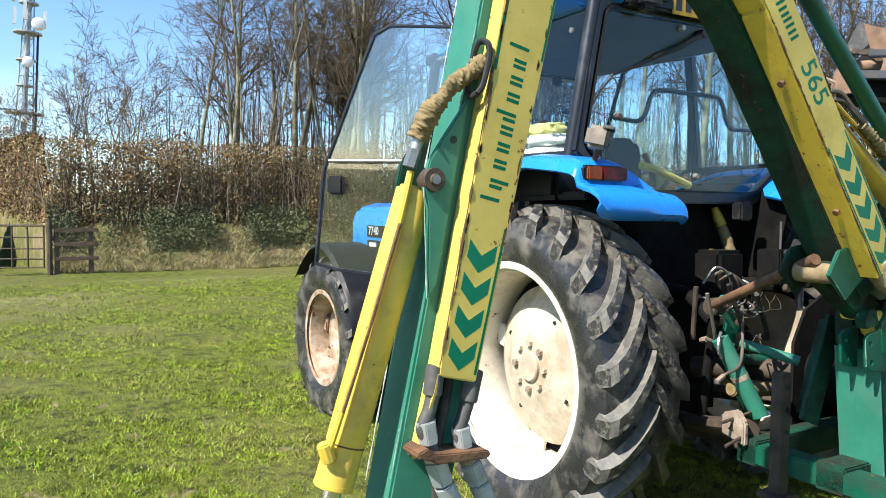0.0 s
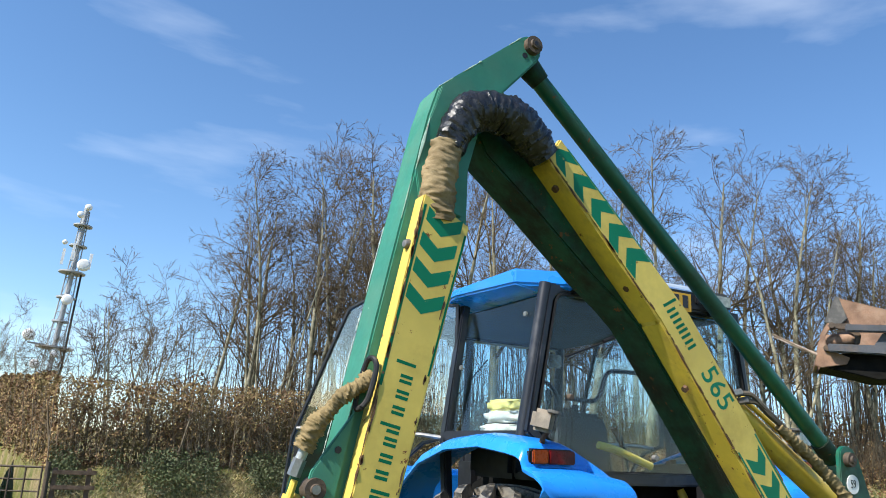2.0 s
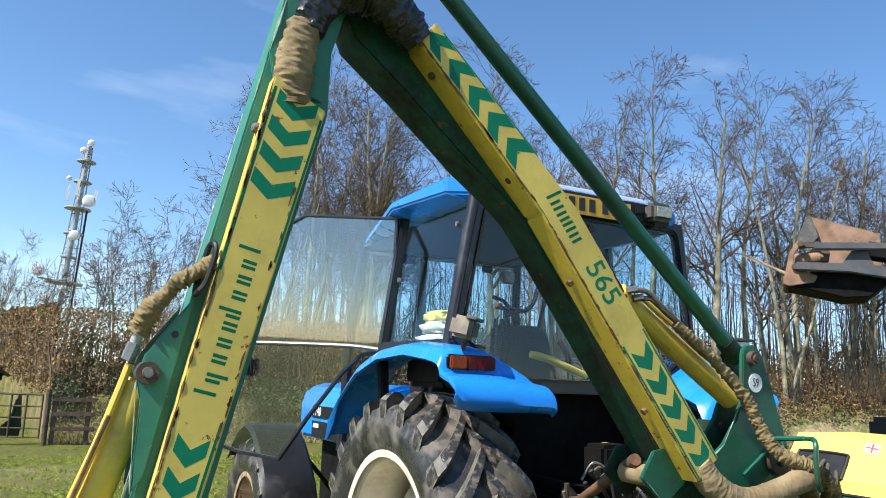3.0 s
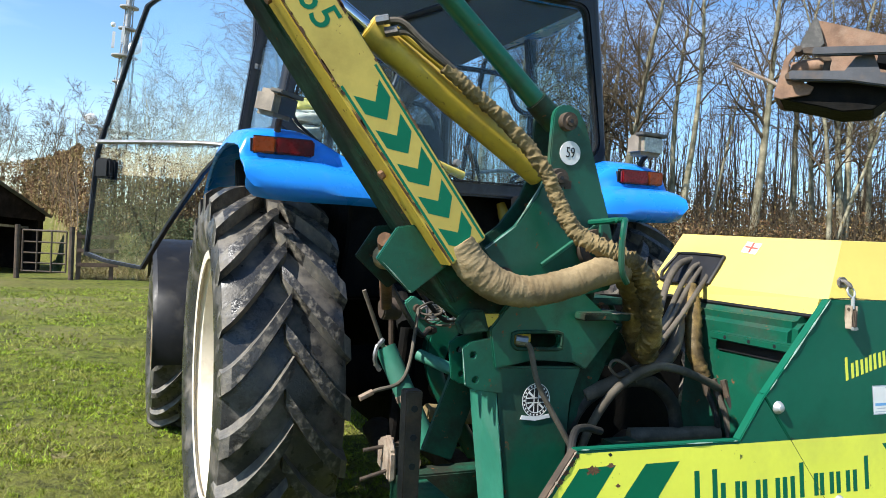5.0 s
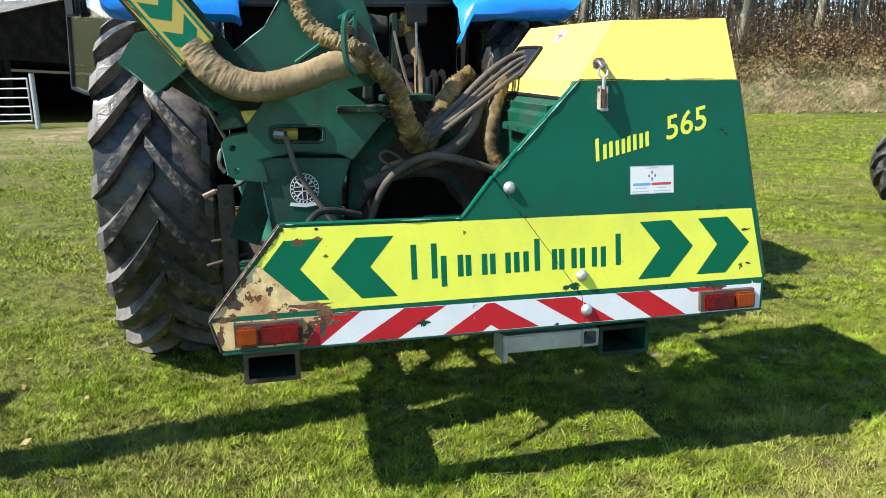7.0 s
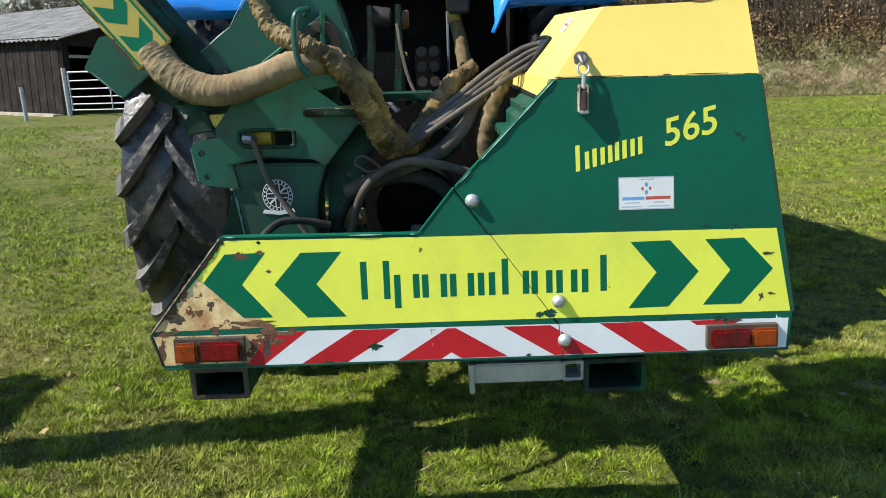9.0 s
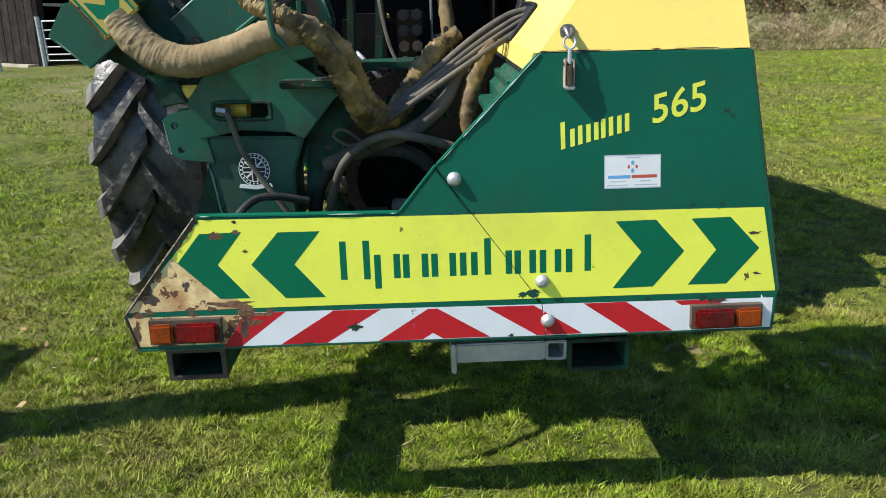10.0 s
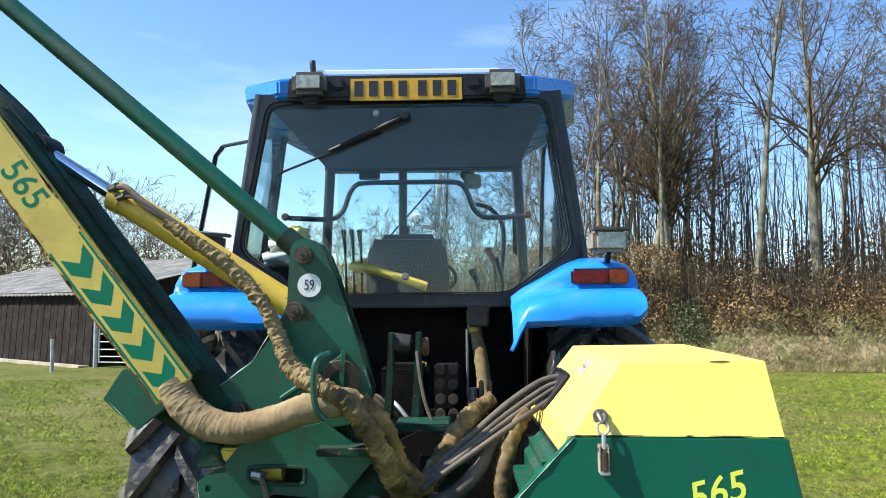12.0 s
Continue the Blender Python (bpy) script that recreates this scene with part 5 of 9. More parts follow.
for x, z in ((-0.568, 2.015), (0.556, 2.015), (-0.011, 1.734), (-0.143, 2.497)):
    part("glass_bolt", moved(lathe([(0, -0.02), (0.014, -0.018), (0.018, 0.0), (0.018, 0.006), (0, 0.006)], 14), Matrix.Translation((x, RW_Y - 0.012, z)) @ pose(0, 0, 0, 0, 0, 90)), M_RUSTDARK if z < 2.2 and abs(x) > 0.1 else M_STEEL, rear)
# wiper
part("wiper", tube([(-0.008, RW_Y - 0.03, 2.478), (-0.12, RW_Y - 0.035, 2.424), (-0.36, RW_Y - 0.03, 2.318)], [0.018, 0.015, 0.010], 8), M_BLACK, rear)
part("wiper_blade", tube([(-0.12, RW_Y - 0.02, 2.405), (-0.60, RW_Y - 0.018, 2.217)], 0.006, 6), M_BLACK, rear)
part("wiper_hub", moved(lathe([(0, -0.055), (0.02, -0.053), (0.026, -0.03), (0.026, 0.01)], 14), Matrix.Translation((-0.008, RW_Y, 2.478)) @ pose(0, 0, 0, 0, 0, 90)), M_BLACK, rear)
for s in (-1, 1):
    part("rear_post", tube([(s * 0.692, 1.665, 2.60), (s * 0.752, 1.68, 2.2), (s * 0.808, 1.70, 1.80)], 0.034, 12), M_FRAME, tractor, "black rounded cab corner post")
    part("door_post", prism([(s * 0.735, 2.58), (s * 0.785, 2.58), (s * 0.888, 1.80), (s * 0.85, 1.20), (s * 0.80, 1.20), (s * 0.838, 1.80)], 2.36, 2.42, "y", 0.008), M_FRAME, tractor)
    part("front_post", tube([(s * 0.70, 3.42, 1.15), (s * 0.68, 3.40, 2.0), (s * 0.64, 3.32, 2.60)], 0.035, 10), M_FRAME, tractor)
    sw = [(1.72, 1.84), (2.36, 1.84), (2.36, 2.57), (1.70, 2.57)]
    g = part("side_window", prism(sw, s * 0.795, s * 0.790, "x", put=lambda x, y, z: (x + ((y - 1.70) * 0.09 - (z - 1.84) * 0.14) * (1 if x > 0 else -1), y, z)), M_GLASS, tractor)
    g.visible_shadow = False
    for y, z in ((1.80, 2.45), (2.33, 2.2)):
        part("glass_bolt", bolt((s * (0.796 + (y - 1.70) * 0.09 - (z - 1.84) * 0.14), y, z), (s, 0, 0), 0.014, 0.012, seg=12), M_STEEL, g)
    part("side_sill", prism([(s * 0.775, 1.70), (s * 0.825, 1.70), (s * 0.89, 2.40), (s * 0.835, 2.40)], 1.78, 1.84, "z", 0.008), M_FRAME, tractor)
# right-hand door, shut
DOOR = [(0.0, 2.58), (0.62, 2.62), (0.72, 2.57), (0.79, 2.41), (1.04, 1.78), (1.095, 1.205), (0.95, 1.17), (0.68, 1.145), (0.51, 1.39), (0.30, 1.66), (0.19, 1.76), (0.0, 1.81)]
IN = [(0.045, 2.545), (0.60, 2.585), (0.685, 2.545), (0.75, 2.39), (0.998, 1.775), (1.05, 1.245), (0.94, 1.215), (0.70, 1.19), (0.55, 1.41), (0.335, 1.69), (0.21, 1.80), (0.045, 1.85)]


IN = [(x + 0.42 * (u - x), z + 0.42 * (w - z)) for (u, w), (x, z) in zip(IN, DOOR)]


def cab_door(D, name, label):
    def put(x, y, z):
        return D @ Vector((x, y, z))

    door = part(name, prism(DOOR, -0.016, 0.016, "y", 0.004, holes=[IN]), M_FRAME, tractor, label)
    door.matrix_basis = D
    gl = part("pane", prism([(x, z) for x, z in scaled(IN, 1.02, 1.02)], -0.003, 0.003), M_DOORGLASS, door, "dusty door glass")
    gl.visible_shadow = False
    part("grab_bar", tube([(0.05, 0.04, 1.80), (0.30, 0.055, 1.82), (0.98, 0.05, 1.83)], 0.012, 8), M_STEEL, door)
    part("handle", box((0.93, -0.06, 1.60), (0.975, -0.015, 1.74), 0.012), M_BLACK, door)
    part("lock_case", box((0.89, 0.015, 1.63), (0.99, 0.06, 1.74), 0.012), M_BLACK, door)
    return door


cab_door(Matrix.Translation((-0.8, 2.39, 0)) @ pose(0, 0, 0, 0, 0, 135), "cab_door", "glass cab door in black frame, swung wide open")
cab_door(Matrix.Translation((0.8, 2.40, 0)) @ pose(0, 0, 0, 0, 0, 90) @ Matrix.Diagonal((0.93, 1, 1, 1)), "cab_door", "glass cab door in black frame, shut")
fg = part("windscreen", prism([(-0.62, 1.55), (0.62, 1.55), (0.60, 2.56), (-0.60, 2.56)], 3.40, 3.406), M_GLASS, tractor)
fg.visible_shadow = False
part("screen_bar", rod((-0.148, 3.42, 1.55), (-0.146, 3.38, 2.58), 0.030, 8), M_FRAME, tractor)
part("screen_top", box((-0.68, 3.30, 2.53), (0.68, 3.42, 2.60), 0.01), M_FRAME, tractor)
# roof
def roof_shell():
    """Six-sided roof: widest at the door posts, narrower to the front, with a thin rim that overhangs."""
    half = [
        ((0.60, 1.66, 2.555), (0.60, 1.600, 2.585), (0.60, 1.585, 2.655), (0.50, 1.70, 2.705)),
        ((0.69, 1.72, 2.560), (0.805, 1.790, 2.605), (0.81, 1.785, 2.685), (0.63, 1.92, 2.715)),
        ((0.745, 2.34, 2.565), (0.885, 2.315, 2.600), (0.89, 2.310, 2.642), (0.68, 2.28, 2.700)),
        ((0.56, 3.42, 2.550), (0.60, 3.480, 2.565), (0.60, 3.490, 2.610), (0.46, 3.36, 2.665)),
    ]
    bm = bmesh.new()
    rows = [[bm.verts.new(p) for p in r] for r in half] + [[bm.verts.new((-x, y, z)) for x, y, z in r] for r in half[::-1]]
    for a, b in zip(rows, rows[1:] + rows[:1]):
        for k in range(3):
            bm.faces.new((a[k], a[k + 1], b[k + 1], b[k]))
    bm.faces.new([r[3] for r in rows])
    bm.faces.new([r[0] for r in rows][::-1])
    bmesh.ops.recalc_face_normals(bm, faces=bm.faces)
    bevel(bm, 0.010, 2, 20)
    return bm


roof = part("roof", roof_shell(), M_BLUE, tractor, "blue six-sided cab roof with pale top")
part("roof_top", prism([(-0.47, 2.69), (0.47, 2.69), (0.44, 2.722), (-0.44, 2.722)], 1.66, 2.9, "y", 0.008), M_ROOFWHITE, roof)
part("rear_fascia", prism([(-0.555, 2.555), (0.555, 2.555), (0.545, 2.668), (-0.545, 2.668)], 1.575, 1.68, "y", 0.012), M_BLACK, roof, "black fascia above the rear window")
plate = part("number_plate", prism([(-0.26, 2.545), (0.26, 2.545), (0.26, 2.652), (-0.26, 2.652)], 1.573, 1.582, "y", 0.003), M_PLATE, roof, "yellow number plate with dark bars")
for k in range(7):
    x = -0.245 + 0.068 * k + (0.022 if k > 3 else 0)
    part("plate_bar", prism([(x + 0.006, 2.565), (x + 0.046, 2.565), (x + 0.046, 2.637), (x + 0.006, 2.637)], 1.5705, 1.5725, "y"), M_INK, plate)
for s in (-1, 1):
    L = Matrix.Translation((s * 0.442, 1.555, 2.618))
    wl_ = part("roof_lamp", moved(prism([(-0.078, -0.052), (0.078, -0.052), (0.078, 0.052), (-0.078, 0.052)], -0.05, 0.04, "y", 0.02), L), M_LAMPGREY, roof, "grey work lamp on the roof edge")
    part("lamp_glass", moved(prism([(-0.054, -0.030), (0.054, -0.030), (0.054, 0.030), (-0.054, 0.030)], -0.055, -0.048, "y", 0.002), L), M_LAMP_C, roof)
    part("lamp_bracket", box((s * 0.442 - 0.04, 1.55, 2.535), (s * 0.442 + 0.04, 1.60, 2.60), 0.008), M_BLACK, roof)
    part("plate_lamp", box((s * 0.315 - 0.027, 1.555, 2.597), (s * 0.315 + 0.027, 1.59, 2.650), 0.008), M_BLACK, roof)
part("beacon_stem", tube([(-0.45, 1.68, 2.70), (-0.45, 1.66, 2.745), (-0.45, 1.66, 2.765)], 0.014, 8), M_RUSTDARK, roof)

# inside the cab
part("seat_back", prism([(-0.25, 1.52), (0.17, 1.52), (0.185, 1.75), (0.165, 1.935), (0.125, 1.985), (-0.195, 1.985), (-0.245, 1.935), (-0.262, 1.75)], 2.19, 2.30, "y", 0.035), M_SEAT, tractor, "dark padded seat back")
part("seat_cushion", box((-0.20, 2.25, 1.42), (0.28, 2.75, 1.55), 0.04), M_SEAT, tractor)
part("seat_base", box((-0.12, 2.3, 1.14), (0.20, 2.7, 1.42), 0.02), M_BLACK, tractor)
part("headrest_knob", rod((-0.05, 2.25, 1.98), (-0.05, 2.25, 2.03), 0.022, 10), M_BLACK, tractor)
part("dashboard", box((-0.24, 3.10, 1.16), (0.24, 3.38, 1.72), 0.05), M_BLACK, tractor)
part("side_console", box((0.40, 2.1, 1.16), (0.74, 2.95, 1.62), 0.04), M_BLACK, tractor)
part("steering_wheel", moved(lathe([(0.20 + 0.013 * math.cos(a), 0.013 * math.sin(a)) for a in np.linspace(0, 2 * math.pi, 9)[:-1]], 32, closed=True), Matrix.Translation((0.02, 3.0, 1.78)) @ pose(0, 0, 0, 0, -60, 90)), M_BLACK, tractor)
part("steering_column", rod((0.02, 3.18, 1.55), (0.02, 3.0, 1.78), 0.03, 10), M_BLACK, tractor)
for x, z in ((-0.343, 0.0), (-0.302, 0.01), (-0.262, 0.005)):
    part("valve_lever", tube([(x, 2.05, 1.62), (x, 2.0, 1.86), (x - 0.01, 2.0, 1.99)], [0.006, 0.006, 0.014], 8), M_BLACK, tractor)
for x, h in ((0.33, 1.80), (0.42, 1.92), (0.46, 1.86)):
    part("gear_lever", tube([(x, 2.35, 1.50), (x + 0.02, 2.4, h - 0.12), (x - 0.02, 2.42, h)], [0.009, 0.009, 0.024], 8), M_RUSTY if h > 1.9 else M_BLACK, tractor)
for s in (-1, 1):
    part("inside_rail", tube([(s * 0.56, 1.655, 2.013), (s * 0.40, 1.70, 2.010), (s * 0.345, 1.70, 2.018), (s * 0.305, 1.70, 2.06), (s * 0.28, 1.70, 2.13), (s * 0.25, 1.70, 2.17), (s * 0.20, 1.70, 2.182), (0.0, 1.70, 2.184)], 0.0125, 10), M_FRAME, tractor)
    if s > 0:
        part("side_rail", tube([(s * 0.52, 3.2, 1.75), (s * 0.54, 3.2, 2.10), (s * 0.46, 3.2, 2.24), (s * 0.36, 3.22, 2.28)], 0.016, 8), M_FRAME, tractor)
part("sun_visor", box((-0.43, 3.2, 2.452), (-0.289, 3.22, 2.522), 0.008), M_BLACK, tractor)
part("sun_visor", box((0.256, 3.2, 2.45), (0.345, 3.22, 2.507), 0.008), M_BLACK, tractor)
part("inside_mirror", box((0.275, 2.95, 2.345), (0.385, 2.98, 2.440), 0.01), M_STEEL, tractor)
part("headlining", prism([(-0.66, 2.548), (0.66, 2.548), (0.64, 2.59), (-0.64, 2.59)], 1.72, 3.38), M_LINING, tractor)
part("front_wiper_arm", rod((-0.28, 3.44, 2.05), (0.05, 3.44, 2.42), 0.006, 6), M_BLACK, tractor)
part("wing_mirror", box((0.62, 3.45, 1.95), (0.66, 3.5, 2.25), 0.015), M_BLACK, tractor)
part("mirror_arm", tube([(0.66, 3.42, 2.2), (0.70, 3.5, 2.2), (0.64, 3.5, 2.15)], 0.01, 6), M_BLACK, tractor)
part("yellow_pipe", tube([(-0.282, 1.75, 1.790), (-0.174, 1.75, 1.771), (-0.066, 1.75, 1.738), (0.081, 1.75, 1.690)], 0.021, 10, wrinkle=0.05), M_YEL_CYL, tractor, "dusty yellow flexible pipe")
part("rear_shelf", box((-0.70, 1.70, 1.60), (0.70, 2.05, 1.645), 0.01), M_BLACK, tractor)
# near-black wall, the shade under the cab put into its colour
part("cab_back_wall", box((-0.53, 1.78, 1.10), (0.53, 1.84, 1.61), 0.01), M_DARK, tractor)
part("left_console", box((-0.74, 1.9, 1.60), (-0.50, 2.34, 1.80), 0.03), M_BLACK, tractor)


def sack(p, size, material, label, cat):
    bm = bmesh.new()
    bmesh.ops.create_icosphere(bm, subdivisions=4, radius=1.0)
    for v in bm.verts:
        q = v.co.copy()
        for i in range(3):
            q[i] = math.copysign(abs(q[i]) ** 0.6, q[i])
        f = 1 + 0.26 * noise.noise(v.co * 2.2 + Vector(p) * 5) + 0.16 * abs(noise.noise(v.co * 5.0 + Vector(p))) - 0.05
        v.co = Vector((q.x * size[0], q.y * size[1], q.z * size[2])) * f + Vector(p)
    ob = part("sack", bm, material, None, angle=80)
    return tagged(ob, label, cat)


sack((-0.66, 2.05, 1.845), (0.10, 0.17, 0.040), M_BAG, "crumpled pale printed sack lying behind the cab seat", "sack")
sack((-0.65, 2.06, 1.92), (0.09, 0.14, 0.036), M_BAG, "crumpled pale printed sack lying behind the cab seat", "sack")
sack((-0.63, 2.12, 1.985), (0.07, 0.12, 0.036), M_BAG_Y, "folded yellow cloth lying on the pale sacks", "cloth")

# ---- linkage and fittings between tractor and machine ----
part("top_link_bracket", box((-0.10, 1.38, 0.95), (0.10, 1.55, 1.35), 0.02), M_DARK, tractor)
part("valve_block", box((0.13, 1.20, 1.18), (0.235, 1.34, 1.36), 0.008), M_DARK, tractor, "black hydraulic coupling block")
for i in range(2):
    for j in range(4):
        part("coupling", rod((0.157 + 0.05 * i, 1.19, 1.345 - 0.058 * j), (0.157 + 0.05 * i, 1.165, 1.345 - 0.058 * j), 0.021, 14, w=0.003), M_RUSTDARK if j > 1 else M_BLACK, tractor)
part("yellow_cap", rod((0.056, 1.545, 1.312), (0.056, 1.54, 1.345), 0.034, 14, w=0.004), M_YEL_CYL, tractor, "bright yellow filler cap")
part("dipstick", tube([(0.056, 1.545, 1.32), (0.056, 1.55, 1.2), (0.05, 1.56, 1.05)], 0.012, 6), M_BLACK, tractor)
part("lift_rod", rod((0.29, 1.2, 1.05), (0.29, 1.2, 1.27), 0.02, 10), M_STEEL, tractor)
for x in (0.31, 0.345):
    part("pulley", rod((x, 1.2, 1.23), (x + 0.018, 1.2, 1.23), 0.07, 18, w=0.004), M_DARK, tractor)
part("breather_pipe", rod((0.265, 1.3, 1.2), (0.265, 1.3, 1.50), 0.006, 6), M_STEEL, tractor)
part("cable_socket", box((0.27, 1.55, 1.50), (0.37, 1.62, 1.60), 0.01), M_BLACK, tractor)
for s in (-1, 1):
    part("lower_link", tube([(s * 0.30, 1.75, 0.52), (s * 0.40, 1.3, 0.55), (s * 0.50, 0.88, 0.63)], [0.04, 0.035, 0.045], 10, flat=1.6), M_RUSTDARK, tractor)
    part("lift_arm", tube([(s * 0.30, 1.70, 1.15), (s * 0.36, 1.35, 1.15), (s * 0.40, 1.15, 1.05)], 0.035, 10), M_DARK, tractor)
    part("drop_rod", rod((s * 0.40, 1.15, 1.05), (s * 0.43, 1.18, 0.58), 0.022, 10), M_DARK, tractor)
part("left_drop_tube", rod((-0.42, 1.25, 0.95), (-0.44, 1.22, 1.20), 0.012, 8), M_RUSTDARK, tractor)
part("drawbar", box((-0.06, 1.1, 0.36), (0.06, 1.8, 0.43), 0.01), M_RUSTDARK, tractor)
cs = part("cable_sleeve", tube([(0.29, 1.75, 1.56), (0.302, 1.73, 1.50), (0.33, 1.69, 1.38), (0.347, 1.65, 1.22), (0.35, 1.60, 1.10)], [0.022, 0.028, 0.032, 0.034, 0.036], 14, per=10, wrinkle=0.12), M_CANVAS_D, tractor, "tan canvas cable sleeve")
part("sleeve_end", tube([(0.285, 1.745, 1.572), (0.300, 1.728, 1.51), (0.310, 1.715, 1.47)], [0.020, 0.029, 0.031], 14), M_YEL_CYL, cs, "yellow end of the sleeve")


# ---- hedge cutter ----
cutter = thing("hedge_cutter", "green and yellow tractor-mounted hedge cutter with folded hydraulic arm", "hedge cutter", (0.2, 0.4, 0))


def PY(z):
    return 0.11 * (z - 0.62)


def lean(x, y, z):
    return (x, y + PY(z), z)


def on_panel(pts, material, name, parent, out=0.010, thick=0.002, label="", holes=()):
    if out < 0.02:
        out, thick = 0.006 + (out - 0.006) * 0.08, thick * 0.03
    return part(name, prism(pts, -out, -out + thick, "y", put=lean, holes=holes), material, parent, label)


# rear guard in two plates with a slanting joint
LEFT = [(-0.371, 0.893), (0.150, 0.883), (0.246, 0.994), (0.514, 0.626), (0.522, 0.530), (-0.550, 0.549), (-0.577, 0.641)]
RIGHT = [(0.2485, 0.9965), (0.515, 1.266), (1.040, 1.259), (1.106, 0.862), (1.142, 0.640), (1.134, 0.541), (0.5240, 0.530), (0.5162, 0.6268)]
gl_ = part("rear_guard", prism(LEFT, -0.006, 0.006, "y", 0.003, put=lean), M_GREEN_P, cutter, "green sheet-steel rear guard with reflective bands")
gr_ = part("guard_door", prism(RIGHT, -0.006, 0.006, "y", 0.003, put=lean), M_GREEN_P, cutter, "green sheet-steel guard door")


def strip(p, q, w, y0, y1, material, name, parent, label=""):
    """A flat edge strip of width w along p-q in the x-z plane."""
    p, q = Vector(p), Vector(q)
    d = (q - p).normalized()
    n = Vector((-d.y, d.x)) * w / 2
    return part(name, prism([tuple(p - n), tuple(q - n), tuple(q + n), tuple(p + n)], y0, y1, "y", 0.003, put=lean), material, parent, label)


for p, q in ((LEFT[0], LEFT[1]), (LEFT[1], (0.248, 1.0)), ((0.25, 1.0), RIGHT[1])):
    strip(p, q, 0.005, -0.008, 0.02, M_GREEN_P, "top_flange", gl_)
strip(LEFT[6], LEFT[0], 0.007, -0.009, 0.02, M_RUSTDARK, "side_flange", gl_, "worn bare edge of the guard")
strip(LEFT[5], LEFT[6], 0.007, -0.009, 0.02, M_RUSTDARK, "side_flange", gl_)
strip(RIGHT[3], RIGHT[4], 0.010, -0.010, 0.10, M_GREEN, "side_flange", gr_)
strip(RIGHT[2], RIGHT[3], 0.010, -0.008, 0.10, M_GREEN, "side_flange", gr_)
strip((-0.55, 0.546), (1.134, 0.538), 0.010, -0.008, 0.09, M_GREEN, "bottom_flange", gl_)


def joint_x(z):
    return float(np.interp(z, [0.53, 0.626, 0.998], [0.525, 0.517, 0.249]))


def cut(pts, side):
    """The part of a convex outline on one side (-1 left, 1 right) of the slanting joint."""
    out = []
    n = len(pts)
    f = lambda p: side * (p[0] - joint_x(p[1])) - 0.0012
    for i in range(n):
        a, b = pts[i], pts[(i + 1) % n]
        fa, fb = f(a), f(b)
        if fa >= 0:
            out.append(a)
        if (fa >= 0) != (fb >= 0):
            lo, hi = 0.0, 1.0
            for _ in range(30):
                mid = (lo + hi) / 2
                v = f((a[0] + (b[0] - a[0]) * mid, a[1] + (b[1] - a[1]) * mid))
                lo, hi = (mid, hi) if (v >= 0) == (fa >= 0) else (lo, mid)
            out.append((a[0] + (b[0] - a[0]) * lo, a[1] + (b[1] - a[1]) * lo))
    return out


def split_decal(pts, material, name, label="", out=0.0095):
    for side, parent in ((-1, gl_), (1, gr_)):
        q = cut(pts, side)
        if len(q) > 2:
            on_panel(q, material, name, parent, out, 0.0025, label)


# yellow reflective band, red and white warning stripes
split_decal([(-0.440, 0.787), (-0.362, 0.885), (0.14, 0.876), (0.14, 0.647), (-0.247, 0.649)], M_REFL, "reflective_band", "lime yellow reflective band")
split_decal([(0.14, 0.876), (1.092, 0.864), (1.134, 0.641), (0.14, 0.647)], M_REFL, "reflective_band", "lime yellow reflective band")
on_panel([(-0.566, 0.648), (-0.442, 0.787), (-0.249, 0.649)], M_FADED, "peeled_patch", gl_, 0.0095, 0.0025, "bare rusty patch with peeled yellow film")
on_panel([(-0.570, 0.635), (-0.545, 0.555), (-0.31, 0.555), (-0.255, 0.632)], M_FADED, "lamp_plate", gl_, 0.0095, 0.0025, "peeled cream patch round the lamp")


def flake(cx, cz, rx, rz, seed, material, parent, out, label=""):
    """A ragged patch where film or paint has come away."""
    rng = np.random.default_rng(seed)
    n = 26
    f = 1 + 0.32 * np.interp(np.arange(n), np.arange(0, n + 1, 2), np.r_[(r := rng.normal(0, 1, n // 2)), r[:1]]) + rng.normal(0, 0.14, n)
    f = np.clip(f, 0.35, 1.7)
    pts = [(cx + rx * f[k] * math.cos(2 * math.pi * k / n), cz + rz * f[k] * math.sin(2 * math.pi * k / n)) for k in range(n)]
    return on_panel(pts, material, "rust_patch", parent, out, 0.002, label)


for k, (cx, cz, rx, rz) in enumerate(((-0.512, 0.692, 0.030, 0.028), (-0.300, 0.660, 0.055, 0.010), (-0.262, 0.640, 0.022, 0.014), (-0.410, 0.716, 0.009, 0.013), (-0.545, 0.640, 0.020, 0.007), (-0.548, 0.590, 0.009, 0.030), (-0.268, 0.600, 0.012, 0.030), (-0.222, 0.632, 0.030, 0.007), (-0.478, 0.742, 0.008, 0.012))):
    flake(cx, cz, rx, rz, 40 + k, M_RUSTY if k % 3 else M_RUSTDARK, gl_, 0.0135)
for k, (cx, cz, rx, rz) in enumerate(((0.985, 0.622, 0.020, 0.005), (1.055, 0.684, 0.006, 0.009), (1.080, 0.690, 0.011, 0.004), (1.072, 0.798, 0.012, 0.003), (0.965, 0.600, 0.007, 0.020))):
    flake(cx, cz, rx, rz, 60 + k, M_RUSTDARK, gr_, 0.0135)
flake(1.105, 0.590, 0.017, 0.034, 71, M_STICKER, gr_, 0.0125, "white film left beside the lamp")
flake(0.985, 0.553, 0.026, 0.005, 72, M_STICKER, gr_, 0.0125)


def stripe(pts):
    split_decal(pts, M_RED, "warning_stripe", "red warning stripe", 0.0102)


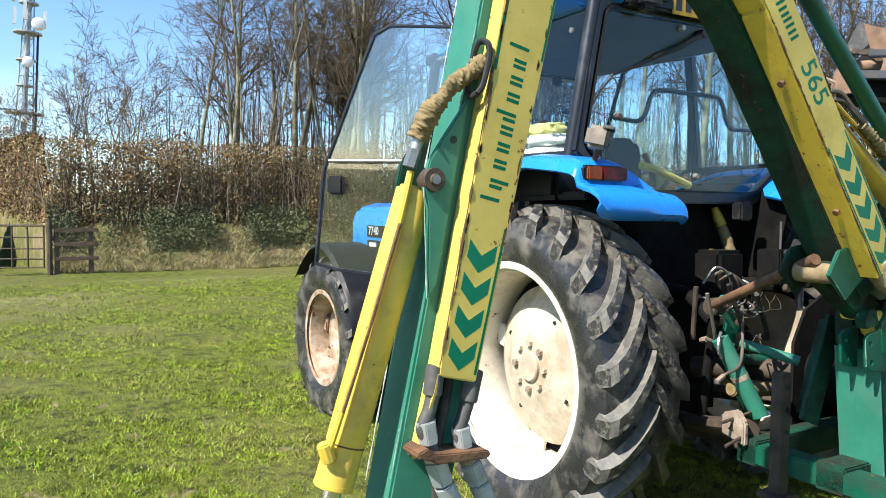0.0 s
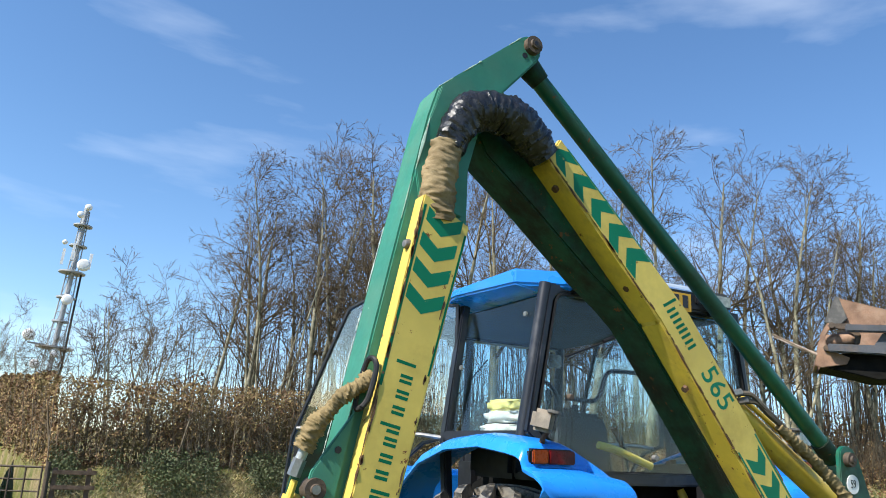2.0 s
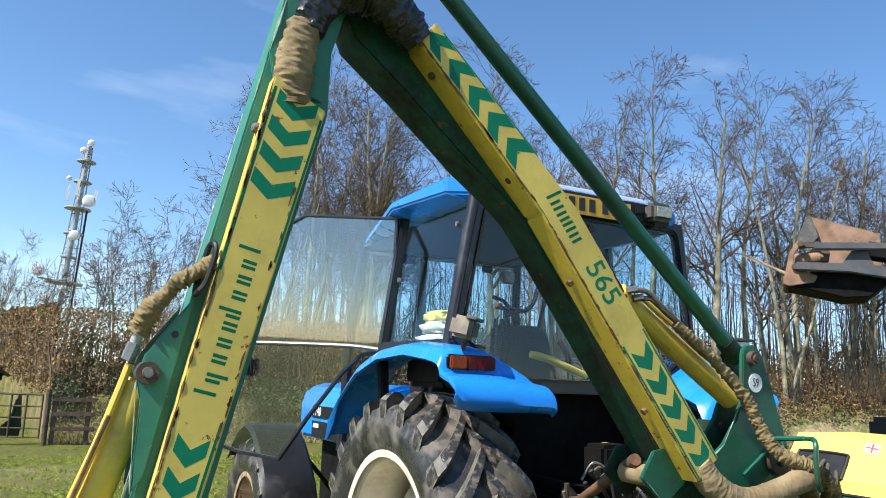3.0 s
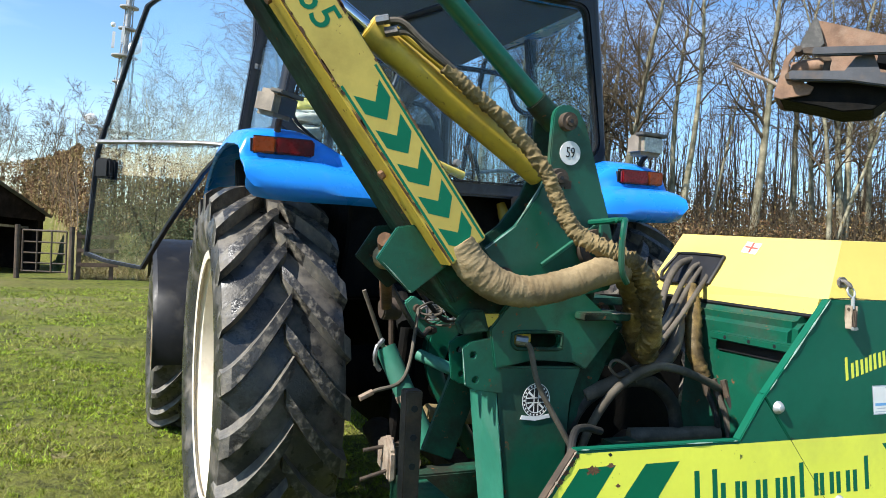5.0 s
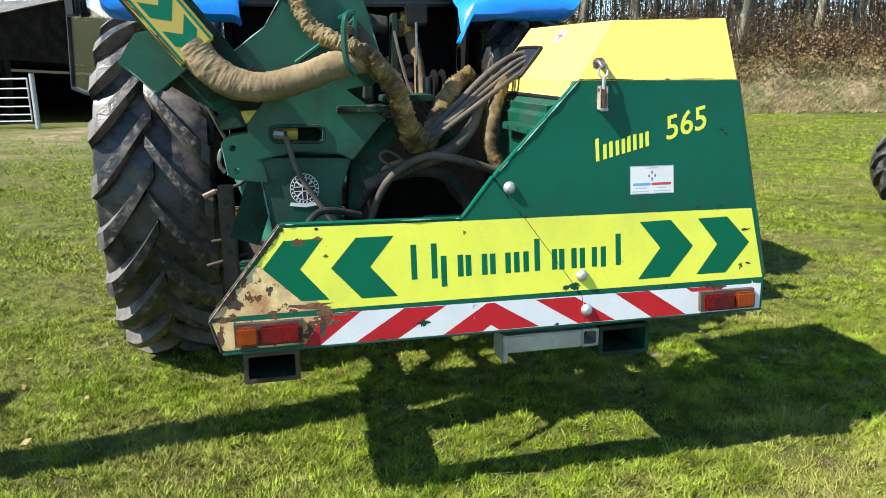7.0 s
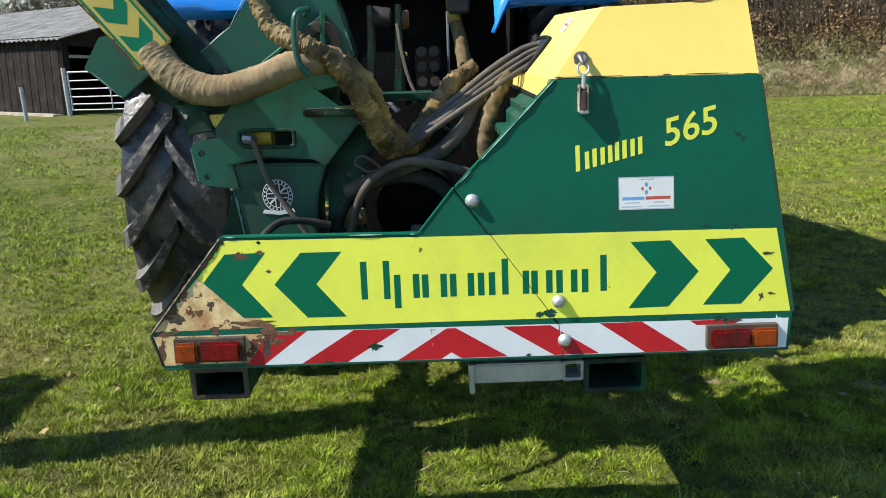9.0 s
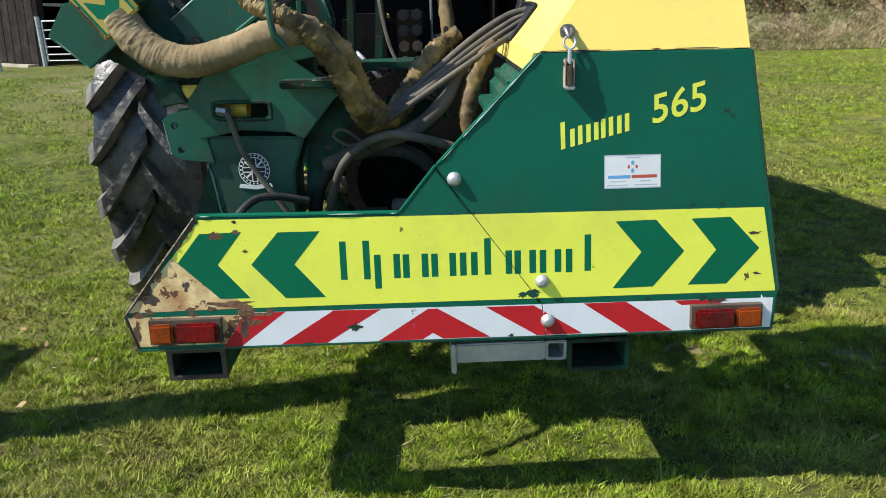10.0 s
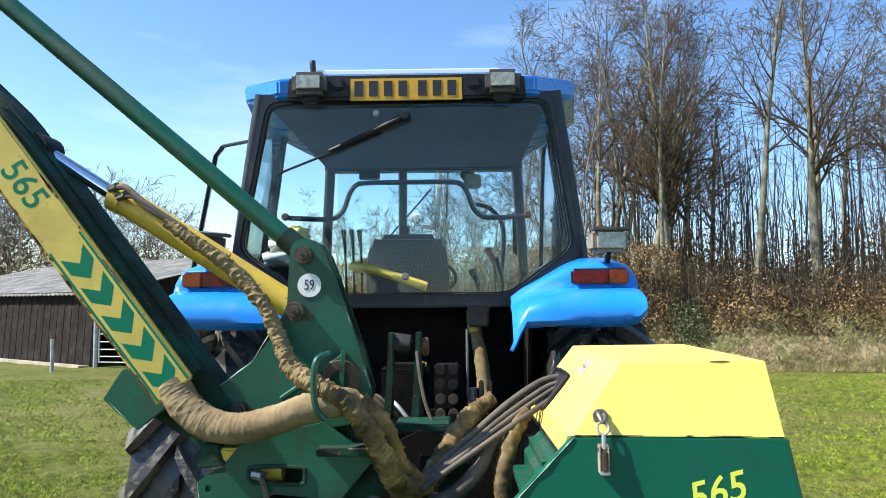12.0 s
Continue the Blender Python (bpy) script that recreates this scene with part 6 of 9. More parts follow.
split_decal([(-0.330, 0.543), (1.125, 0.541), (1.130, 0.622), (-0.250, 0.637)], M_WHITE, "warning_band", "white warning band", 0.0088)
on_panel([(0.214, 0.628), (0.239, 0.628), (0.377, 0.545), (0.252, 0.545), (0.225, 0.562), (0.198, 0.545), (0.080, 0.545)], M_RED, "warning_stripe", gl_, 0.0102, 0.0025, "red warning stripe")
stripe([(-0.258, 0.635), (-0.158, 0.636), (-0.280, 0.546), (-0.327, 0.546)])
stripe([(-0.033, 0.634), (0.092, 0.632), (-0.055, 0.546), (-0.178, 0.546)])
stripe([(0.366, 0.627), (0.493, 0.626), (0.623, 0.544), (0.501, 0.544)])
stripe([(0.625, 0.626), (0.738, 0.626), (0.864, 0.542), (0.746, 0.542)])
stripe([(0.865, 0.624), (1.006, 0.623), (0.986, 0.611), (0.885, 0.611)])


def chevron(pts, parent):
    on_panel(pts, M_DECAL_G, "chevron", parent, 0.0125, 0.0025, "green chevron")


chevron([(-0.425, 0.775), (-0.363, 0.849), (-0.255, 0.850), (-0.323, 0.767), (-0.246, 0.676), (-0.324, 0.677)], gl_)
chevron([(-0.237, 0.764), (-0.163, 0.846), (-0.055, 0.845), (-0.126, 0.761), (-0.050, 0.671), (-0.154, 0.672)], gl_)
chevron([(0.888, 0.757), (0.812, 0.842), (0.707, 0.841), (0.776, 0.758), (0.701, 0.664), (0.808, 0.665)], gr_)
chevron([(1.085, 0.757), (1.006, 0.842), (0.904, 0.841), (0.972, 0.757), (0.900, 0.666), (1.002, 0.665)], gr_)
# maker's word mark as plain shapes
MARK = [(0.62, 1.0, 0.0), (0.68, 0.66, -0.30), (0.58, 0.66, 0.0), (0.58, 0.66, 0.0), (0.45, 0.66, 0.0), (0.68, 1.05, 0.0), (0.58, 0.66, 0.0), (0.58, 0.66, 0.0), (0.68, 1.05, 0.0)]


def mark_at(cells, height, gap, stroke, slant, M, material, parent, name, label):
    part(name, moved(word_shapes(cells, height, gap, stroke, slant), M), material, parent, label)


def lean_matrix(x, z, out, roll=0.0):
    return Matrix.Translation((x, PY(z) - out, z)) @ pose(0, 0, 0, math.degrees(math.atan(-0.11)), 0, 0) @ pose(0, 0, 0, 0, -roll, 0)


# pairs of upright bars, one pair to a sign: left, right, foot, top of the first bar, top of the second
for x0, x1, zb, za, zc in ((-0.008, 0.069, 0.715, 0.816, 0.816), (0.080, 0.147, 0.688, 0.778, 0.778), (0.154, 0.220, 0.714, 0.776, 0.776), (0.228, 0.292, 0.714, 0.775, 0.775), (0.302, 0.348, 0.714, 0.775, 0.775), (0.366, 0.438, 0.714, 0.810, 0.776), (0.444, 0.500, 0.713, 0.775, 0.775), (0.510, 0.566, 0.713, 0.774, 0.774), (0.578, 0.644, 0.712, 0.774, 0.810)):
    for b0, zt in ((x0, za), (x1 - 0.017, zc)):
        foot = zb if b0 == x0 else 0.714
        split_decal([(b0, foot), (b0 + 0.017, foot), (b0 + 0.017, zt), (b0, zt)], M_DECAL_G, "word_mark", "dark green word mark in plain shapes", 0.0125)
EXC = [(0.55, 1.0, 0.0), (0.5, 0.7, 0.0), (0.45, 0.7, 0.0), (0.5, 0.7, 0.0), (0.16, 1.05, 0.0)]
mark_at(EXC, 0.066, 0.13, 0.0115, 0.22, lean_matrix(0.566, 1.029, 0.0066, 13.6), M_REFL, gr_, "word_mark", "yellow word mark in plain shapes")
part("model_number", moved(text_bm("565", 0.098, 0.0003, 0.22, 0.0012), lean_matrix(0.858, 1.131, 0.0066, 14)), M_REFL, gr_, "yellow figures 565")
stk = on_panel([(0.677, 0.926), (0.822, 0.925), (0.821, 1.010), (0.676, 1.011)], M_STICKER, "dealer_sticker", gr_, 0.0095, 0.002, "white dealer sticker with blue and red bars")
on_panel([(0.686, 0.951), (0.744, 0.951), (0.744, 0.959), (0.686, 0.959)], M_STICK_B, "sticker_bar", gr_, 0.0115, 0.0012)
on_panel([(0.747, 0.951), (0.812, 0.951), (0.812, 0.959), (0.747, 0.959)], M_STICK_R, "sticker_bar", gr_, 0.0115, 0.0012)
for x0, x1, z0, z1, m_ in ((0.745, 0.753, 0.986, 0.994, M_STICK_B), (0.745, 0.753, 0.966, 0.974, M_STICK_B), (0.736, 0.742, 0.977, 0.983, M_STICK_R), (0.756, 0.762, 0.977, 0.983, M_STICK_R)):
    on_panel([(x0, z0), ((x0 + x1) / 2, z0 - 0.002), (x1, z0), (x1, z1), ((x0 + x1) / 2, z1 + 0.002), (x0, z1)], m_, "sticker_bar", gr_, 0.0115, 0.0012)
for x0, x1, z in ((0.692, 0.732, 0.942), (0.768, 0.796, 0.942), (0.684, 0.738, 0.932), (0.754, 0.812, 0.932), (0.730, 0.768, 1.002)):
    on_panel([(x0, z), (x1, z), (x1, z + 0.003), (x0, z + 0.003)], M_STICK_G, "sticker_bar", gr_, 0.0115, 0.0012)
for q in ([(0.677, 0.926), (0.822, 0.925), (0.822, 0.928), (0.677, 0.929)], [(0.676, 1.008), (0.821, 1.007), (0.821, 1.010), (0.676, 1.011)], [(0.677, 0.929), (0.679, 0.929), (0.678, 1.008), (0.676, 1.008)], [(0.820, 0.928), (0.822, 0.928), (0.821, 1.007), (0.819, 1.007)]):
    on_panel(q, M_STICK_G, "sticker_edge", gr_, 0.0115, 0.0012)
for x, z in ((0.294, 0.965), (0.516, 0.690), (0.530, 0.583)):
    part("dome_bolt", moved(lathe([(0, -0.018), (0.010, -0.015), (0.017, -0.006), (0.019, 0.0)], 16), Matrix.Translation((x, PY(z) - 0.006, z)) @ pose(0, 0, 0, 0, 0, 90)), M_GALV, gr_, "grey dome-headed bolt")
# tail lamps on the guard
for x0, x1, amber in ((-0.512, -0.326, -1), (0.908, 1.096, 1)):
    z0, z1 = (0.566, 0.630) if amber < 0 else (0.550, 0.612)
    lamp = on_panel([(x0, z0), (x1, z0), (x1, z1), (x0, z1)], M_RUSTDARK, "tail_lamp", gl_ if amber < 0 else gr_, 0.022, 0.02, "cracked red and amber tail lamp")
    xs = x0 + (x1 - x0) * (0.36 if amber < 0 else 0.60)
    a, b = ((x0 + 0.006, xs - 0.002), (xs + 0.002, x1 - 0.006))
    for (p, q), mt in zip((a, b), (M_LAMP_O, M_LAMP_R) if amber < 0 else (M_LAMP_R, M_LAMP_O)):
        part("lens", prism([(p, z0 + 0.006), (q, z0 + 0.006), (q, z1 - 0.006), (p, z1 - 0.006)], -0.040, -0.0225, "y", 0.006, put=lean), mt, gl_ if amber < 0 else gr_, "lamp lens")
# chipped film on the left chevron
for cx, cz, r in ((-0.322, 0.842, 0.020), (-0.27, 0.850, 0.012), (-0.25, 0.800, 0.008), (-0.26, 0.648, 0.018), (-0.2, 0.640, 0.014), (0.02, 0.585, 0.020), (0.465, 0.655, 0.016), (-0.24, 0.61, 0.02), (0.49, 0.66, 0.02), (0.94, 0.628, 0.016)):
    rng_ = random.Random(int(cx * 1000))
    pts = [(cx + r * rng_.uniform(0.4, 1.3) * math.cos(a), cz + 0.6 * r * rng_.uniform(0.4, 1.2) * math.sin(a)) for a in [k * 0.2856 for k in range(22)]]
    on_panel(pts, M_RUSTY if cx < 0 else M_GREEN_D, "paint_chip", gl_ if cx < 0.45 else gr_, 0.0138, 0.0012)

# square tubes and the galvanised bracket below the guard
for x0, x1, z0, z1 in ((-0.495, -0.34, 0.435, 0.525), (0.592, 0.76, 0.412, 0.508)):
    part("box_leg", prism([(x0, z0), (x1, z0), (x1, z1), (x0, z1)], 0.03, 0.42, "y", 0.004, holes=[[(x0 + 0.010, z0 + 0.010), (x1 - 0.010, z0 + 0.010), (x1 - 0.010, z1 - 0.010), (x0 + 0.010, z1 - 0.010)]]), M_GREEN_D, cutter, "square steel socket, open end")
    part("socket_rim", prism([(x0 - 0.002, z0 - 0.002), (x1 + 0.002, z0 - 0.002), (x1 + 0.002, z1 + 0.002), (x0 - 0.002, z1 + 0.002)], 0.024, 0.032, "y", 0.002, holes=[[(x0 + 0.012, z0 + 0.012), (x1 - 0.012, z0 + 0.012), (x1 - 0.012, z1 - 0.012), (x0 + 0.012, z1 - 0.012)]]), M_RUSTDARK if x0 < 0 else M_GREEN_D, cutter, "worn rim of the square socket")
part("hitch_bracket", box((0.285, 0.02, 0.452), (0.53, 0.09, 0.508), 0.004), M_GALV, cutter, "galvanised bracket under the guard")
part("bracket_plate", box((0.272, 0.01, 0.425), (0.286, 0.12, 0.512), 0.003), M_GALV, cutter)
part("bracket_socket", prism([(0.53, 0.45), (0.588, 0.45), (0.588, 0.508), (0.53, 0.508)], 0.02, 0.10, "y", 0.003, holes=[[(0.538, 0.458), (0.58, 0.458), (0.58, 0.50), (0.538, 0.50)]]), M_GALV, cutter)

# ---- oil tank with yellow lid ----
part("oil_tank", prism([(0.41, 0.60), (0.425, 1.18), (0.455, 1.206), (1.02, 1.238), (1.09, 0.56)], 0.11, 0.58, "y", 0.02), M_GREEN, cutter, "green steel oil tank")
bm = bmesh.new()
lo = [bm.verts.new(p) for p in ((0.515, 0.070, 1.268), (1.040, 0.074, 1.262), (1.045, 0.88, 1.27), (0.488, 0.84, 1.270), (0.502, 0.10, 1.263))]
hi = [bm.verts.new(p) for p in ((0.655, 0.150, 1.442), (1.018, 0.125, 1.447), (1.02, 0.84, 1.455), (0.635, 0.85, 1.452))]
bm.faces.new(lo[::-1])
bm.faces.new(hi)
bm.faces.new((lo[0], lo[1], hi[1], hi[0]))
bm.faces.new((lo[1], lo[2], hi[2], hi[1]))
bm.faces.new((lo[2], lo[3], hi[3], hi[2]))
bm.faces.new((lo[3], lo[4], hi[0], hi[3]))
bm.faces.new((lo[4], lo[0], hi[0]))
bevel(bm, 0.006)
lid = part("lid", bm, M_YEL_LID, cutter, "yellow folded-steel lid over the tank")
bm = bmesh.new()
lip_ = [[bm.verts.new(p) for p in row] for row in (((0.502, 0.092, 1.266), (0.488, 0.84, 1.273), (0.479, 0.84, 1.222), (0.486, 0.092, 1.215)), ((0.514, 0.092, 1.266), (0.500, 0.84, 1.273), (0.490, 0.84, 1.222), (0.498, 0.092, 1.215)))]
bm.faces.new(lip_[0])
bm.faces.new(lip_[1][::-1])
for k in range(4):
    bm.faces.new((lip_[0][k], lip_[0][(k + 1) % 4], lip_[1][(k + 1) % 4], lip_[1][k]))
part("lid_lip", bm, M_YEL_LID, lid, "folded lower lip of the lid")
# hose slot, cross mark and latch
FA, FB, FC, FD = Vector((0.502, 0.10, 1.263)), Vector((0.488, 0.84, 1.270)), Vector((0.655, 0.150, 1.442)), Vector((0.635, 0.85, 1.452))
FN = (FB - FA).cross(FC - FA).normalized()
if FN.x > 0:
    FN = -FN


def on_lid(u, v, out):
    return FA.lerp(FB, u).lerp(FC.lerp(FD, u), v) + FN * out


def lid_plate(uv, out, thick, material, name, label=""):
    bm = bmesh.new()
    a = [bm.verts.new(on_lid(u, v, out)) for u, v in uv]
    b = [bm.verts.new(on_lid(u, v, out - thick)) for u, v in uv]
    bm.faces.new(a)
    bm.faces.new(b[::-1])
    for i in range(len(a)):
        j = (i + 1) % len(a)
        bm.faces.new((a[i], a[j], b[j], b[i]))
    return part(name, bm, material, lid, label)


SLOT = [(0.60, 0.02), (0.60, 0.48), (0.63, 0.57), (0.90, 0.57), (0.93, 0.49), (0.93, 0.02)]
lid_plate(SLOT, 0.004, 0.006, M_INK, "hose_opening", "dark opening for the hoses")
part("opening_edge", tube([on_lid(u, v, 0.005) for u, v in SLOT + SLOT[:1]], 0.007, 6, per=3), M_BLACK, lid, "black rubber edging")
lid_plate([(0.425, 0.66), (0.520, 0.69), (0.515, 0.90), (0.420, 0.87)], 0.0016, 0.0008, M_STICKER, "cross_sticker", "white square sticker with a red cross")
for uv in ([(0.430, 0.755), (0.512, 0.785), (0.511, 0.815), (0.429, 0.785)], [(0.465, 0.685), (0.477, 0.690), (0.474, 0.885), (0.462, 0.880)]):
    lid_plate(uv, 0.0026, 0.0015, M_STICK_R, "cross_bar", "small faded red cross mark")
lt = part("latch", box((0.571, 0.056, 1.188), (0.597, 0.061, 1.252), 0.002), M_RUSTPALE, cutter, "steel over-centre latch")
for x in (0.572, 0.593):
    part("latch_cheek", box((x, 0.036, 1.182), (x + 0.0035, 0.058, 1.250), 0.001), M_RUSTPALE, lt)
part("latch_lever", prism([(0.577, 1.186), (0.592, 1.186), (0.590, 1.238), (0.579, 1.238)], 0.030, 0.040, "y", 0.003), M_RUSTDARK, lt)
part("latch_foot", box((0.572, 0.030, 1.178), (0.598, 0.040, 1.188), 0.003), M_GALV, lt)
part("latch_pin", rod((0.569, 0.046, 1.240), (0.600, 0.046, 1.240), 0.0045, 8), M_RUSTDARK, lt)
part("latch_spring", rod((0.5845, 0.044, 1.240), (0.5855, 0.046, 1.276), 0.0055, 10), M_GALV, lt)
part("latch_ring", tube([(0.585, 0.046, 1.272), (0.573, 0.050, 1.282), (0.572, 0.055, 1.296), (0.585, 0.060, 1.304), (0.598, 0.055, 1.296), (0.597, 0.050, 1.282), (0.585, 0.046, 1.272)], 0.0032, 8), M_GALV, lt)
part("latch_hook", tube([(0.578, 0.085, 1.322), (0.579, 0.068, 1.318), (0.585, 0.056, 1.304), (0.592, 0.066, 1.312), (0.593, 0.085, 1.320)], 0.006, 8), M_STEEL, lt)
part("hook_plate", prism([(0.568, 1.302), (0.602, 1.302), (0.604, 1.322), (0.594, 1.332), (0.576, 1.332), (0.566, 1.322)], 0.080, 0.090, "y", 0.002), M_STEEL, lt)
part("lid_seal", tube([(0.490, 0.10, 1.212), (0.486, 0.5, 1.215), (0.482, 0.83, 1.218)], 0.008, 6), M_BLACK, lid, "black rubber seal under the lid")
part("step_slot", box((0.416, 0.09, 1.070), (0.4235, 0.40, 1.100)), M_INK, cutter)
for y in (0.14, 0.24, 0.34):
    part("step_hole", rod((0.384, y, 1.118), (0.3865, y, 1.118), 0.006, 8), M_INK, cutter)
part("tank_step", box((0.385, 0.08, 1.105), (0.432, 0.41, 1.130), 0.004), M_GREEN, cutter)

# ---- frame of the machine ----
part("column", prism([(-0.427, 1.040), (-0.13, 1.030), (-0.165, 0.93), (-0.185, 0.50), (-0.355, 0.50)], 0.372, 0.54, "y", 0.006), M_GREEN, cutter, "green welded box column")
# thin plate added on the column's left, sunlight put into its lighter green
part("column_sunlit_face", prism([(-0.4285, 1.036), (-0.4255, 1.036), (-0.3535, 0.505), (-0.3565, 0.505)], 0.368, 0.545, "y"), M_GREEN_LIT, cutter, "lighter green plate for the sunlit side of the column")
part("column_gusset", prism([(-0.127, 1.028), (-0.02, 1.15), (0.05, 1.15), (-0.03, 0.98), (-0.15, 0.80)], 0.42, 0.53, "y", 0.006), M_GREEN_D, cutter)
slot = [(-0.362 + 0.0, 1.094), (-0.235, 1.090), (-0.222, 1.100), (-0.222, 1.122), (-0.235, 1.134), (-0.360, 1.136), (-0.374, 1.124), (-0.374, 1.104)]
col = part("collar", prism([(-0.451, 1.146), (-0.389, 1.222), (-0.16, 1.262), (-0.019, 1.154), (-0.127, 1.024), (-0.17, 1.046), (-0.30, 1.058), (-0.430, 1.034)], 0.356, 0.382, "y", 0.004, holes=[slot]), M_GREEN, cutter, "green collar plate with a slotted opening")
# rear plate in the darker green, shade put into its colour
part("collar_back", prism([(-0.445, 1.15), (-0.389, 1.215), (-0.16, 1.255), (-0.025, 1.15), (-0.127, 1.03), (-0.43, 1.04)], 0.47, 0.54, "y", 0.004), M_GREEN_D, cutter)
part("slot_rim", tube([(x, 0.354, z) for x, z in scaled(slot, 1.06, 1.12) + scaled(slot, 1.06, 1.12)[:1]], 0.006, 6, per=2), M_GREEN_D, col)
part("slew_cylinder", rod((-0.40, 0.43, 1.115), (-0.295, 0.43, 1.112), 0.032, 14), M_YEL_CYL, cutter, "yellow slewing cylinder inside the column")
part("slew_hose", tube([(-0.345, 0.345, 1.112), (-0.33, 0.335, 1.09), (-0.30, 0.335, 0.99), (-0.22, 0.33, 0.86), (-0.17, 0.33, 0.79), (-0.12, 0.33, 0.775)], 0.0085, 8), M_HOSE_D, cutter)
part("hose_end", rod((-0.365, 0.36, 1.115), (-0.335, 0.345, 1.112), 0.015, 8), M_STEEL, cutter)
part("ledge", box((-0.175, 0.30, 1.175), (-0.015, 0.44, 1.198), 0.004), M_GREEN_D, cutter)
for y in (0.362, 0.455):
    holes = [[(x + 0.010 * math.cos(a), z + 0.010 * math.sin(a)) for a in [k * 0.785 for k in range(8)]] for x, z in ((-0.497, 1.075), (-0.487, 1.005))]
    part("lug_plate", prism([(-0.530, 1.095), (-0.505, 1.112), (-0.425, 1.125), (-0.395, 0.962), (-0.49, 0.976), (-0.517, 0.99)], y, y + 0.012, "y", 0.002, holes=holes), M_GREEN, cutter, "green lug plate with two pin holes")
def ring_pts(r, n=32):
    return [(-0.285 + r * math.cos(k * 2 * math.pi / n), 0.938 + 1.08 * r * math.sin(k * 2 * math.pi / n)) for k in range(n)]


badge = part("round_badge", prism(ring_pts(0.046), 0.3692, 0.3712), M_INK, cutter, "round black and white flag badge")
for r in (0.046, 0.035):
    part("badge_ring", prism(ring_pts(r), 0.3686, 0.3692, holes=[ring_pts(r - 0.0022)]), M_STICKER, badge)
for k in range(22):
    a_ = 2 * math.pi * k / 22
    c_ = Vector((-0.285 + 0.0395 * math.cos(a_), 0.938 + 0.0427 * math.sin(a_)))
    part("badge_bar", prism([(c_.x - 0.0022, c_.y - 0.0026), (c_.x + 0.0022, c_.y - 0.0026), (c_.x + 0.0022, c_.y + 0.0026), (c_.x - 0.0022, c_.y + 0.0026)], 0.3686, 0.3692), M_STICKER, badge)
for x0, z0, x1, z1, w in ((-0.034, 0.007, 0.034, 0.007, 0.003), (-0.034, -0.007, 0.034, -0.007, 0.003), (-0.007, -0.036, -0.007, 0.036, 0.003), (0.007, -0.036, 0.007, 0.036, 0.003), (-0.025, -0.024, -0.009, -0.010, 0.006), (0.025, 0.024, 0.009, 0.010, 0.006), (-0.025, 0.024, -0.009, 0.010, 0.006), (0.025, -0.024, 0.009, -0.010, 0.006)):
    d = Vector((x1 - x0, z1 - z0)).normalized()
    n_ = Vector((-d.y, d.x)) * w / 2
    c_ = Vector((-0.285, 0.938))
    q = [c_ + Vector((x0, z0)) - n_, c_ + Vector((x1, z1)) - n_, c_ + Vector((x1, z1)) + n_, c_ + Vector((x0, z0)) + n_]
    part("badge_bar", prism([tuple(v) for v in q], 0.3680, 0.3685), M_STICKER, badge)
part("badge_ribbon", prism([(-0.335, 0.885), (-0.285, 0.878), (-0.235, 0.885), (-0.240, 0.896), (-0.285, 0.889), (-0.33, 0.896)], 0.3688, 0.3705), M_STICKER, badge)
# base frame
part("side_rail", box((-0.53, 0.10, 0.50), (-0.43, 0.90, 0.585), 0.006), M_GREEN, cutter, "green box-section base rail")
part("side_rail", box((0.48, 0.10, 0.50), (0.58, 0.90, 0.585), 0.006), M_GREEN_D, cutter)
part("cross_beam", box((-0.53, 0.42, 0.49), (1.05, 0.54, 0.60), 0.006), M_GREEN_D, cutter)
part("cross_beam", box((-0.53, 0.80, 0.49), (0.58, 0.90, 0.60), 0.006), M_GREEN_D, cutter)
bar = Matrix.Translation((-0.418, 0.60, 0.93)) @ pose(0, 0, 0, 0, 20.4, 0)
part("frame_strut", moved(box((-0.052, -0.010, -0.215), (0.052, 0.012, 0.215), 0.003), bar), M_GREEN_D, cutter, "dark green flat frame strut")
part("strut_rib", moved(box((-0.010, 0.012, -0.19), (0.010, 0.060, 0.20), 0.003), bar), M_GREEN_D, cutter)
# linkage in the lighter green, sunlight put into its colour
lt = part("link_tube", rod((-0.532, 1.0, 1.000), (-0.400, 0.89, 0.672), 0.037, 16), M_GREEN_LIT, cutter, "scuffed bright green linkage tube")
part("tube_collar", rod((-0.470, 0.948, 0.845), (-0.462, 0.942, 0.825), 0.0385, 16), M_RUSTPALE, lt)
part("link_stay", rod((-0.405, 1.0, 0.970), (-0.270, 0.80, 0.912), 0.022, 12), M_GREEN_LIT, cutter)
part("link_knuckle", prism([(-0.43, 1.15), (-0.40, 1.175), (-0.355, 1.150), (-0.335, 1.08), (-0.305, 1.045), (-0.33, 1.005), (-0.365, 1.05), (-0.40, 1.09)], 1.09, 1.115, "y", 0.005), M_GREEN_LIT, cutter, "green cast link knuckle")
part("knuckle_pin", rod((-0.385, 1.07, 1.128), (-0.385, 1.14, 1.128), 0.016, 10), M_RUSTDARK, cutter)
part("pale_pipe", rod((-0.33, 1.1, 0.735), (-0.02, 1.1, 0.700), 0.034, 14, w=0.006), M_CANVAS_D, cutter, "oily tan pipe behind the frame")
part("tube_chain", tube([(-0.545, 0.985, 1.030), (-0.575, 0.97, 1.00), (-0.580, 0.965, 0.955), (-0.560, 0.965, 0.925)], 0.008, 6, per=8, wrinkle=0.3), M_STEEL, cutter)
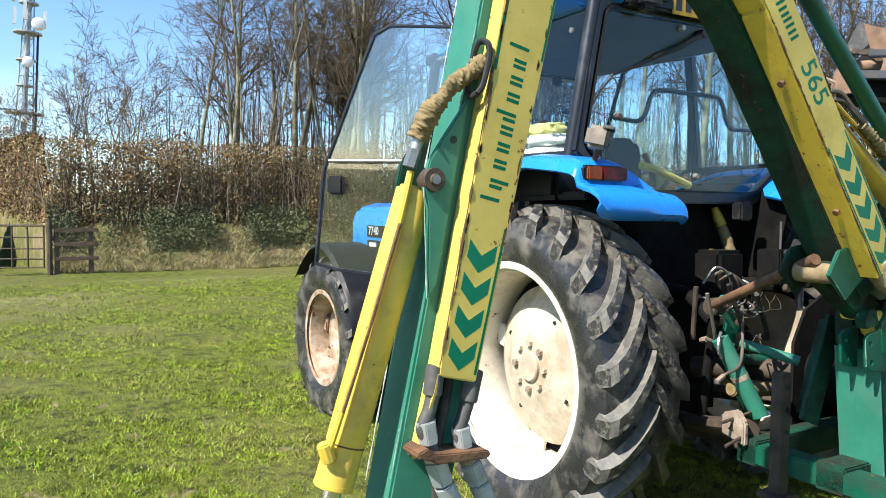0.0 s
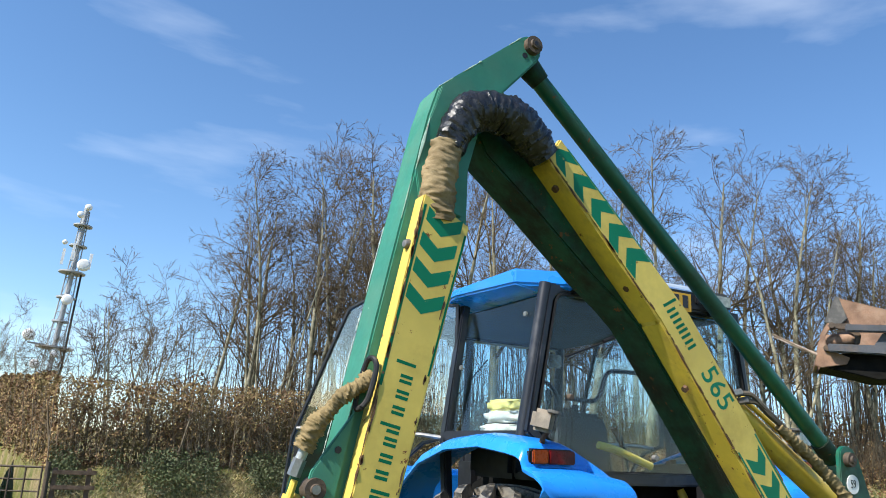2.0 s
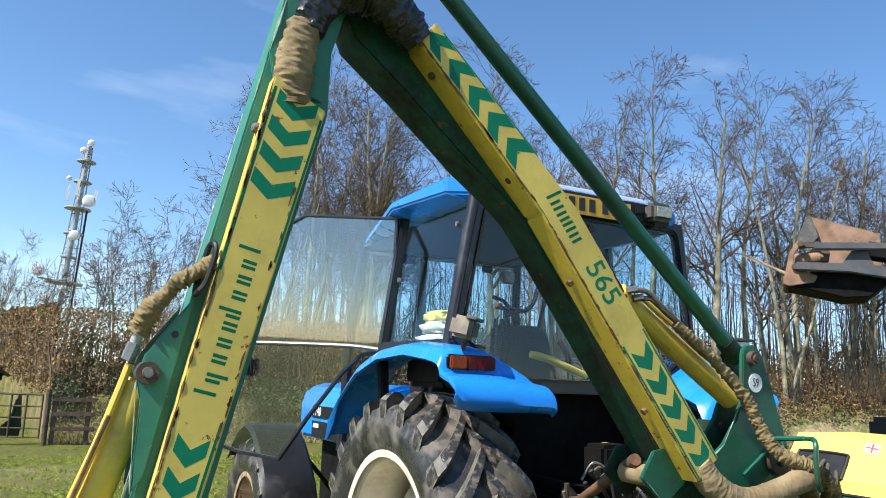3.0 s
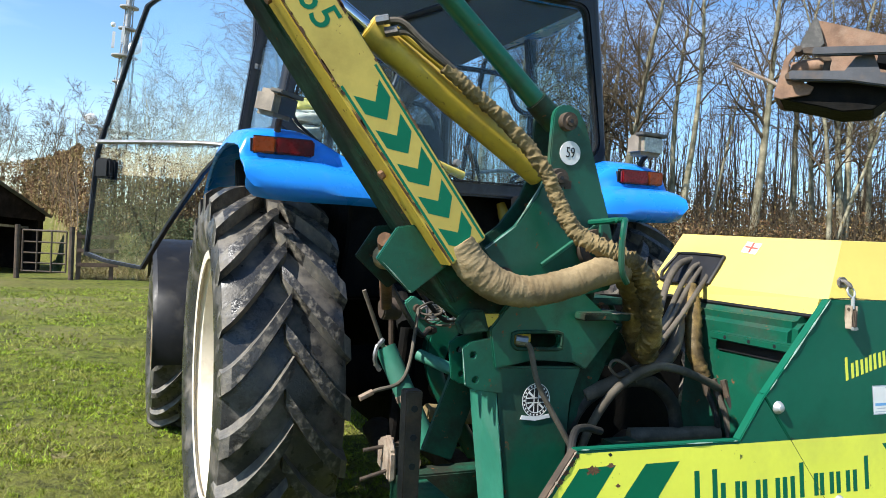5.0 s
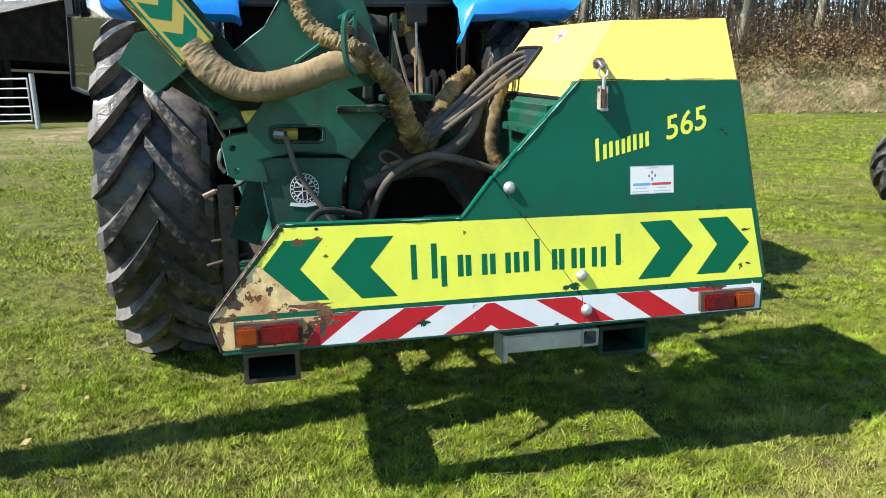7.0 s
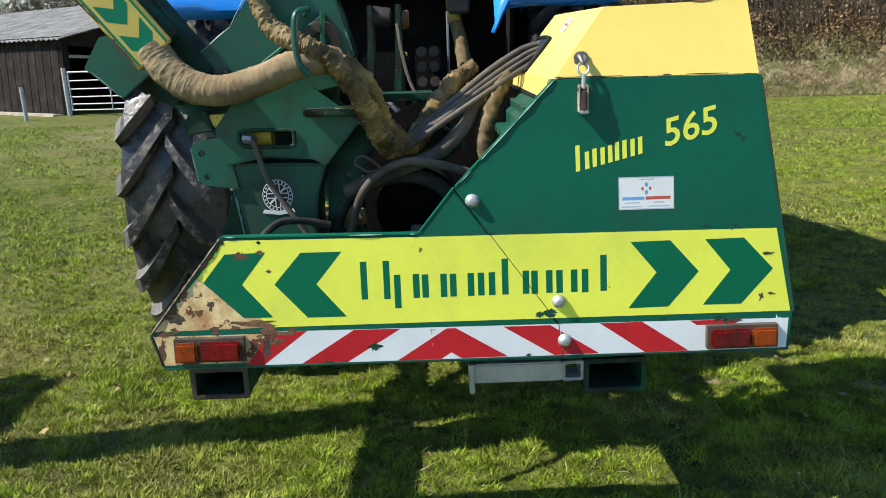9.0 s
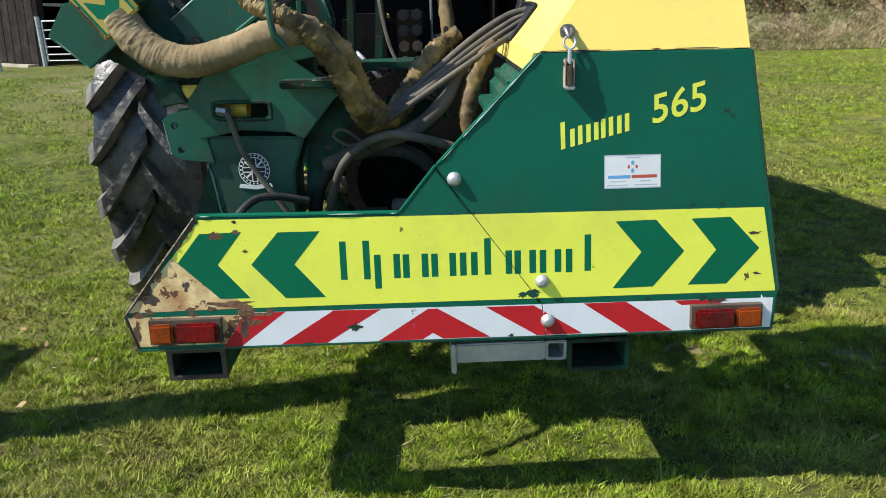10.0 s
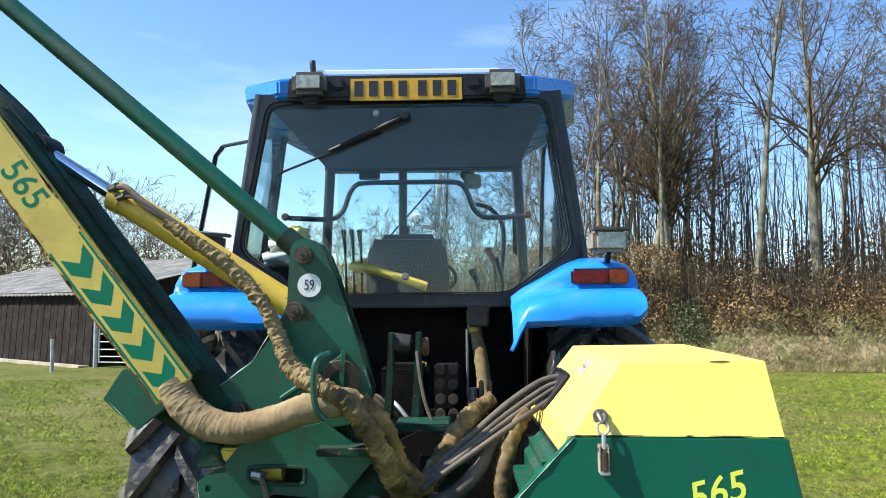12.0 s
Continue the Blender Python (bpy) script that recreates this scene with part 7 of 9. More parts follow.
for k, (x, z, r) in enumerate(((-0.335, 1.115, 0.055), (-0.300, 1.100, 0.062), (-0.275, 1.118, 0.048), (-0.365, 1.135, 0.045))):
    ring = [(x + r * math.cos(a), 1.07 - 0.02 * k + 0.02 * math.sin(2 * a), z + 0.5 * r * math.sin(a)) for a in np.linspace(0.4 * k, 0.4 * k + 5.6, 12)]
    part("cable_loop", tube(ring, 0.0042, 6, per=3), M_HOSE_D if k % 2 else M_STEEL, cutter)
for k in range(5):
    x = -0.28 + 0.055 * k
    part("pipe_run", tube([(x, 1.32, 1.20 + 0.03 * (k % 2)), (x + 0.03, 1.27, 1.28 - 0.02 * k), (x + 0.10, 1.25, 1.24 - 0.03 * k), (x + 0.16, 1.28, 1.12 - 0.02 * k)], 0.007 + 0.002 * (k % 3), 6), (M_STEEL, M_HOSE_D, M_RUSTDARK, M_HOSE, M_GALV)[k], tractor)
part("coupling_head", box((-0.34, 1.28, 1.075), (-0.25, 1.34, 1.135), 0.014), M_GALV, tractor, "pale alloy hydraulic coupling")
part("coupling_head", rod((-0.235, 1.29, 1.12), (-0.235, 1.29, 1.045), 0.026, 12, w=0.005), M_STEEL, tractor)
part("stand_leg", box((-0.576, 0.655, 0.43), (-0.522, 0.71, 0.915), 0.004), M_RUSTDARK, cutter, "rusty brown drilled stand leg")
for z in (0.86, 0.77, 0.68):
    part("leg_hole", rod((-0.549, 0.652, z), (-0.549, 0.66, z), 0.011, 10), M_INK, cutter)
part("leg_foot", box((-0.61, 0.63, 0.41), (-0.49, 0.74, 0.432), 0.004), M_RUSTDARK, cutter)
part("link_bracket", prism([(0.84, 0.57), (0.96, 0.60), (0.96, 0.69), (0.88, 0.72), (0.84, 0.67)], -0.56, -0.53, "x", 0.008), M_RUSTPALE, cutter, "rusty linkage bracket")
part("link_pin", rod((-0.63, 0.90, 0.668), (-0.44, 0.90, 0.69), 0.007, 10), M_RUSTDARK, cutter)
part("link_pin", rod((-0.65, 0.86, 0.583), (-0.50, 0.86, 0.62), 0.007, 10), M_RUSTDARK, cutter)
part("gearbox_drum", rod((0.13, 0.74, 0.80), (0.13, 0.955, 0.80), 0.15, 28, w=0.01), M_DARK, cutter, "dark oily gearbox drum")
part("pump_body", box((-0.02, 0.30, 0.63), (0.12, 0.46, 0.79), 0.02), M_GREEN_D, cutter)
for x, z in ((0.0, 0.77), (0.10, 0.77), (0.0, 0.66), (0.10, 0.66)):
    part("pump_bolt", bolt((x, 0.30, z), (0, -1, 0), 0.010, 0.02), M_RUSTDARK, cutter)
part("cross_pipe", rod((0.12, 0.46, 0.785), (0.40, 0.36, 0.80), 0.026, 14), M_HOSE_D, cutter)
# near-black sheet added behind the guard as the shade of the recess
part("recess_shade_plate", prism([(-0.08, 0.55), (0.75, 0.55), (0.75, 1.20), (0.20, 1.20), (0.0, 1.10), (-0.08, 0.95)], 0.96, 0.975), M_DARK, cutter)
part("inner_bracket", prism([(0.10, 1.10), (0.24, 1.10), (0.28, 1.02), (0.22, 0.96), (0.10, 1.0)], 0.70, 0.72), M_GREEN_D, cutter)
part("valve_shelf", box((0.02, 0.62, 1.19), (0.20, 0.80, 1.215), 0.004), M_GREEN_D, cutter)
part("shelf_leg", rod((0.19, 0.70, 1.20), (0.30, 0.70, 1.02), 0.010, 8), M_GREEN, cutter)
for x in (-0.02, 0.075):
    part("control_plate", prism([(x - 0.012, 1.20), (x + 0.016, 1.20), (x + 0.024, 1.34), (x + 0.024, 1.505), (x + 0.006, 1.505), (x, 1.36)], 0.78, 0.86, "y", 0.003), M_GREEN_D, cutter, "worn green control upright")
part("control_roller", rod((-0.005, 0.82, 1.47), (0.065, 0.82, 1.46), 0.035, 16, w=0.006), M_HOSE, cutter)
part("control_nut", rod((0.10, 0.82, 1.455), (0.125, 0.82, 1.455), 0.032, 12, w=0.004), M_RUSTY, cutter)
part("control_cable", tube([(0.085, 0.78, 1.44), (0.10, 0.74, 1.34), (0.13, 0.72, 1.23), (0.20, 0.70, 1.12), (0.26, 0.68, 1.08)], 0.006, 6), M_HOSE_D, cutter)

# ---- slewing king post ----
KP = [(-0.268, 1.763), (-0.262, 1.782), (-0.244, 1.797), (-0.215, 1.800), (-0.185, 1.787), (-0.158, 1.752), (-0.116, 1.635), (-0.057, 1.468), (-0.026, 1.352), (-0.045, 1.262), (-0.19, 1.235), (-0.43, 1.23), (-0.52, 1.27), (-0.505, 1.345), (-0.376, 1.44), (-0.309, 1.528), (-0.276, 1.603)]
kp = part("king_post", prism(KP, 0.372, 0.392, "y", 0.003), M_GREEN, cutter, "green king post plates carrying the arm")
# back copy of the post plate, shade put into its darker green
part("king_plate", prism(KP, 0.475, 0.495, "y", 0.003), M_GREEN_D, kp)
part("king_core", prism([(-0.13, 1.50), (-0.075, 1.36), (-0.09, 1.20), (-0.34, 1.20), (-0.36, 1.36), (-0.25, 1.45)], 0.392, 0.475), M_GREEN_D, kp)
part("king_rib", rod((-0.29, 0.368, 1.33), (-0.10, 0.368, 1.46), 0.007, 6), M_GREEN, kp)
for x, z, r in ((-0.226, 1.749, 0.026), (-0.250, 1.583, 0.028), (-0.41, 1.30, 0.02)):
    part("pin", moved(lathe([(0, -0.030), (r * 0.55, -0.030), (r * 0.6, -0.022), (r, -0.022), (r * 1.05, -0.012), (r * 1.05, 0.02), (0, 0.02)], 20), Matrix.Translation((x, 0.372, z)) @ pose(0, 0, 0, 0, 0, 90)), M_RUSTDARK, kp, "worn steel pivot pin")
    part("pin_hole", rod((x, 0.3405, z), (x, 0.345, z), r * 0.22, 8), M_INK, kp)
part("pin_collar", moved(lathe([(0.028, -0.02), (0.055, -0.02), (0.058, 0.0), (0.058, 0.02), (0.028, 0.02)], 24), Matrix.Translation((-0.115, 0.370, 1.385)) @ pose(0, 0, 0, 0, 0, 90)), M_RUSTDARK, kp)
part("pin_core", rod((-0.115, 0.36, 1.385), (-0.115, 0.40, 1.385), 0.03, 18), M_GREEN_D, kp)
disc = part("speed_disc", prism([(-0.209 + 0.035 * math.cos(a), 1.660 + 0.035 * math.sin(a)) for a in [k * math.pi / 18 for k in range(36)]], 0.3690, 0.3715), M_STICKER, kp, "round white disc with the figures 59")
part("disc_number", moved(text_bm("59", 0.044, 0.001), Matrix.Translation((-0.209, 0.3682, 1.660)) @ Matrix.Diagonal((0.72, 1, 1, 1))), M_INK, kp)
part("square_hole", box((-0.222, 0.3695, 1.555), (-0.200, 0.372, 1.580)), M_RUSTDARK, kp)
part("hook", tube([(-0.150, 0.34, 1.46), (-0.125, 0.22, 1.468), (-0.150, 0.175, 1.455), (-0.158, 0.17, 1.40), (-0.152, 0.172, 1.33), (-0.128, 0.18, 1.295)], 0.009, 8), M_GREEN, cutter, "bent green hose hook")
part("hook_post", rod((-0.110, 0.345, 1.36), (-0.105, 0.345, 1.47), 0.007, 6), M_GREEN, cutter)

# ---- inner arm with its yellow hose cover ----
TL, KL, BL = Vector((-1.691, 2.611)), Vector((-1.250, 2.152)), Vector((-0.615, 1.326))
TR, KR, BR = Vector((-1.641, 2.685)), Vector((-1.116, 2.185)), Vector((-0.518, 1.402))
A0, A1, A2 = (TL + TR) / 2, (KL + KR) / 2, (BL + BR) / 2
U1, U2 = (A1 - A0).normalized(), (A2 - A1).normalized()
N1, N2 = Vector((-U1.y, U1.x)), Vector((-U2.y, U2.x))  # towards the upper right
# box arm: underside runs parallel to the cover low down and swells towards the elbow
BODY = [(-1.905, 2.705), (-1.860, 2.612), (-1.690, 2.482), (-1.455, 2.290), (-1.330, 2.203), (-1.262, 2.145), (-1.213, 2.085), tuple(BL - N2 * 0.024 + U2 * 0.12), tuple(BR + N2 * 0.016 + U2 * 0.12), tuple(KR + N2 * 0.018 + U2 * 0.03), tuple(KR + N1 * 0.018 - U1 * 0.03), tuple(TR + N1 * 0.014 - U1 * 0.10), (-1.80, 2.80)]
# the arm's underside shade is put into its darker green
arm = part("inner_arm", prism(BODY, 0.360, 0.50, "y", 0.006), M_GREEN_D, cutter, "green box-section inner arm")
cover = part("arm_cover", prism([tuple(v) for v in (TL, KL, BL, BR, KR, TR)], 0.268, 0.292, "y", 0.005), M_YEL, cutter, "worn yellow hose cover with chevrons along the arm")
part("cover_channel", prism([tuple(TL + U1 * 0.001), tuple(KL), tuple(BL - U2 * 0.001), tuple(BR - N2 * 0.04 - U2 * 0.001), tuple(KR - N2 * 0.04), tuple(TR - N1 * 0.03 + U1 * 0.001)], 0.292, 0.360, "y", 0.002), M_YEL, cover)
part("arm_web", prism([tuple(BR - N2 * 0.036 - U2 * 0.01), tuple(BR + N2 * 0.012 - U2 * 0.01), tuple(KR + N2 * 0.012), tuple(KR - N2 * 0.036)], 0.296, 0.360, "y", 0.003), M_GREEN_D, arm)
for a_, b_, c_ in ((KL, BL, N2), (TL, KL, N1)):
    u_ = (b_ - a_).normalized()
    o_ = Vector((u_.y, -u_.x))
    a_, b_ = a_ + u_ * 0.012, b_ - u_ * 0.002
    # strip added along the side, its shade put into a deeper yellow
    part("cover_side", prism([tuple(a_ + o_ * 0.004), tuple(b_ + o_ * 0.004), tuple(b_ - o_ * 0.002), tuple(a_ - o_ * 0.002)], 0.274, 0.359), M_YEL_CYL, cover, "side of the hose cover, deeper yellow for its shade")


def face_decal(org, u, n_, pts, y, material, name, parent, label="", thick=0.0002):
    q = [tuple(org + u * a + n_ * b) for a, b in pts]
    return part(name, prism(q, y, y + thick), material, parent, label)


def chevrons(org, u, n_, start, count, pitch, hw, y, parent, d=1, mid=0.0, grow=0.0):
    for k in range(count):
        s, h = start + k * pitch, hw + grow * k
        w, tip = pitch * 0.54, pitch * 0.42
        pts = [(s, mid - h), (s + d * tip, mid), (s, mid + h), (s + w, mid + h), (s + w + d * tip, mid), (s + w, mid - h)]
        face_decal(org, u, n_, pts, y, M_DECAL_T, "chevron", parent, "green chevron")


chevrons(A0, U1, N1, 0.042, 5, 0.099, 0.036, 0.2677, cover, -1, 0.002, 0.003)
L2 = (A2 - A1).length
chevrons(A1, U2, N2, L2 - 0.496, 5, 0.0985, 0.040, 0.2677, cover, 1)
for b in (-0.056, 0.048):
    face_decal(A1, U2, N2, [(L2 - 0.53, b), (L2 - 0.006, b), (L2 - 0.006, b + 0.007), (L2 - 0.53, b + 0.007)], 0.2675, M_DECAL_T, "edge_line", cover)
face_decal(A0, U1, N1, [(0.03, 0.038), (0.50, 0.052), (0.50, 0.057), (0.03, 0.042)], 0.2675, M_DECAL_T, "edge_line", cover)


def along(org, u, y):
    """Letters run along u, facing -y."""
    a = math.degrees(math.atan2(u.y, u.x))
    return Matrix.Translation((org.x, y, org.y)) @ pose(0, 0, 0, 0, -a, 0)


mark_at(EXC, 0.062, 0.16, 0.010, 0.15, along(A1 + U2 * -0.060 + N2 * -0.022, U2, 0.2677), M_DECAL_G, cover, "word_mark", "green word mark in plain shapes")
part("model_number", moved(text_bm("565", 0.104, 0.0003, 0.1, 0.0008), along(A1 + U2 * 0.273 + N2 * 0.004, U2, 0.2677)), M_DECAL_T, cover, "green figures 565")
for s, u, n_, o in ((0.10, U1, N1, TL), (0.50, U1, N1, TL), (0.25, U2, N2, KL), (0.75, U2, N2, KL)):
    q = o + u * s - n_ * 0.006
    part("cover_bolt", bolt((q.x, 0.315, q.y), (-n_.x, 0, -n_.y), 0.012, 0.012), M_RUSTY, cover)
# foot of the arm
part("arm_clevis", prism([(-0.80, 1.335), (-0.745, 1.42), (-0.62, 1.44), (-0.60, 1.32), (-0.70, 1.245)], 0.335, 0.350, "y", 0.003), M_GREEN, cutter, "green clevis plate at the arm foot")
# rear clevis plate, the same shape with shade in its colour
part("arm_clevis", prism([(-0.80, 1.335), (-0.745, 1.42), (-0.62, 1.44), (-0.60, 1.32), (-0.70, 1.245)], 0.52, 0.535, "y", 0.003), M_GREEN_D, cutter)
part("clevis_pin", rod((-0.72, 0.36, 1.335), (-0.72, 0.51, 1.335), 0.036, 16, w=0.004), M_CANVAS, cutter)
part("arm_tongue", prism([(-0.66, 1.42), (-0.52, 1.30), (-0.36, 1.20), (-0.38, 1.13), (-0.50, 1.16), (-0.72, 1.30)], 0.40, 0.47, "y", 0.006), M_GREEN_D, cutter)
part("pivot_lug", prism([(-0.545, 1.165), (-0.515, 1.20), (-0.47, 1.20), (-0.45, 1.14), (-0.53, 1.13)], 0.36, 0.40, "y", 0.004), M_GREEN_D, cutter)
# tension link and lift cylinder
part("tension_link", rod((-1.700, 0.40, 3.000), (-0.226, 0.43, 1.749), 0.030, 18), M_GREEN, cutter, "green tubular tension link")
part("link_eye", rod((-1.63, 0.40, 2.941), (-1.70, 0.40, 3.000), 0.034, 14, r2=0.044), M_GREEN_D, cutter)
part("link_end", rod((-0.30, 0.43, 1.813), (-0.226, 0.43, 1.749), 0.036, 16, w=0.003), M_GREEN_D, cutter)
cyl = part("lift_cylinder", rod((-0.27, 0.43, 1.596), (-0.815, 0.43, 1.940), 0.042, 22, w=0.006), M_YEL_CYL, cutter, "oily yellow lift cylinder")
part("cylinder_rod", rod((-0.815, 0.43, 1.940), (-1.05, 0.43, 2.088), 0.022, 16), M_CHROME, cyl)
part("rod_eye", rod((-1.05, 0.38, 2.088), (-1.05, 0.48, 2.088), 0.045, 16, w=0.004), M_BLACK, cyl)
part("gland", rod((-0.785, 0.43, 1.921), (-0.825, 0.43, 1.946), 0.047, 20, w=0.004), M_YEL_CYL, cyl)
part("oil_pipe", tube([(-0.76, 0.385, 1.945), (-0.60, 0.38, 1.845), (-0.45, 0.38, 1.75)], 0.009, 8), M_YEL_CYL, cyl)
for o in (0.0, 0.026):
    part("oil_hose", tube([(-0.80 + o, 0.375, 1.955 - o), (-0.755 + o, 0.352, 1.955 - o), (-0.70 + o, 0.343, 1.912 - o), (-0.60 + o * 0.5, 0.343, 1.845 - o * 0.3)], 0.0095, 8), M_HOSE_D, cyl)
    part("hose_fitting", rod((-0.815 + o, 0.38, 1.955 - o), (-0.785 + o, 0.365, 1.962 - o), 0.013, 6), M_STEEL, cyl)

# ---- outer arm (mast) ----
B0, B1 = Vector((-2.3145, 1.165)), Vector((-2.043, 2.367))
UB = (B1 - B0).normalized()
NB = Vector((UB.y, -UB.x))  # towards the right
LB = (B1 - B0).length


def mast_pt(s, n_):
    return tuple(B0 + UB * s + NB * n_)


MY0, MY1 = 0.315, 0.440
head = [mast_pt(-0.75, -0.062), mast_pt(LB + 0.285, -0.110), (-2.058, 2.770), (-1.985, 2.835), (-1.760, 3.029), (-1.735, 3.043), (-1.708, 3.040), (-1.687, 3.020), (-1.684, 2.990), (-1.699, 2.958), (-1.831, 2.808), (-1.915, 2.645), (-1.945, 2.529), mast_pt(LB, 0.100), mast_pt(-0.75, 0.085)]
# lighter green stands for the sun on the mast's left side
mast = part("outer_arm", prism(head, MY0, MY1, "y", 0.006), M_GREEN_LIT, cutter, "green box-section outer arm with cranked head")
part("weld_plate", prism([mast_pt(LB + 0.10, -0.106), mast_pt(LB + 0.275, -0.106), (-2.050, 2.770), (-1.985, 2.832), (-1.955, 2.828), (-1.90, 2.74), (-1.95, 2.56), mast_pt(LB + 0.02, 0.07), mast_pt(LB + 0.02, -0.07)], MY0 - 0.012, MY0 - 0.0005, "y", 0.003), M_GREEN_LIT, mast)
part("head_pin", moved(lathe([(0, -0.028), (0.016, -0.028), (0.018, -0.02), (0.030, -0.02), (0.032, 0.02)], 20), Matrix.Translation((-1.724, MY0, 3.004)) @ pose(0, 0, 0, 0, 0, 90)), M_RUSTDARK, mast, "worn steel pivot pin")
part("pin_hole", rod((-1.724, MY0 - 0.0295, 3.004), (-1.724, MY0 - 0.0275, 3.004), 0.008, 10), M_INK, mast)
part("grease_hole", rod((-1.750, MY0 - 0.002, 2.965), (-1.750, MY0 + 0.004, 2.965), 0.010, 10), M_INK, mast)
mcov = part("mast_cover", prism([mast_pt(-0.006, -0.0444), mast_pt(-0.008, 0.062), mast_pt(LB - 0.02, 0.079), mast_pt(LB + 0.02, -0.079)], 0.255, MY0, "y", 0.004), M_YEL, cutter, "worn yellow hose cover with chevrons up the mast")
bm = bmesh.new()
tail_ = [(0.258, 0.0), (0.258, -0.05), (0.275, -0.12), (0.278, -0.185), (0.292, -0.205), (0.306, -0.20), (0.313, -0.185), (0.314, 0.0)]
rows_ = [[bm.verts.new((mast_pt(s_, n_)[0], y_, mast_pt(s_, n_)[1])) for y_, s_ in tail_] for n_ in (-0.0445, -0.0385)]
bm.faces.new(rows_[0])
bm.faces.new(rows_[1][::-1])
for k in range(len(tail_)):
    k2 = (k + 1) % len(tail_)
    bm.faces.new((rows_[0][k], rows_[0][k2], rows_[1][k2], rows_[1][k]))
part("cover_tail", bm, M_YEL, mcov, "rust-edged yellow tongue of the cover")
t_ = mast_pt(-0.185, -0.046)
part("tail_bolt", bolt((t_[0], 0.295, t_[1]), (-NB.x, 0, -NB.y), 0.013, 0.012), M_STEEL, mcov)
t_ = mast_pt(LB - 0.13, -0.079)
part("cover_bolt", moved(lathe([(0, -0.012), (0.010, -0.010), (0.015, 0.0), (0.015, 0.006)], 14), Matrix.Translation((t_[0], 0.283, t_[1])) @ pose(0, 0, 0, 0, 0, 12)), M_STEEL, mcov)
chevrons(B0, UB, NB, LB - 0.278, 4, 0.0755, 0.056, 0.2547, mcov, -1)
chevrons(B0, UB, NB, 0.046, 4, 0.0765, 0.036, 0.2547, mcov, -1, 0.006, 0.001)
face_decal(B0, UB, NB, [(LB - 0.46, 0.062), (LB - 0.05, 0.069), (LB - 0.05, 0.076), (LB - 0.46, 0.068)], 0.2547, M_DECAL_G, "edge_line", mcov)
face_decal(B0, UB, NB, [(LB - 0.52, -0.064), (LB - 0.01, -0.072), (LB - 0.01, -0.064), (LB - 0.52, -0.055)], 0.2547, M_DECAL_G, "edge_line", mcov)
face_decal(B0, UB, NB, [(0.01, 0.049), (0.36, 0.054), (0.36, 0.061), (0.01, 0.056)], 0.2547, M_DECAL_G, "edge_line", mcov)
mark_at([(w * 1.13, t, l) for w, t, l in MARK], 0.054, 0.10, 0.0085, 0.0, along(B0 + UB * 0.415 + NB * 0.024, UB, 0.2547), M_DECAL_G, mcov, "word_mark", "green word mark in plain shapes")
# side gusset, grommet and ram
gus = [mast_pt(0.64, -0.086), mast_pt(0.53, -0.132), mast_pt(0.47, -0.155), mast_pt(0.41, -0.155), mast_pt(0.36, -0.130), mast_pt(0.16, -0.088), mast_pt(0.20, -0.07)]
# two equal plates: sunlight coloured into the front, shade into the back
part("ram_gusset", prism(gus, 0.298, 0.3145, "y", 0.003), M_GREEN_LIT, mast)
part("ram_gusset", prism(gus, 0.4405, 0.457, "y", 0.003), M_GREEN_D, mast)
t_ = mast_pt(0.535, -0.105)
part("gusset_hole", rod((t_[0], 0.2965, t_[1]), (t_[0], 0.300, t_[1]), 0.009, 10), M_INK, mast)
MB, ME = Vector((-2.352, 1.616)), Vector((-2.566, 0.915))
RD = (ME - MB).normalized()
part("ram_pin", moved(lathe([(0, -0.022), (0.012, -0.022), (0.014, -0.016), (0.027, -0.016), (0.03, 0.02)], 20), Matrix.Translation((MB.x, 0.304, MB.y)) @ pose(0, 0, 0, 0, 0, 90)), M_RUSTDARK, mast, "worn steel pivot pin")
part("pin_face", rod((MB.x, 0.2812, MB.y), (MB.x, 0.283, MB.y), 0.011, 14), M_STEEL, mast)
RY = 0.372
q0, q1 = MB + RD * 0.02, MB + RD * 0.06
ram = part("mast_ram", rod((q0.x, RY, q0.y), (ME.x, RY, ME.y), 0.046, 26, w=0.008), M_YEL_CYL, cutter, "yellow hydraulic ram with rust streaks")
q2, q3 = ME - RD * 0.012, ME - RD * 0.10
part("gland", rod((q2.x, RY, q2.y), (ME.x + RD.x * 0.004, RY, ME.y + RD.y * 0.004), 0.0475, 26, w=0.003), M_YEL_CYL, ram)
part("weld_ring", rod((q3.x, RY, q3.y), (q3.x + RD.x * 0.004, RY, q3.y + RD.y * 0.004), 0.0467, 26), M_RUSTY, ram)
q2 = ME + RD * 0.3
part("ram_rod", rod((ME.x, RY, ME.y), (q2.x, RY, q2.y), 0.023, 16), M_CHROME, ram)
part("ram_pipe", tube([(-2.391, 0.335, 1.635), (-2.415, 0.330, 1.55), (-2.455, 0.326, 1.419), (-2.579, 0.326, 1.060), (-2.592, 0.335, 1.020)], 0.0095, 8), M_YEL_CYL, ram)
part("pipe_rust", tube([(-2.425, 0.3195, 1.515), (-2.50, 0.3185, 1.285), (-2.565, 0.3185, 1.098)], 0.005, 6), M_RUSTY, ram, "rust streak along the pipe")
part("pipe_block", rod((-2.604, 0.335, 1.030), (-2.590, 0.335, 0.985), 0.017, 10, w=0.004), M_YEL_CYL, ram)
part("ram_hose_end", rod((-2.397, 0.33, 1.645), (-2.385, 0.325, 1.685), 0.017, 6), M_STEEL, ram)
part("hose_ferrule", rod((-2.385, 0.325, 1.685), (-2.374, 0.315, 1.722), 0.013, 12), M_GALV, ram)
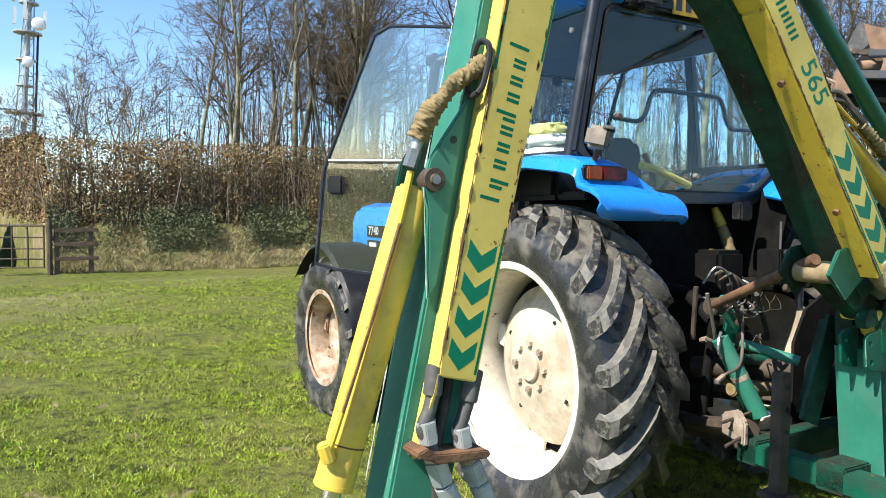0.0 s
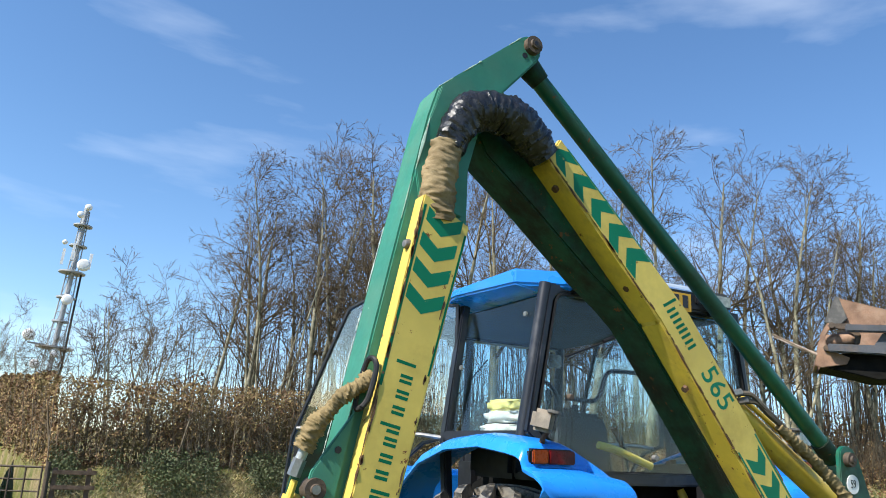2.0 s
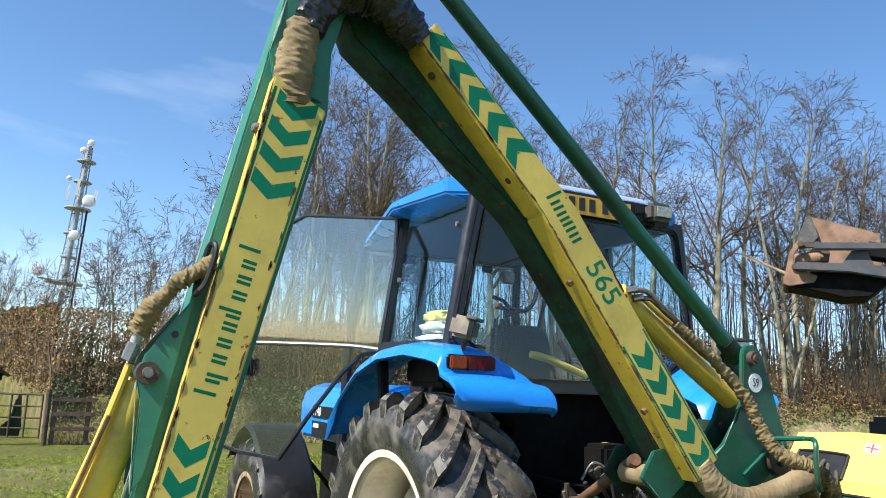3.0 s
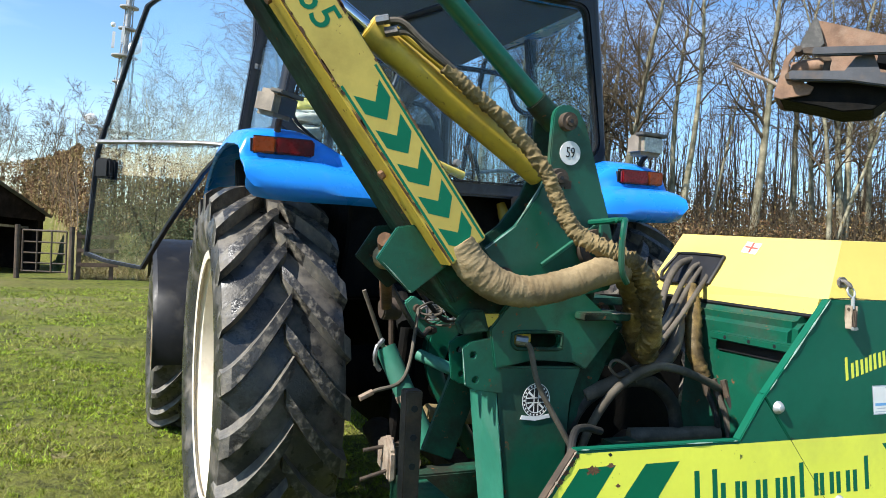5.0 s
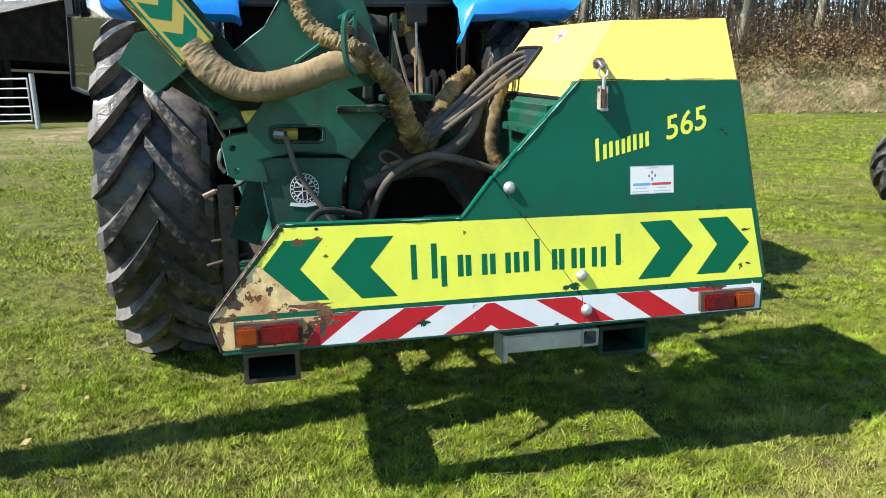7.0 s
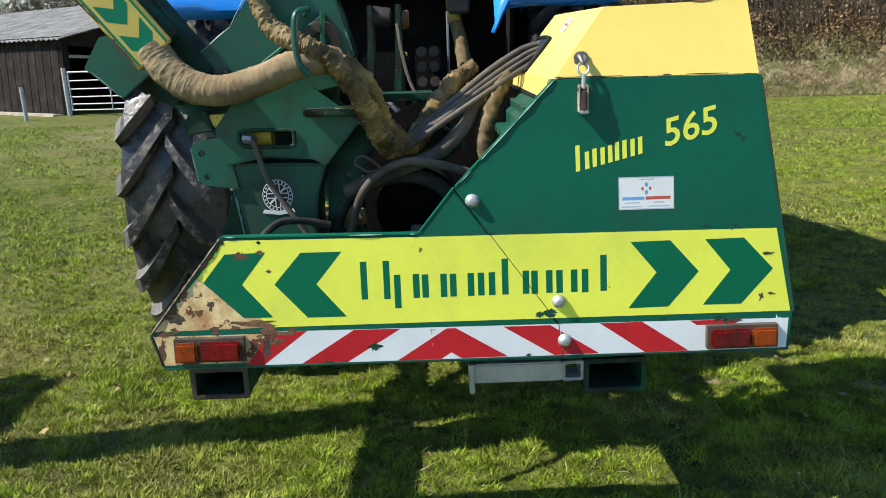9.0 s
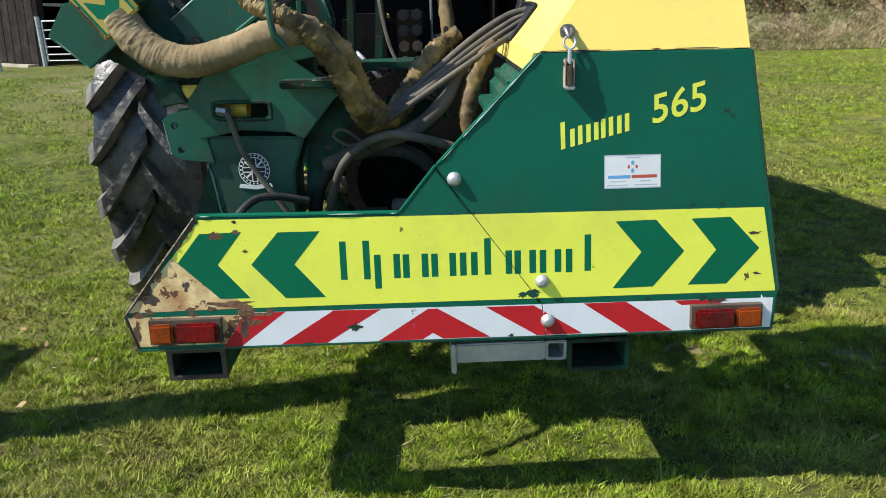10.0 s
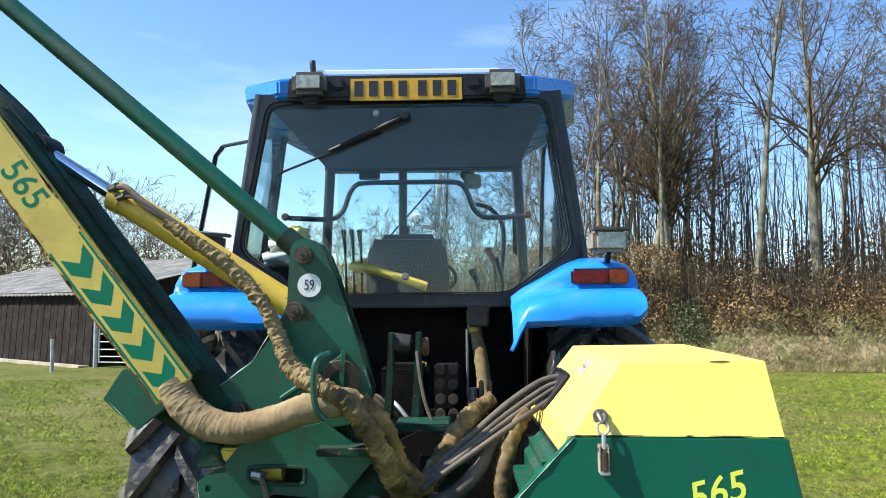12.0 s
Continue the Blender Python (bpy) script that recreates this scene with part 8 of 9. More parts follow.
part("ram_hose_sleeve", tube([(-2.383, 0.318, 1.708), (-2.360, 0.306, 1.762), (-2.328, 0.300, 1.806), (-2.298, 0.296, 1.840), (-2.262, 0.292, 1.864), (-2.222, 0.290, 1.895)], [0.022, 0.024, 0.017, 0.021, 0.018, 0.020], 22, per=26, wrinkle=0.34), M_CANVAS_D, cutter, "crumpled tan canvas hose sleeve")
g0 = Vector((-2.236, 1.880))
part("grommet", tube([(g0.x - 0.022, 0.262, g0.y - 0.065), (g0.x - 0.008, 0.258, g0.y - 0.04), (g0.x + 0.008, 0.258, g0.y + 0.03), (g0.x + 0.006, 0.272, g0.y + 0.058), (g0.x - 0.002, 0.300, g0.y + 0.05), (g0.x - 0.020, 0.306, g0.y - 0.03), (g0.x - 0.026, 0.290, g0.y - 0.068), (g0.x - 0.022, 0.262, g0.y - 0.065)], 0.0075, 8), M_BLACK, mcov, "black rubber grommet")
# two armoured hoses leaving the mast cover at the foot, held by a clamp plate
HY = 0.280
for side_, line in ((0, [(-2.352, 1.19), (-2.354, 1.148), (-2.367, 1.090), (-2.384, 1.045), (-2.362, 0.997), (-2.346, 0.948), (-2.316, 0.880), (-2.24, 0.74)]), (1, [(-2.246, 1.17), (-2.254, 1.124), (-2.276, 1.062), (-2.289, 1.020), (-2.270, 0.976), (-2.246, 0.932), (-2.221, 0.868), (-2.15, 0.73)])):
    P3 = [Vector((x, HY, z)) for x, z in line]
    part("mast_hose", tube(P3, 0.0165, 14), M_LAMPGREY, mcov, "grey hydraulic hose")
    part("hose_collar", rod(P3[0], P3[1].lerp(P3[2], 0.45), 0.0225, 16, w=0.002), M_LAMPGREY, mcov)
    part("hose_nut", rod(P3[3].lerp(P3[2], 0.42), P3[3].lerp(P3[4], 0.70), 0.0255, 6, w=0.002), M_GALV, mcov)
    part("rust_nut", rod(P3[4].lerp(P3[5], 0.15), P3[4].lerp(P3[5], 0.55), 0.0255, 6, w=0.002), M_RUSTPALE, mcov)
    part("hose_nut", rod(P3[5].lerp(P3[4], 0.40), P3[5].lerp(P3[6], 0.55), 0.0275, 6, w=0.003), M_GALV, mcov)
    part("hose_tail", rod(P3[5].lerp(P3[6], 0.6), P3[6].lerp(P3[7], 0.35), 0.0245, 16, w=0.003), M_GALV, mcov)
part("mast_hose", tube([(-2.30, 0.30, 1.18), (-2.318, 0.30, 1.08), (-2.335, 0.305, 0.99), (-2.33, 0.31, 0.86)], 0.0125, 10), M_HOSE, mcov)
part("hose_clamp", prism([(-2.420, 1.004), (-2.394, 1.014), (-2.370, 0.996), (-2.232, 0.986), (-2.224, 0.976), (-2.232, 0.966), (-2.366, 0.972), (-2.388, 0.984), (-2.418, 0.992)], 0.236, MY0, "y", 0.003), M_RUSTY, mcov, "rusty hose clamp plate")
# hoses over the elbow
part("elbow_tape", tube([(-2.026, 0.285, 2.560), (-2.012, 0.28, 2.620), (-1.970, 0.278, 2.685), (-1.890, 0.278, 2.715), (-1.815, 0.280, 2.705), (-1.745, 0.285, 2.665), (-1.690, 0.292, 2.615)], [0.045, 0.050, 0.058, 0.062, 0.063, 0.060, 0.048], 30, per=22, wrinkle=0.13), M_TAPE, cutter, "hose bundle wrapped in shiny black tape")
part("elbow_sleeve", tube([(-2.058, 0.300, 2.34), (-2.058, 0.292, 2.44), (-2.040, 0.285, 2.578)], [0.056, 0.050, 0.046], 28, per=34, wrinkle=0.15), M_CANVAS, cutter, "tan canvas sleeve over the hose bundle")
# flail head standing beside the machine
fh = part("flail_hood", prism([(-2.95, 0.06), (-2.92, 0.30), (-2.70, 0.46), (-2.25, 0.48), (-1.90, 0.38), (-1.80, 0.10), (-1.84, 0.10), (-1.95, 0.34), (-2.27, 0.43), (-2.68, 0.42), (-2.88, 0.28), (-2.90, 0.06)], 0.05, 1.15, "y", 0.004), M_GREEN_D, cutter, "green flail head hood resting on the grass")
part("end_plate", prism([(-2.95, 0.04), (-2.92, 0.30), (-2.70, 0.46), (-2.25, 0.48), (-1.90, 0.38), (-1.80, 0.04)], 1.15, 1.17), M_BLACK, fh)
part("end_plate", prism([(-2.95, 0.04), (-2.92, 0.30), (-2.70, 0.46), (-2.25, 0.48), (-1.90, 0.38), (-1.80, 0.04)], 0.03, 0.05), M_BLACK, fh)
part("rotor", rod((-2.35, 0.05, 0.22), (-2.35, 1.15, 0.22), 0.12, 16), M_DARK, fh)
part("rear_flap", box((-1.80, 0.06, 0.03), (-1.775, 1.14, 0.34), 0.004), M_RUBBER, fh)

# ---- canvas sleeves and hoses at the slewing post ----
part("main_sleeve", tube([(-0.585, 0.300, 1.385), (-0.545, 0.29, 1.325), (-0.475, 0.275, 1.275), (-0.385, 0.262, 1.262), (-0.28, 0.245, 1.285), (-0.19, 0.23, 1.318), (-0.115, 0.235, 1.335), (-0.06, 0.27, 1.33)], [0.046, 0.047, 0.046, 0.043, 0.041, 0.041, 0.041, 0.037], 26, per=34, wrinkle=0.055), M_CANVAS, cutter, "long tan canvas hose sleeve")
part("cylinder_sleeve", tube([(-0.63, 0.345, 1.852), (-0.53, 0.338, 1.782), (-0.42, 0.33, 1.70), (-0.335, 0.315, 1.61), (-0.285, 0.30, 1.515), (-0.245, 0.275, 1.435), (-0.175, 0.235, 1.388), (-0.12, 0.21, 1.365)], [0.016, 0.019, 0.019, 0.020, 0.021, 0.023, 0.026, 0.028], 20, per=34, wrinkle=0.30), M_CANVAS_D, cutter, "crumpled tan canvas hose sleeve along the cylinder")
part("drop_sleeve", tube([(-0.155, 0.215, 1.372), (-0.085, 0.205, 1.345), (-0.02, 0.22, 1.265), (0.02, 0.25, 1.175), (0.05, 0.30, 1.105), (0.095, 0.37, 1.068), (0.15, 0.45, 1.095), (0.21, 0.54, 1.175), (0.275, 0.61, 1.25), (0.34, 0.65, 1.295)], [0.020, 0.026, 0.029, 0.029, 0.030, 0.032, 0.032, 0.031, 0.028, 0.022], 28, per=30, wrinkle=0.27), M_CANVAS_Y, cutter, "oily yellowed canvas sleeve hanging over the hook")
part("back_sleeve", tube([(-0.06, 0.30, 1.33), (0.01, 0.33, 1.25), (0.05, 0.37, 1.14), (0.10, 0.40, 1.075)], 0.034, 18, per=18, wrinkle=0.18), M_CANVAS_Y, cutter)
part("tank_drop_sleeve", tube([(0.44, 0.57, 1.26), (0.385, 0.49, 1.18), (0.353, 0.44, 1.06), (0.375, 0.41, 0.975)], [0.022, 0.026, 0.027, 0.022], 18, per=18, wrinkle=0.18), M_CANVAS_Y, cutter)
for k, (o, r, dy) in enumerate(((0.020, 0.0125, 0.05), (0.006, 0.0092, 0.0), (-0.006, 0.0085, -0.02), (-0.020, 0.0092, -0.05))):
    line = [(0.66, 0.68, 1.345), (0.555, 0.66, 1.335), (0.49, 0.63, 1.308), (0.385, 0.56, 1.250), (0.25, 0.46, 1.165), (0.10, 0.37, 1.066)]
    fan = (0.9, 1.0, 1.2, 1.1, 0.7, 0.3)
    part("tank_hose", tube([(x - 0.55 * o * f, y + dy * f, z + 0.83 * o * f) for (x, y, z), f in zip(line, fan)], r, 12), M_HOSE_D, cutter, "dusty grey tank hose")
part("suction_hose", tube([(0.42, 0.57, 1.24), (0.335, 0.51, 1.185), (0.285, 0.45, 1.11), (0.20, 0.40, 1.04), (0.06, 0.40, 0.99), (-0.08, 0.43, 0.93)], 0.024, 12), M_HOSE_D, cutter)
part("pressure_hose", tube([(-0.085, 0.43, 0.70), (-0.075, 0.42, 0.80), (-0.02, 0.37, 0.945), (0.089, 0.342, 1.026), (0.20, 0.345, 1.020), (0.343, 0.364, 0.972), (0.40, 0.37, 0.945)], 0.0135, 12), M_HOSE_D, cutter, "dusty pressure hose looping over the pump")
part("pressure_hose", tube([(-0.14, 0.46, 0.72), (-0.10, 0.44, 0.88), (0.0, 0.42, 0.96), (0.15, 0.42, 0.97), (0.25, 0.42, 0.9), (0.28, 0.42, 0.8)], 0.022, 12), M_HOSE, cutter)
part("pipe_fitting", rod((-0.082, 0.43, 0.74), (-0.09, 0.43, 0.66), 0.018, 8), M_GALV, cutter)
for k in range(3):
    q = Vector((0.362 + 0.022 * k, 0.40 - 0.02 * k, 0.975))
    part("tank_fitting", rod(q, q + Vector((0.012, -0.012, -0.055)), 0.011, 6), M_RUSTDARK, cutter)
    part("drain_hose", tube([q + Vector((0.012, -0.012, -0.05)), q + Vector((0.028, -0.04, -0.13)), q + Vector((0.025, -0.04, -0.22)), (0.36 - 0.1 * k, 0.36, 0.66)], 0.010, 8), M_HOSE_D if k == 1 else M_HOSE, cutter)
part("loose_hose", tube([(-0.33, 0.10, 0.72), (-0.31, 0.14, 0.83), (-0.26, 0.20, 0.885), (-0.20, 0.24, 0.885), (-0.12, 0.28, 0.86)], 0.011, 10), M_HOSE, cutter)
part("loop_wire", tube([(0.06, 0.36, 0.98), (0.02, 0.35, 1.03), (-0.02, 0.36, 1.05), (-0.04, 0.36, 1.03), (0.0, 0.37, 1.0), (0.06, 0.38, 1.01)], 0.005, 6), M_HOSE_D, cutter)

# top link, strap and fittings between machine and tractor
part("top_link", rod((-0.75, 0.42, 1.385), (-0.50, 1.10, 1.12), 0.021, 12), M_RUSTY, cutter, "rusty brown top link rod")
part("top_link_eye", rod((-0.535, 1.06, 1.13), (-0.465, 1.06, 1.13), 0.04, 14, w=0.005), M_RUSTDARK, cutter)
part("brace_tube", tube([(-0.284, 1.163, 0.924), (-0.256, 1.163, 0.835), (-0.139, 1.163, 0.633), (-0.083, 1.163, 0.544)], 0.034, 12), M_GREEN, cutter, "chipped green brace tube")
part("brace_tube", rod((-0.195, 1.196, 0.846), (0.253, 1.196, 0.79), 0.028, 12), M_GREEN, cutter)
part("yellow_collar", box((-0.475, 0.365, 1.150), (-0.385, 0.50, 1.188), 0.006), M_YEL_CYL, cutter, "yellow bearing block under the king post")
part("drive_shaft_guard", rod((-0.10, 1.52, 0.74), (0.10, 0.95, 0.80), 0.055, 18), M_RUSTDARK, cutter, "brown drive shaft guard")
for p_, q_, r_ in (((-0.62, 1.0, 1.20), (-0.50, 1.1, 0.98), 0.008), ((-0.55, 0.95, 1.24), (-0.35, 1.05, 1.05), 0.010), ((-0.48, 1.0, 1.28), (-0.20, 1.1, 1.10), 0.009), ((-0.30, 1.0, 1.18), (-0.05, 1.15, 0.95), 0.011), ((-0.42, 0.98, 1.14), (-0.60, 0.92, 0.86), 0.007)):
    m_ = (Vector(p_) + Vector(q_)) / 2 + Vector((0.03, -0.02, -0.09))
    part("service_hose", tube([p_, m_, q_], r_, 8, per=7), M_HOSE if r_ > 0.0085 else M_HOSE_D, cutter)
    part("hose_coupling", rod(q_, Vector(q_) + (Vector(q_) - m_).normalized() * 0.05, r_ * 1.6, 6), M_RUSTPALE if r_ < 0.009 else M_RUSTDARK, cutter)

rng_ = random.Random(21)
for k in range(7):
    c_ = Vector((-0.27 + 0.05 * k + rng_.uniform(-0.02, 0.02), 1.18 + rng_.uniform(-0.05, 0.1), 1.0 + rng_.uniform(-0.10, 0.12)))
    r_ = rng_.uniform(0.025, 0.055)
    part("wire_tie", tube([c_ + Vector((r_ * math.cos(a), 0.4 * r_ * math.sin(2 * a), r_ * math.sin(a))) for a in [j * 0.9 for j in range(8)]], 0.0018, 5, per=6), M_HOSE_D if k % 2 else M_RUSTDARK, cutter)
part("link_knuckle", prism([(-0.307, 0.947), (-0.284, 1.059), (-0.217, 1.092), (-0.161, 1.025), (-0.206, 0.969), (-0.24, 0.857)], 1.17, 1.23, "y", 0.008), M_GREEN, cutter, "chipped green linkage knuckle")
part("fork_end", box((-0.34, 1.18, 1.01), (-0.28, 1.25, 1.06), 0.01), M_RUSTDARK, cutter)


# rust along the edges of the yellow covers and the guard
def rust_row(org, u, n_, s0, s1, off, y, count, parent, seed):
    rng_ = random.Random(seed)
    for _ in range(count):
        s, o = rng_.uniform(s0, s1), off * rng_.uniform(0.90, 1.0)
        ls, ln = rng_.choice((0.006, 0.010, 0.018, 0.034)) * rng_.uniform(0.6, 1.3), rng_.uniform(0.0018, 0.005)
        ring = [(s + ls * math.cos(a) * rng_.uniform(0.5, 1.2), o + ln * math.sin(a) * rng_.uniform(0.5, 1.2)) for a in [j * math.pi / 4 for j in range(8)]]
        face_decal(org, u, n_, ring, y, M_RUSTY, "rust_chip", parent, thick=0.0001)


rust_row(TL, (KL - TL).normalized(), N1, 0.02, 0.60, 0.004, 0.2672, 14, cover, 1)
rust_row(KL, (BL - KL).normalized(), N2, 0.05, L2 - 0.03, 0.004, 0.2672, 20, cover, 2)
rust_row(KR, (BR - KR).normalized(), N2, 0.05, L2 - 0.05, -0.004, 0.2672, 10, cover, 3)
ML = Vector(mast_pt(0.0, -0.0444))
rust_row(ML, (Vector(mast_pt(LB, -0.079)) - ML).normalized(), NB, 0.02, LB - 0.05, 0.005, 0.2543, 34, mcov, 4)
rust_row(B0, UB, NB, 0.02, LB - 0.2, 0.063, 0.2543, 18, mcov, 5)
rng_ = random.Random(8)
for k in range(34):
    if k < 12:
        f_ = rng_.uniform(0, 1)
        cx, cz = -0.566 + 0.195 * f_ + 0.004, 0.648 + 0.235 * f_
    elif k < 22:
        cx, cz = rng_.uniform(-0.55, -0.26), rng_.choice((0.645, 0.637, 0.56, 0.652))
    else:
        cx, cz = rng_.uniform(-0.3, 1.1), rng_.choice((0.877, 0.645, 0.632, 0.547))
    r_ = rng_.uniform(0.004, 0.012) * (1.1 if k < 22 else 0.8)
    pts = [(cx + r_ * rng_.uniform(0.4, 1.4) * math.cos(a), cz + 0.7 * r_ * rng_.uniform(0.3, 1.2) * math.sin(a)) for a in [j * 0.349 for j in range(18)]]
    if cx < 0.47 or cx > 0.56:
        on_panel(pts, M_RUSTY if k < 22 else M_GREEN_D, "paint_chip", gl_ if cx < 0.5 else gr_, 0.0145, 0.0012)


# bare, chipped edges of the green and yellow steel
def worn_edge(p, q, parent, seed, share=0.6, r=0.003, material=None):
    rng_ = random.Random(seed)
    p, q = Vector(p), Vector(q)
    n, s = (q - p).length, 0.0
    while s < n:
        e = min(n, s + rng_.choice((0.012, 0.03, 0.07, 0.14)) * rng_.uniform(0.6, 1.4))
        if rng_.random() < share and e - s > 0.004:
            a, b = p + (q - p) * (s / n), p + (q - p) * (e / n)
            part("worn_edge", tube([a, a.lerp(b, 0.5), b], [0.0008, r * rng_.uniform(0.6, 1.2), 0.0008], 5, per=3), material or M_WORN, parent)
        s = e


def m3(s, n_, y):
    x, z = mast_pt(s, n_)
    return (x, y, z)


worn_edge(m3(-0.3, -0.077, MY0 + 0.002), m3(LB + 0.27, -0.109, MY0 + 0.002), mast, 1, 0.4, 0.002)
worn_edge(m3(-0.3, -0.077, MY1 - 0.002), m3(LB + 0.27, -0.109, MY1 - 0.002), mast, 23, 0.6, 0.0025, M_WORN_W)
worn_edge((-2.056, MY0 + 0.002, 2.771), (-1.762, MY0 + 0.002, 3.027), mast, 2, 0.6, 0.004)
worn_edge(m3(LB + 0.10, -0.106, MY0 - 0.011), m3(LB + 0.275, -0.106, MY0 - 0.011), mast, 24, 0.9, 0.005)
worn_edge(m3(0.41, -0.155, 0.300), m3(0.16, -0.088, 0.300), mast, 3, 0.6)
worn_edge((-0.425, 0.373, 1.036), (-0.356, 0.373, 0.52), cutter, 4, 0.8, 0.0035)
worn_edge((-0.449, 0.357, 1.145), (-0.389, 0.357, 1.220), cutter, 5, 0.5)
worn_edge((-0.019, 0.357, 1.152), (-0.127, 0.357, 1.026), cutter, 6, 0.5)
worn_edge((-0.530, 0.363, 1.093), (-0.517, 0.363, 0.992), cutter, 7, 0.7)
worn_edge((-0.505, 0.374, 1.343), (-0.376, 0.374, 1.438), kp, 8, 0.5)
worn_edge((-0.376, 0.374, 1.440), (-0.276, 0.374, 1.600), kp, 9, 0.4)
worn_edge((-0.116, 0.374, 1.634), (-0.030, 0.374, 1.36), kp, 10, 0.35)
worn_edge((-0.29, 0.362, 1.335), (-0.12, 0.362, 1.45), kp, 11, 0.7, 0.004)
worn_edge((-0.79, 0.336, 1.335), (-0.70, 0.336, 1.248), cutter, 12, 0.6)
worn_edge((-0.175, 0.301, 1.197), (-0.015, 0.301, 1.197), cutter, 13, 0.6, 0.004, M_RUSTPALE)
worn_edge(lean(-0.37, -0.008, 0.894), lean(0.15, -0.008, 0.884), gl_, 14, 0.5, 0.0025)
worn_edge(lean(0.252, -0.008, 1.001), lean(0.515, -0.008, 1.266), gr_, 15, 0.5, 0.0025)
worn_edge(lean(-0.576, -0.009, 0.642), lean(-0.372, -0.009, 0.892), gl_, 16, 0.8, 0.004, M_RUSTPALE)
worn_edge((0.655, 0.148, 1.443), (1.018, 0.124, 1.448), lid, 17, 0.35, 0.003, M_RUSTY)
worn_edge((0.515, 0.068, 1.270), (1.040, 0.072, 1.264), lid, 18, 0.45, 0.0025, M_RUSTDARK)
worn_edge((0.655, 0.148, 1.443), (0.515, 0.070, 1.270), lid, 19, 0.3, 0.0025, M_RUSTY)
worn_edge((KL.x, 0.268, KL.y), (BL.x, 0.268, BL.y), cover, 20, 0.55, 0.0035, M_RUSTY)
worn_edge((TL.x, 0.268, TL.y), (KL.x, 0.268, KL.y), cover, 21, 0.55, 0.0035, M_RUSTY)
worn_edge(m3(0.0, -0.044, 0.256), m3(LB, -0.079, 0.256), mcov, 22, 0.55, 0.0035, M_RUSTY)


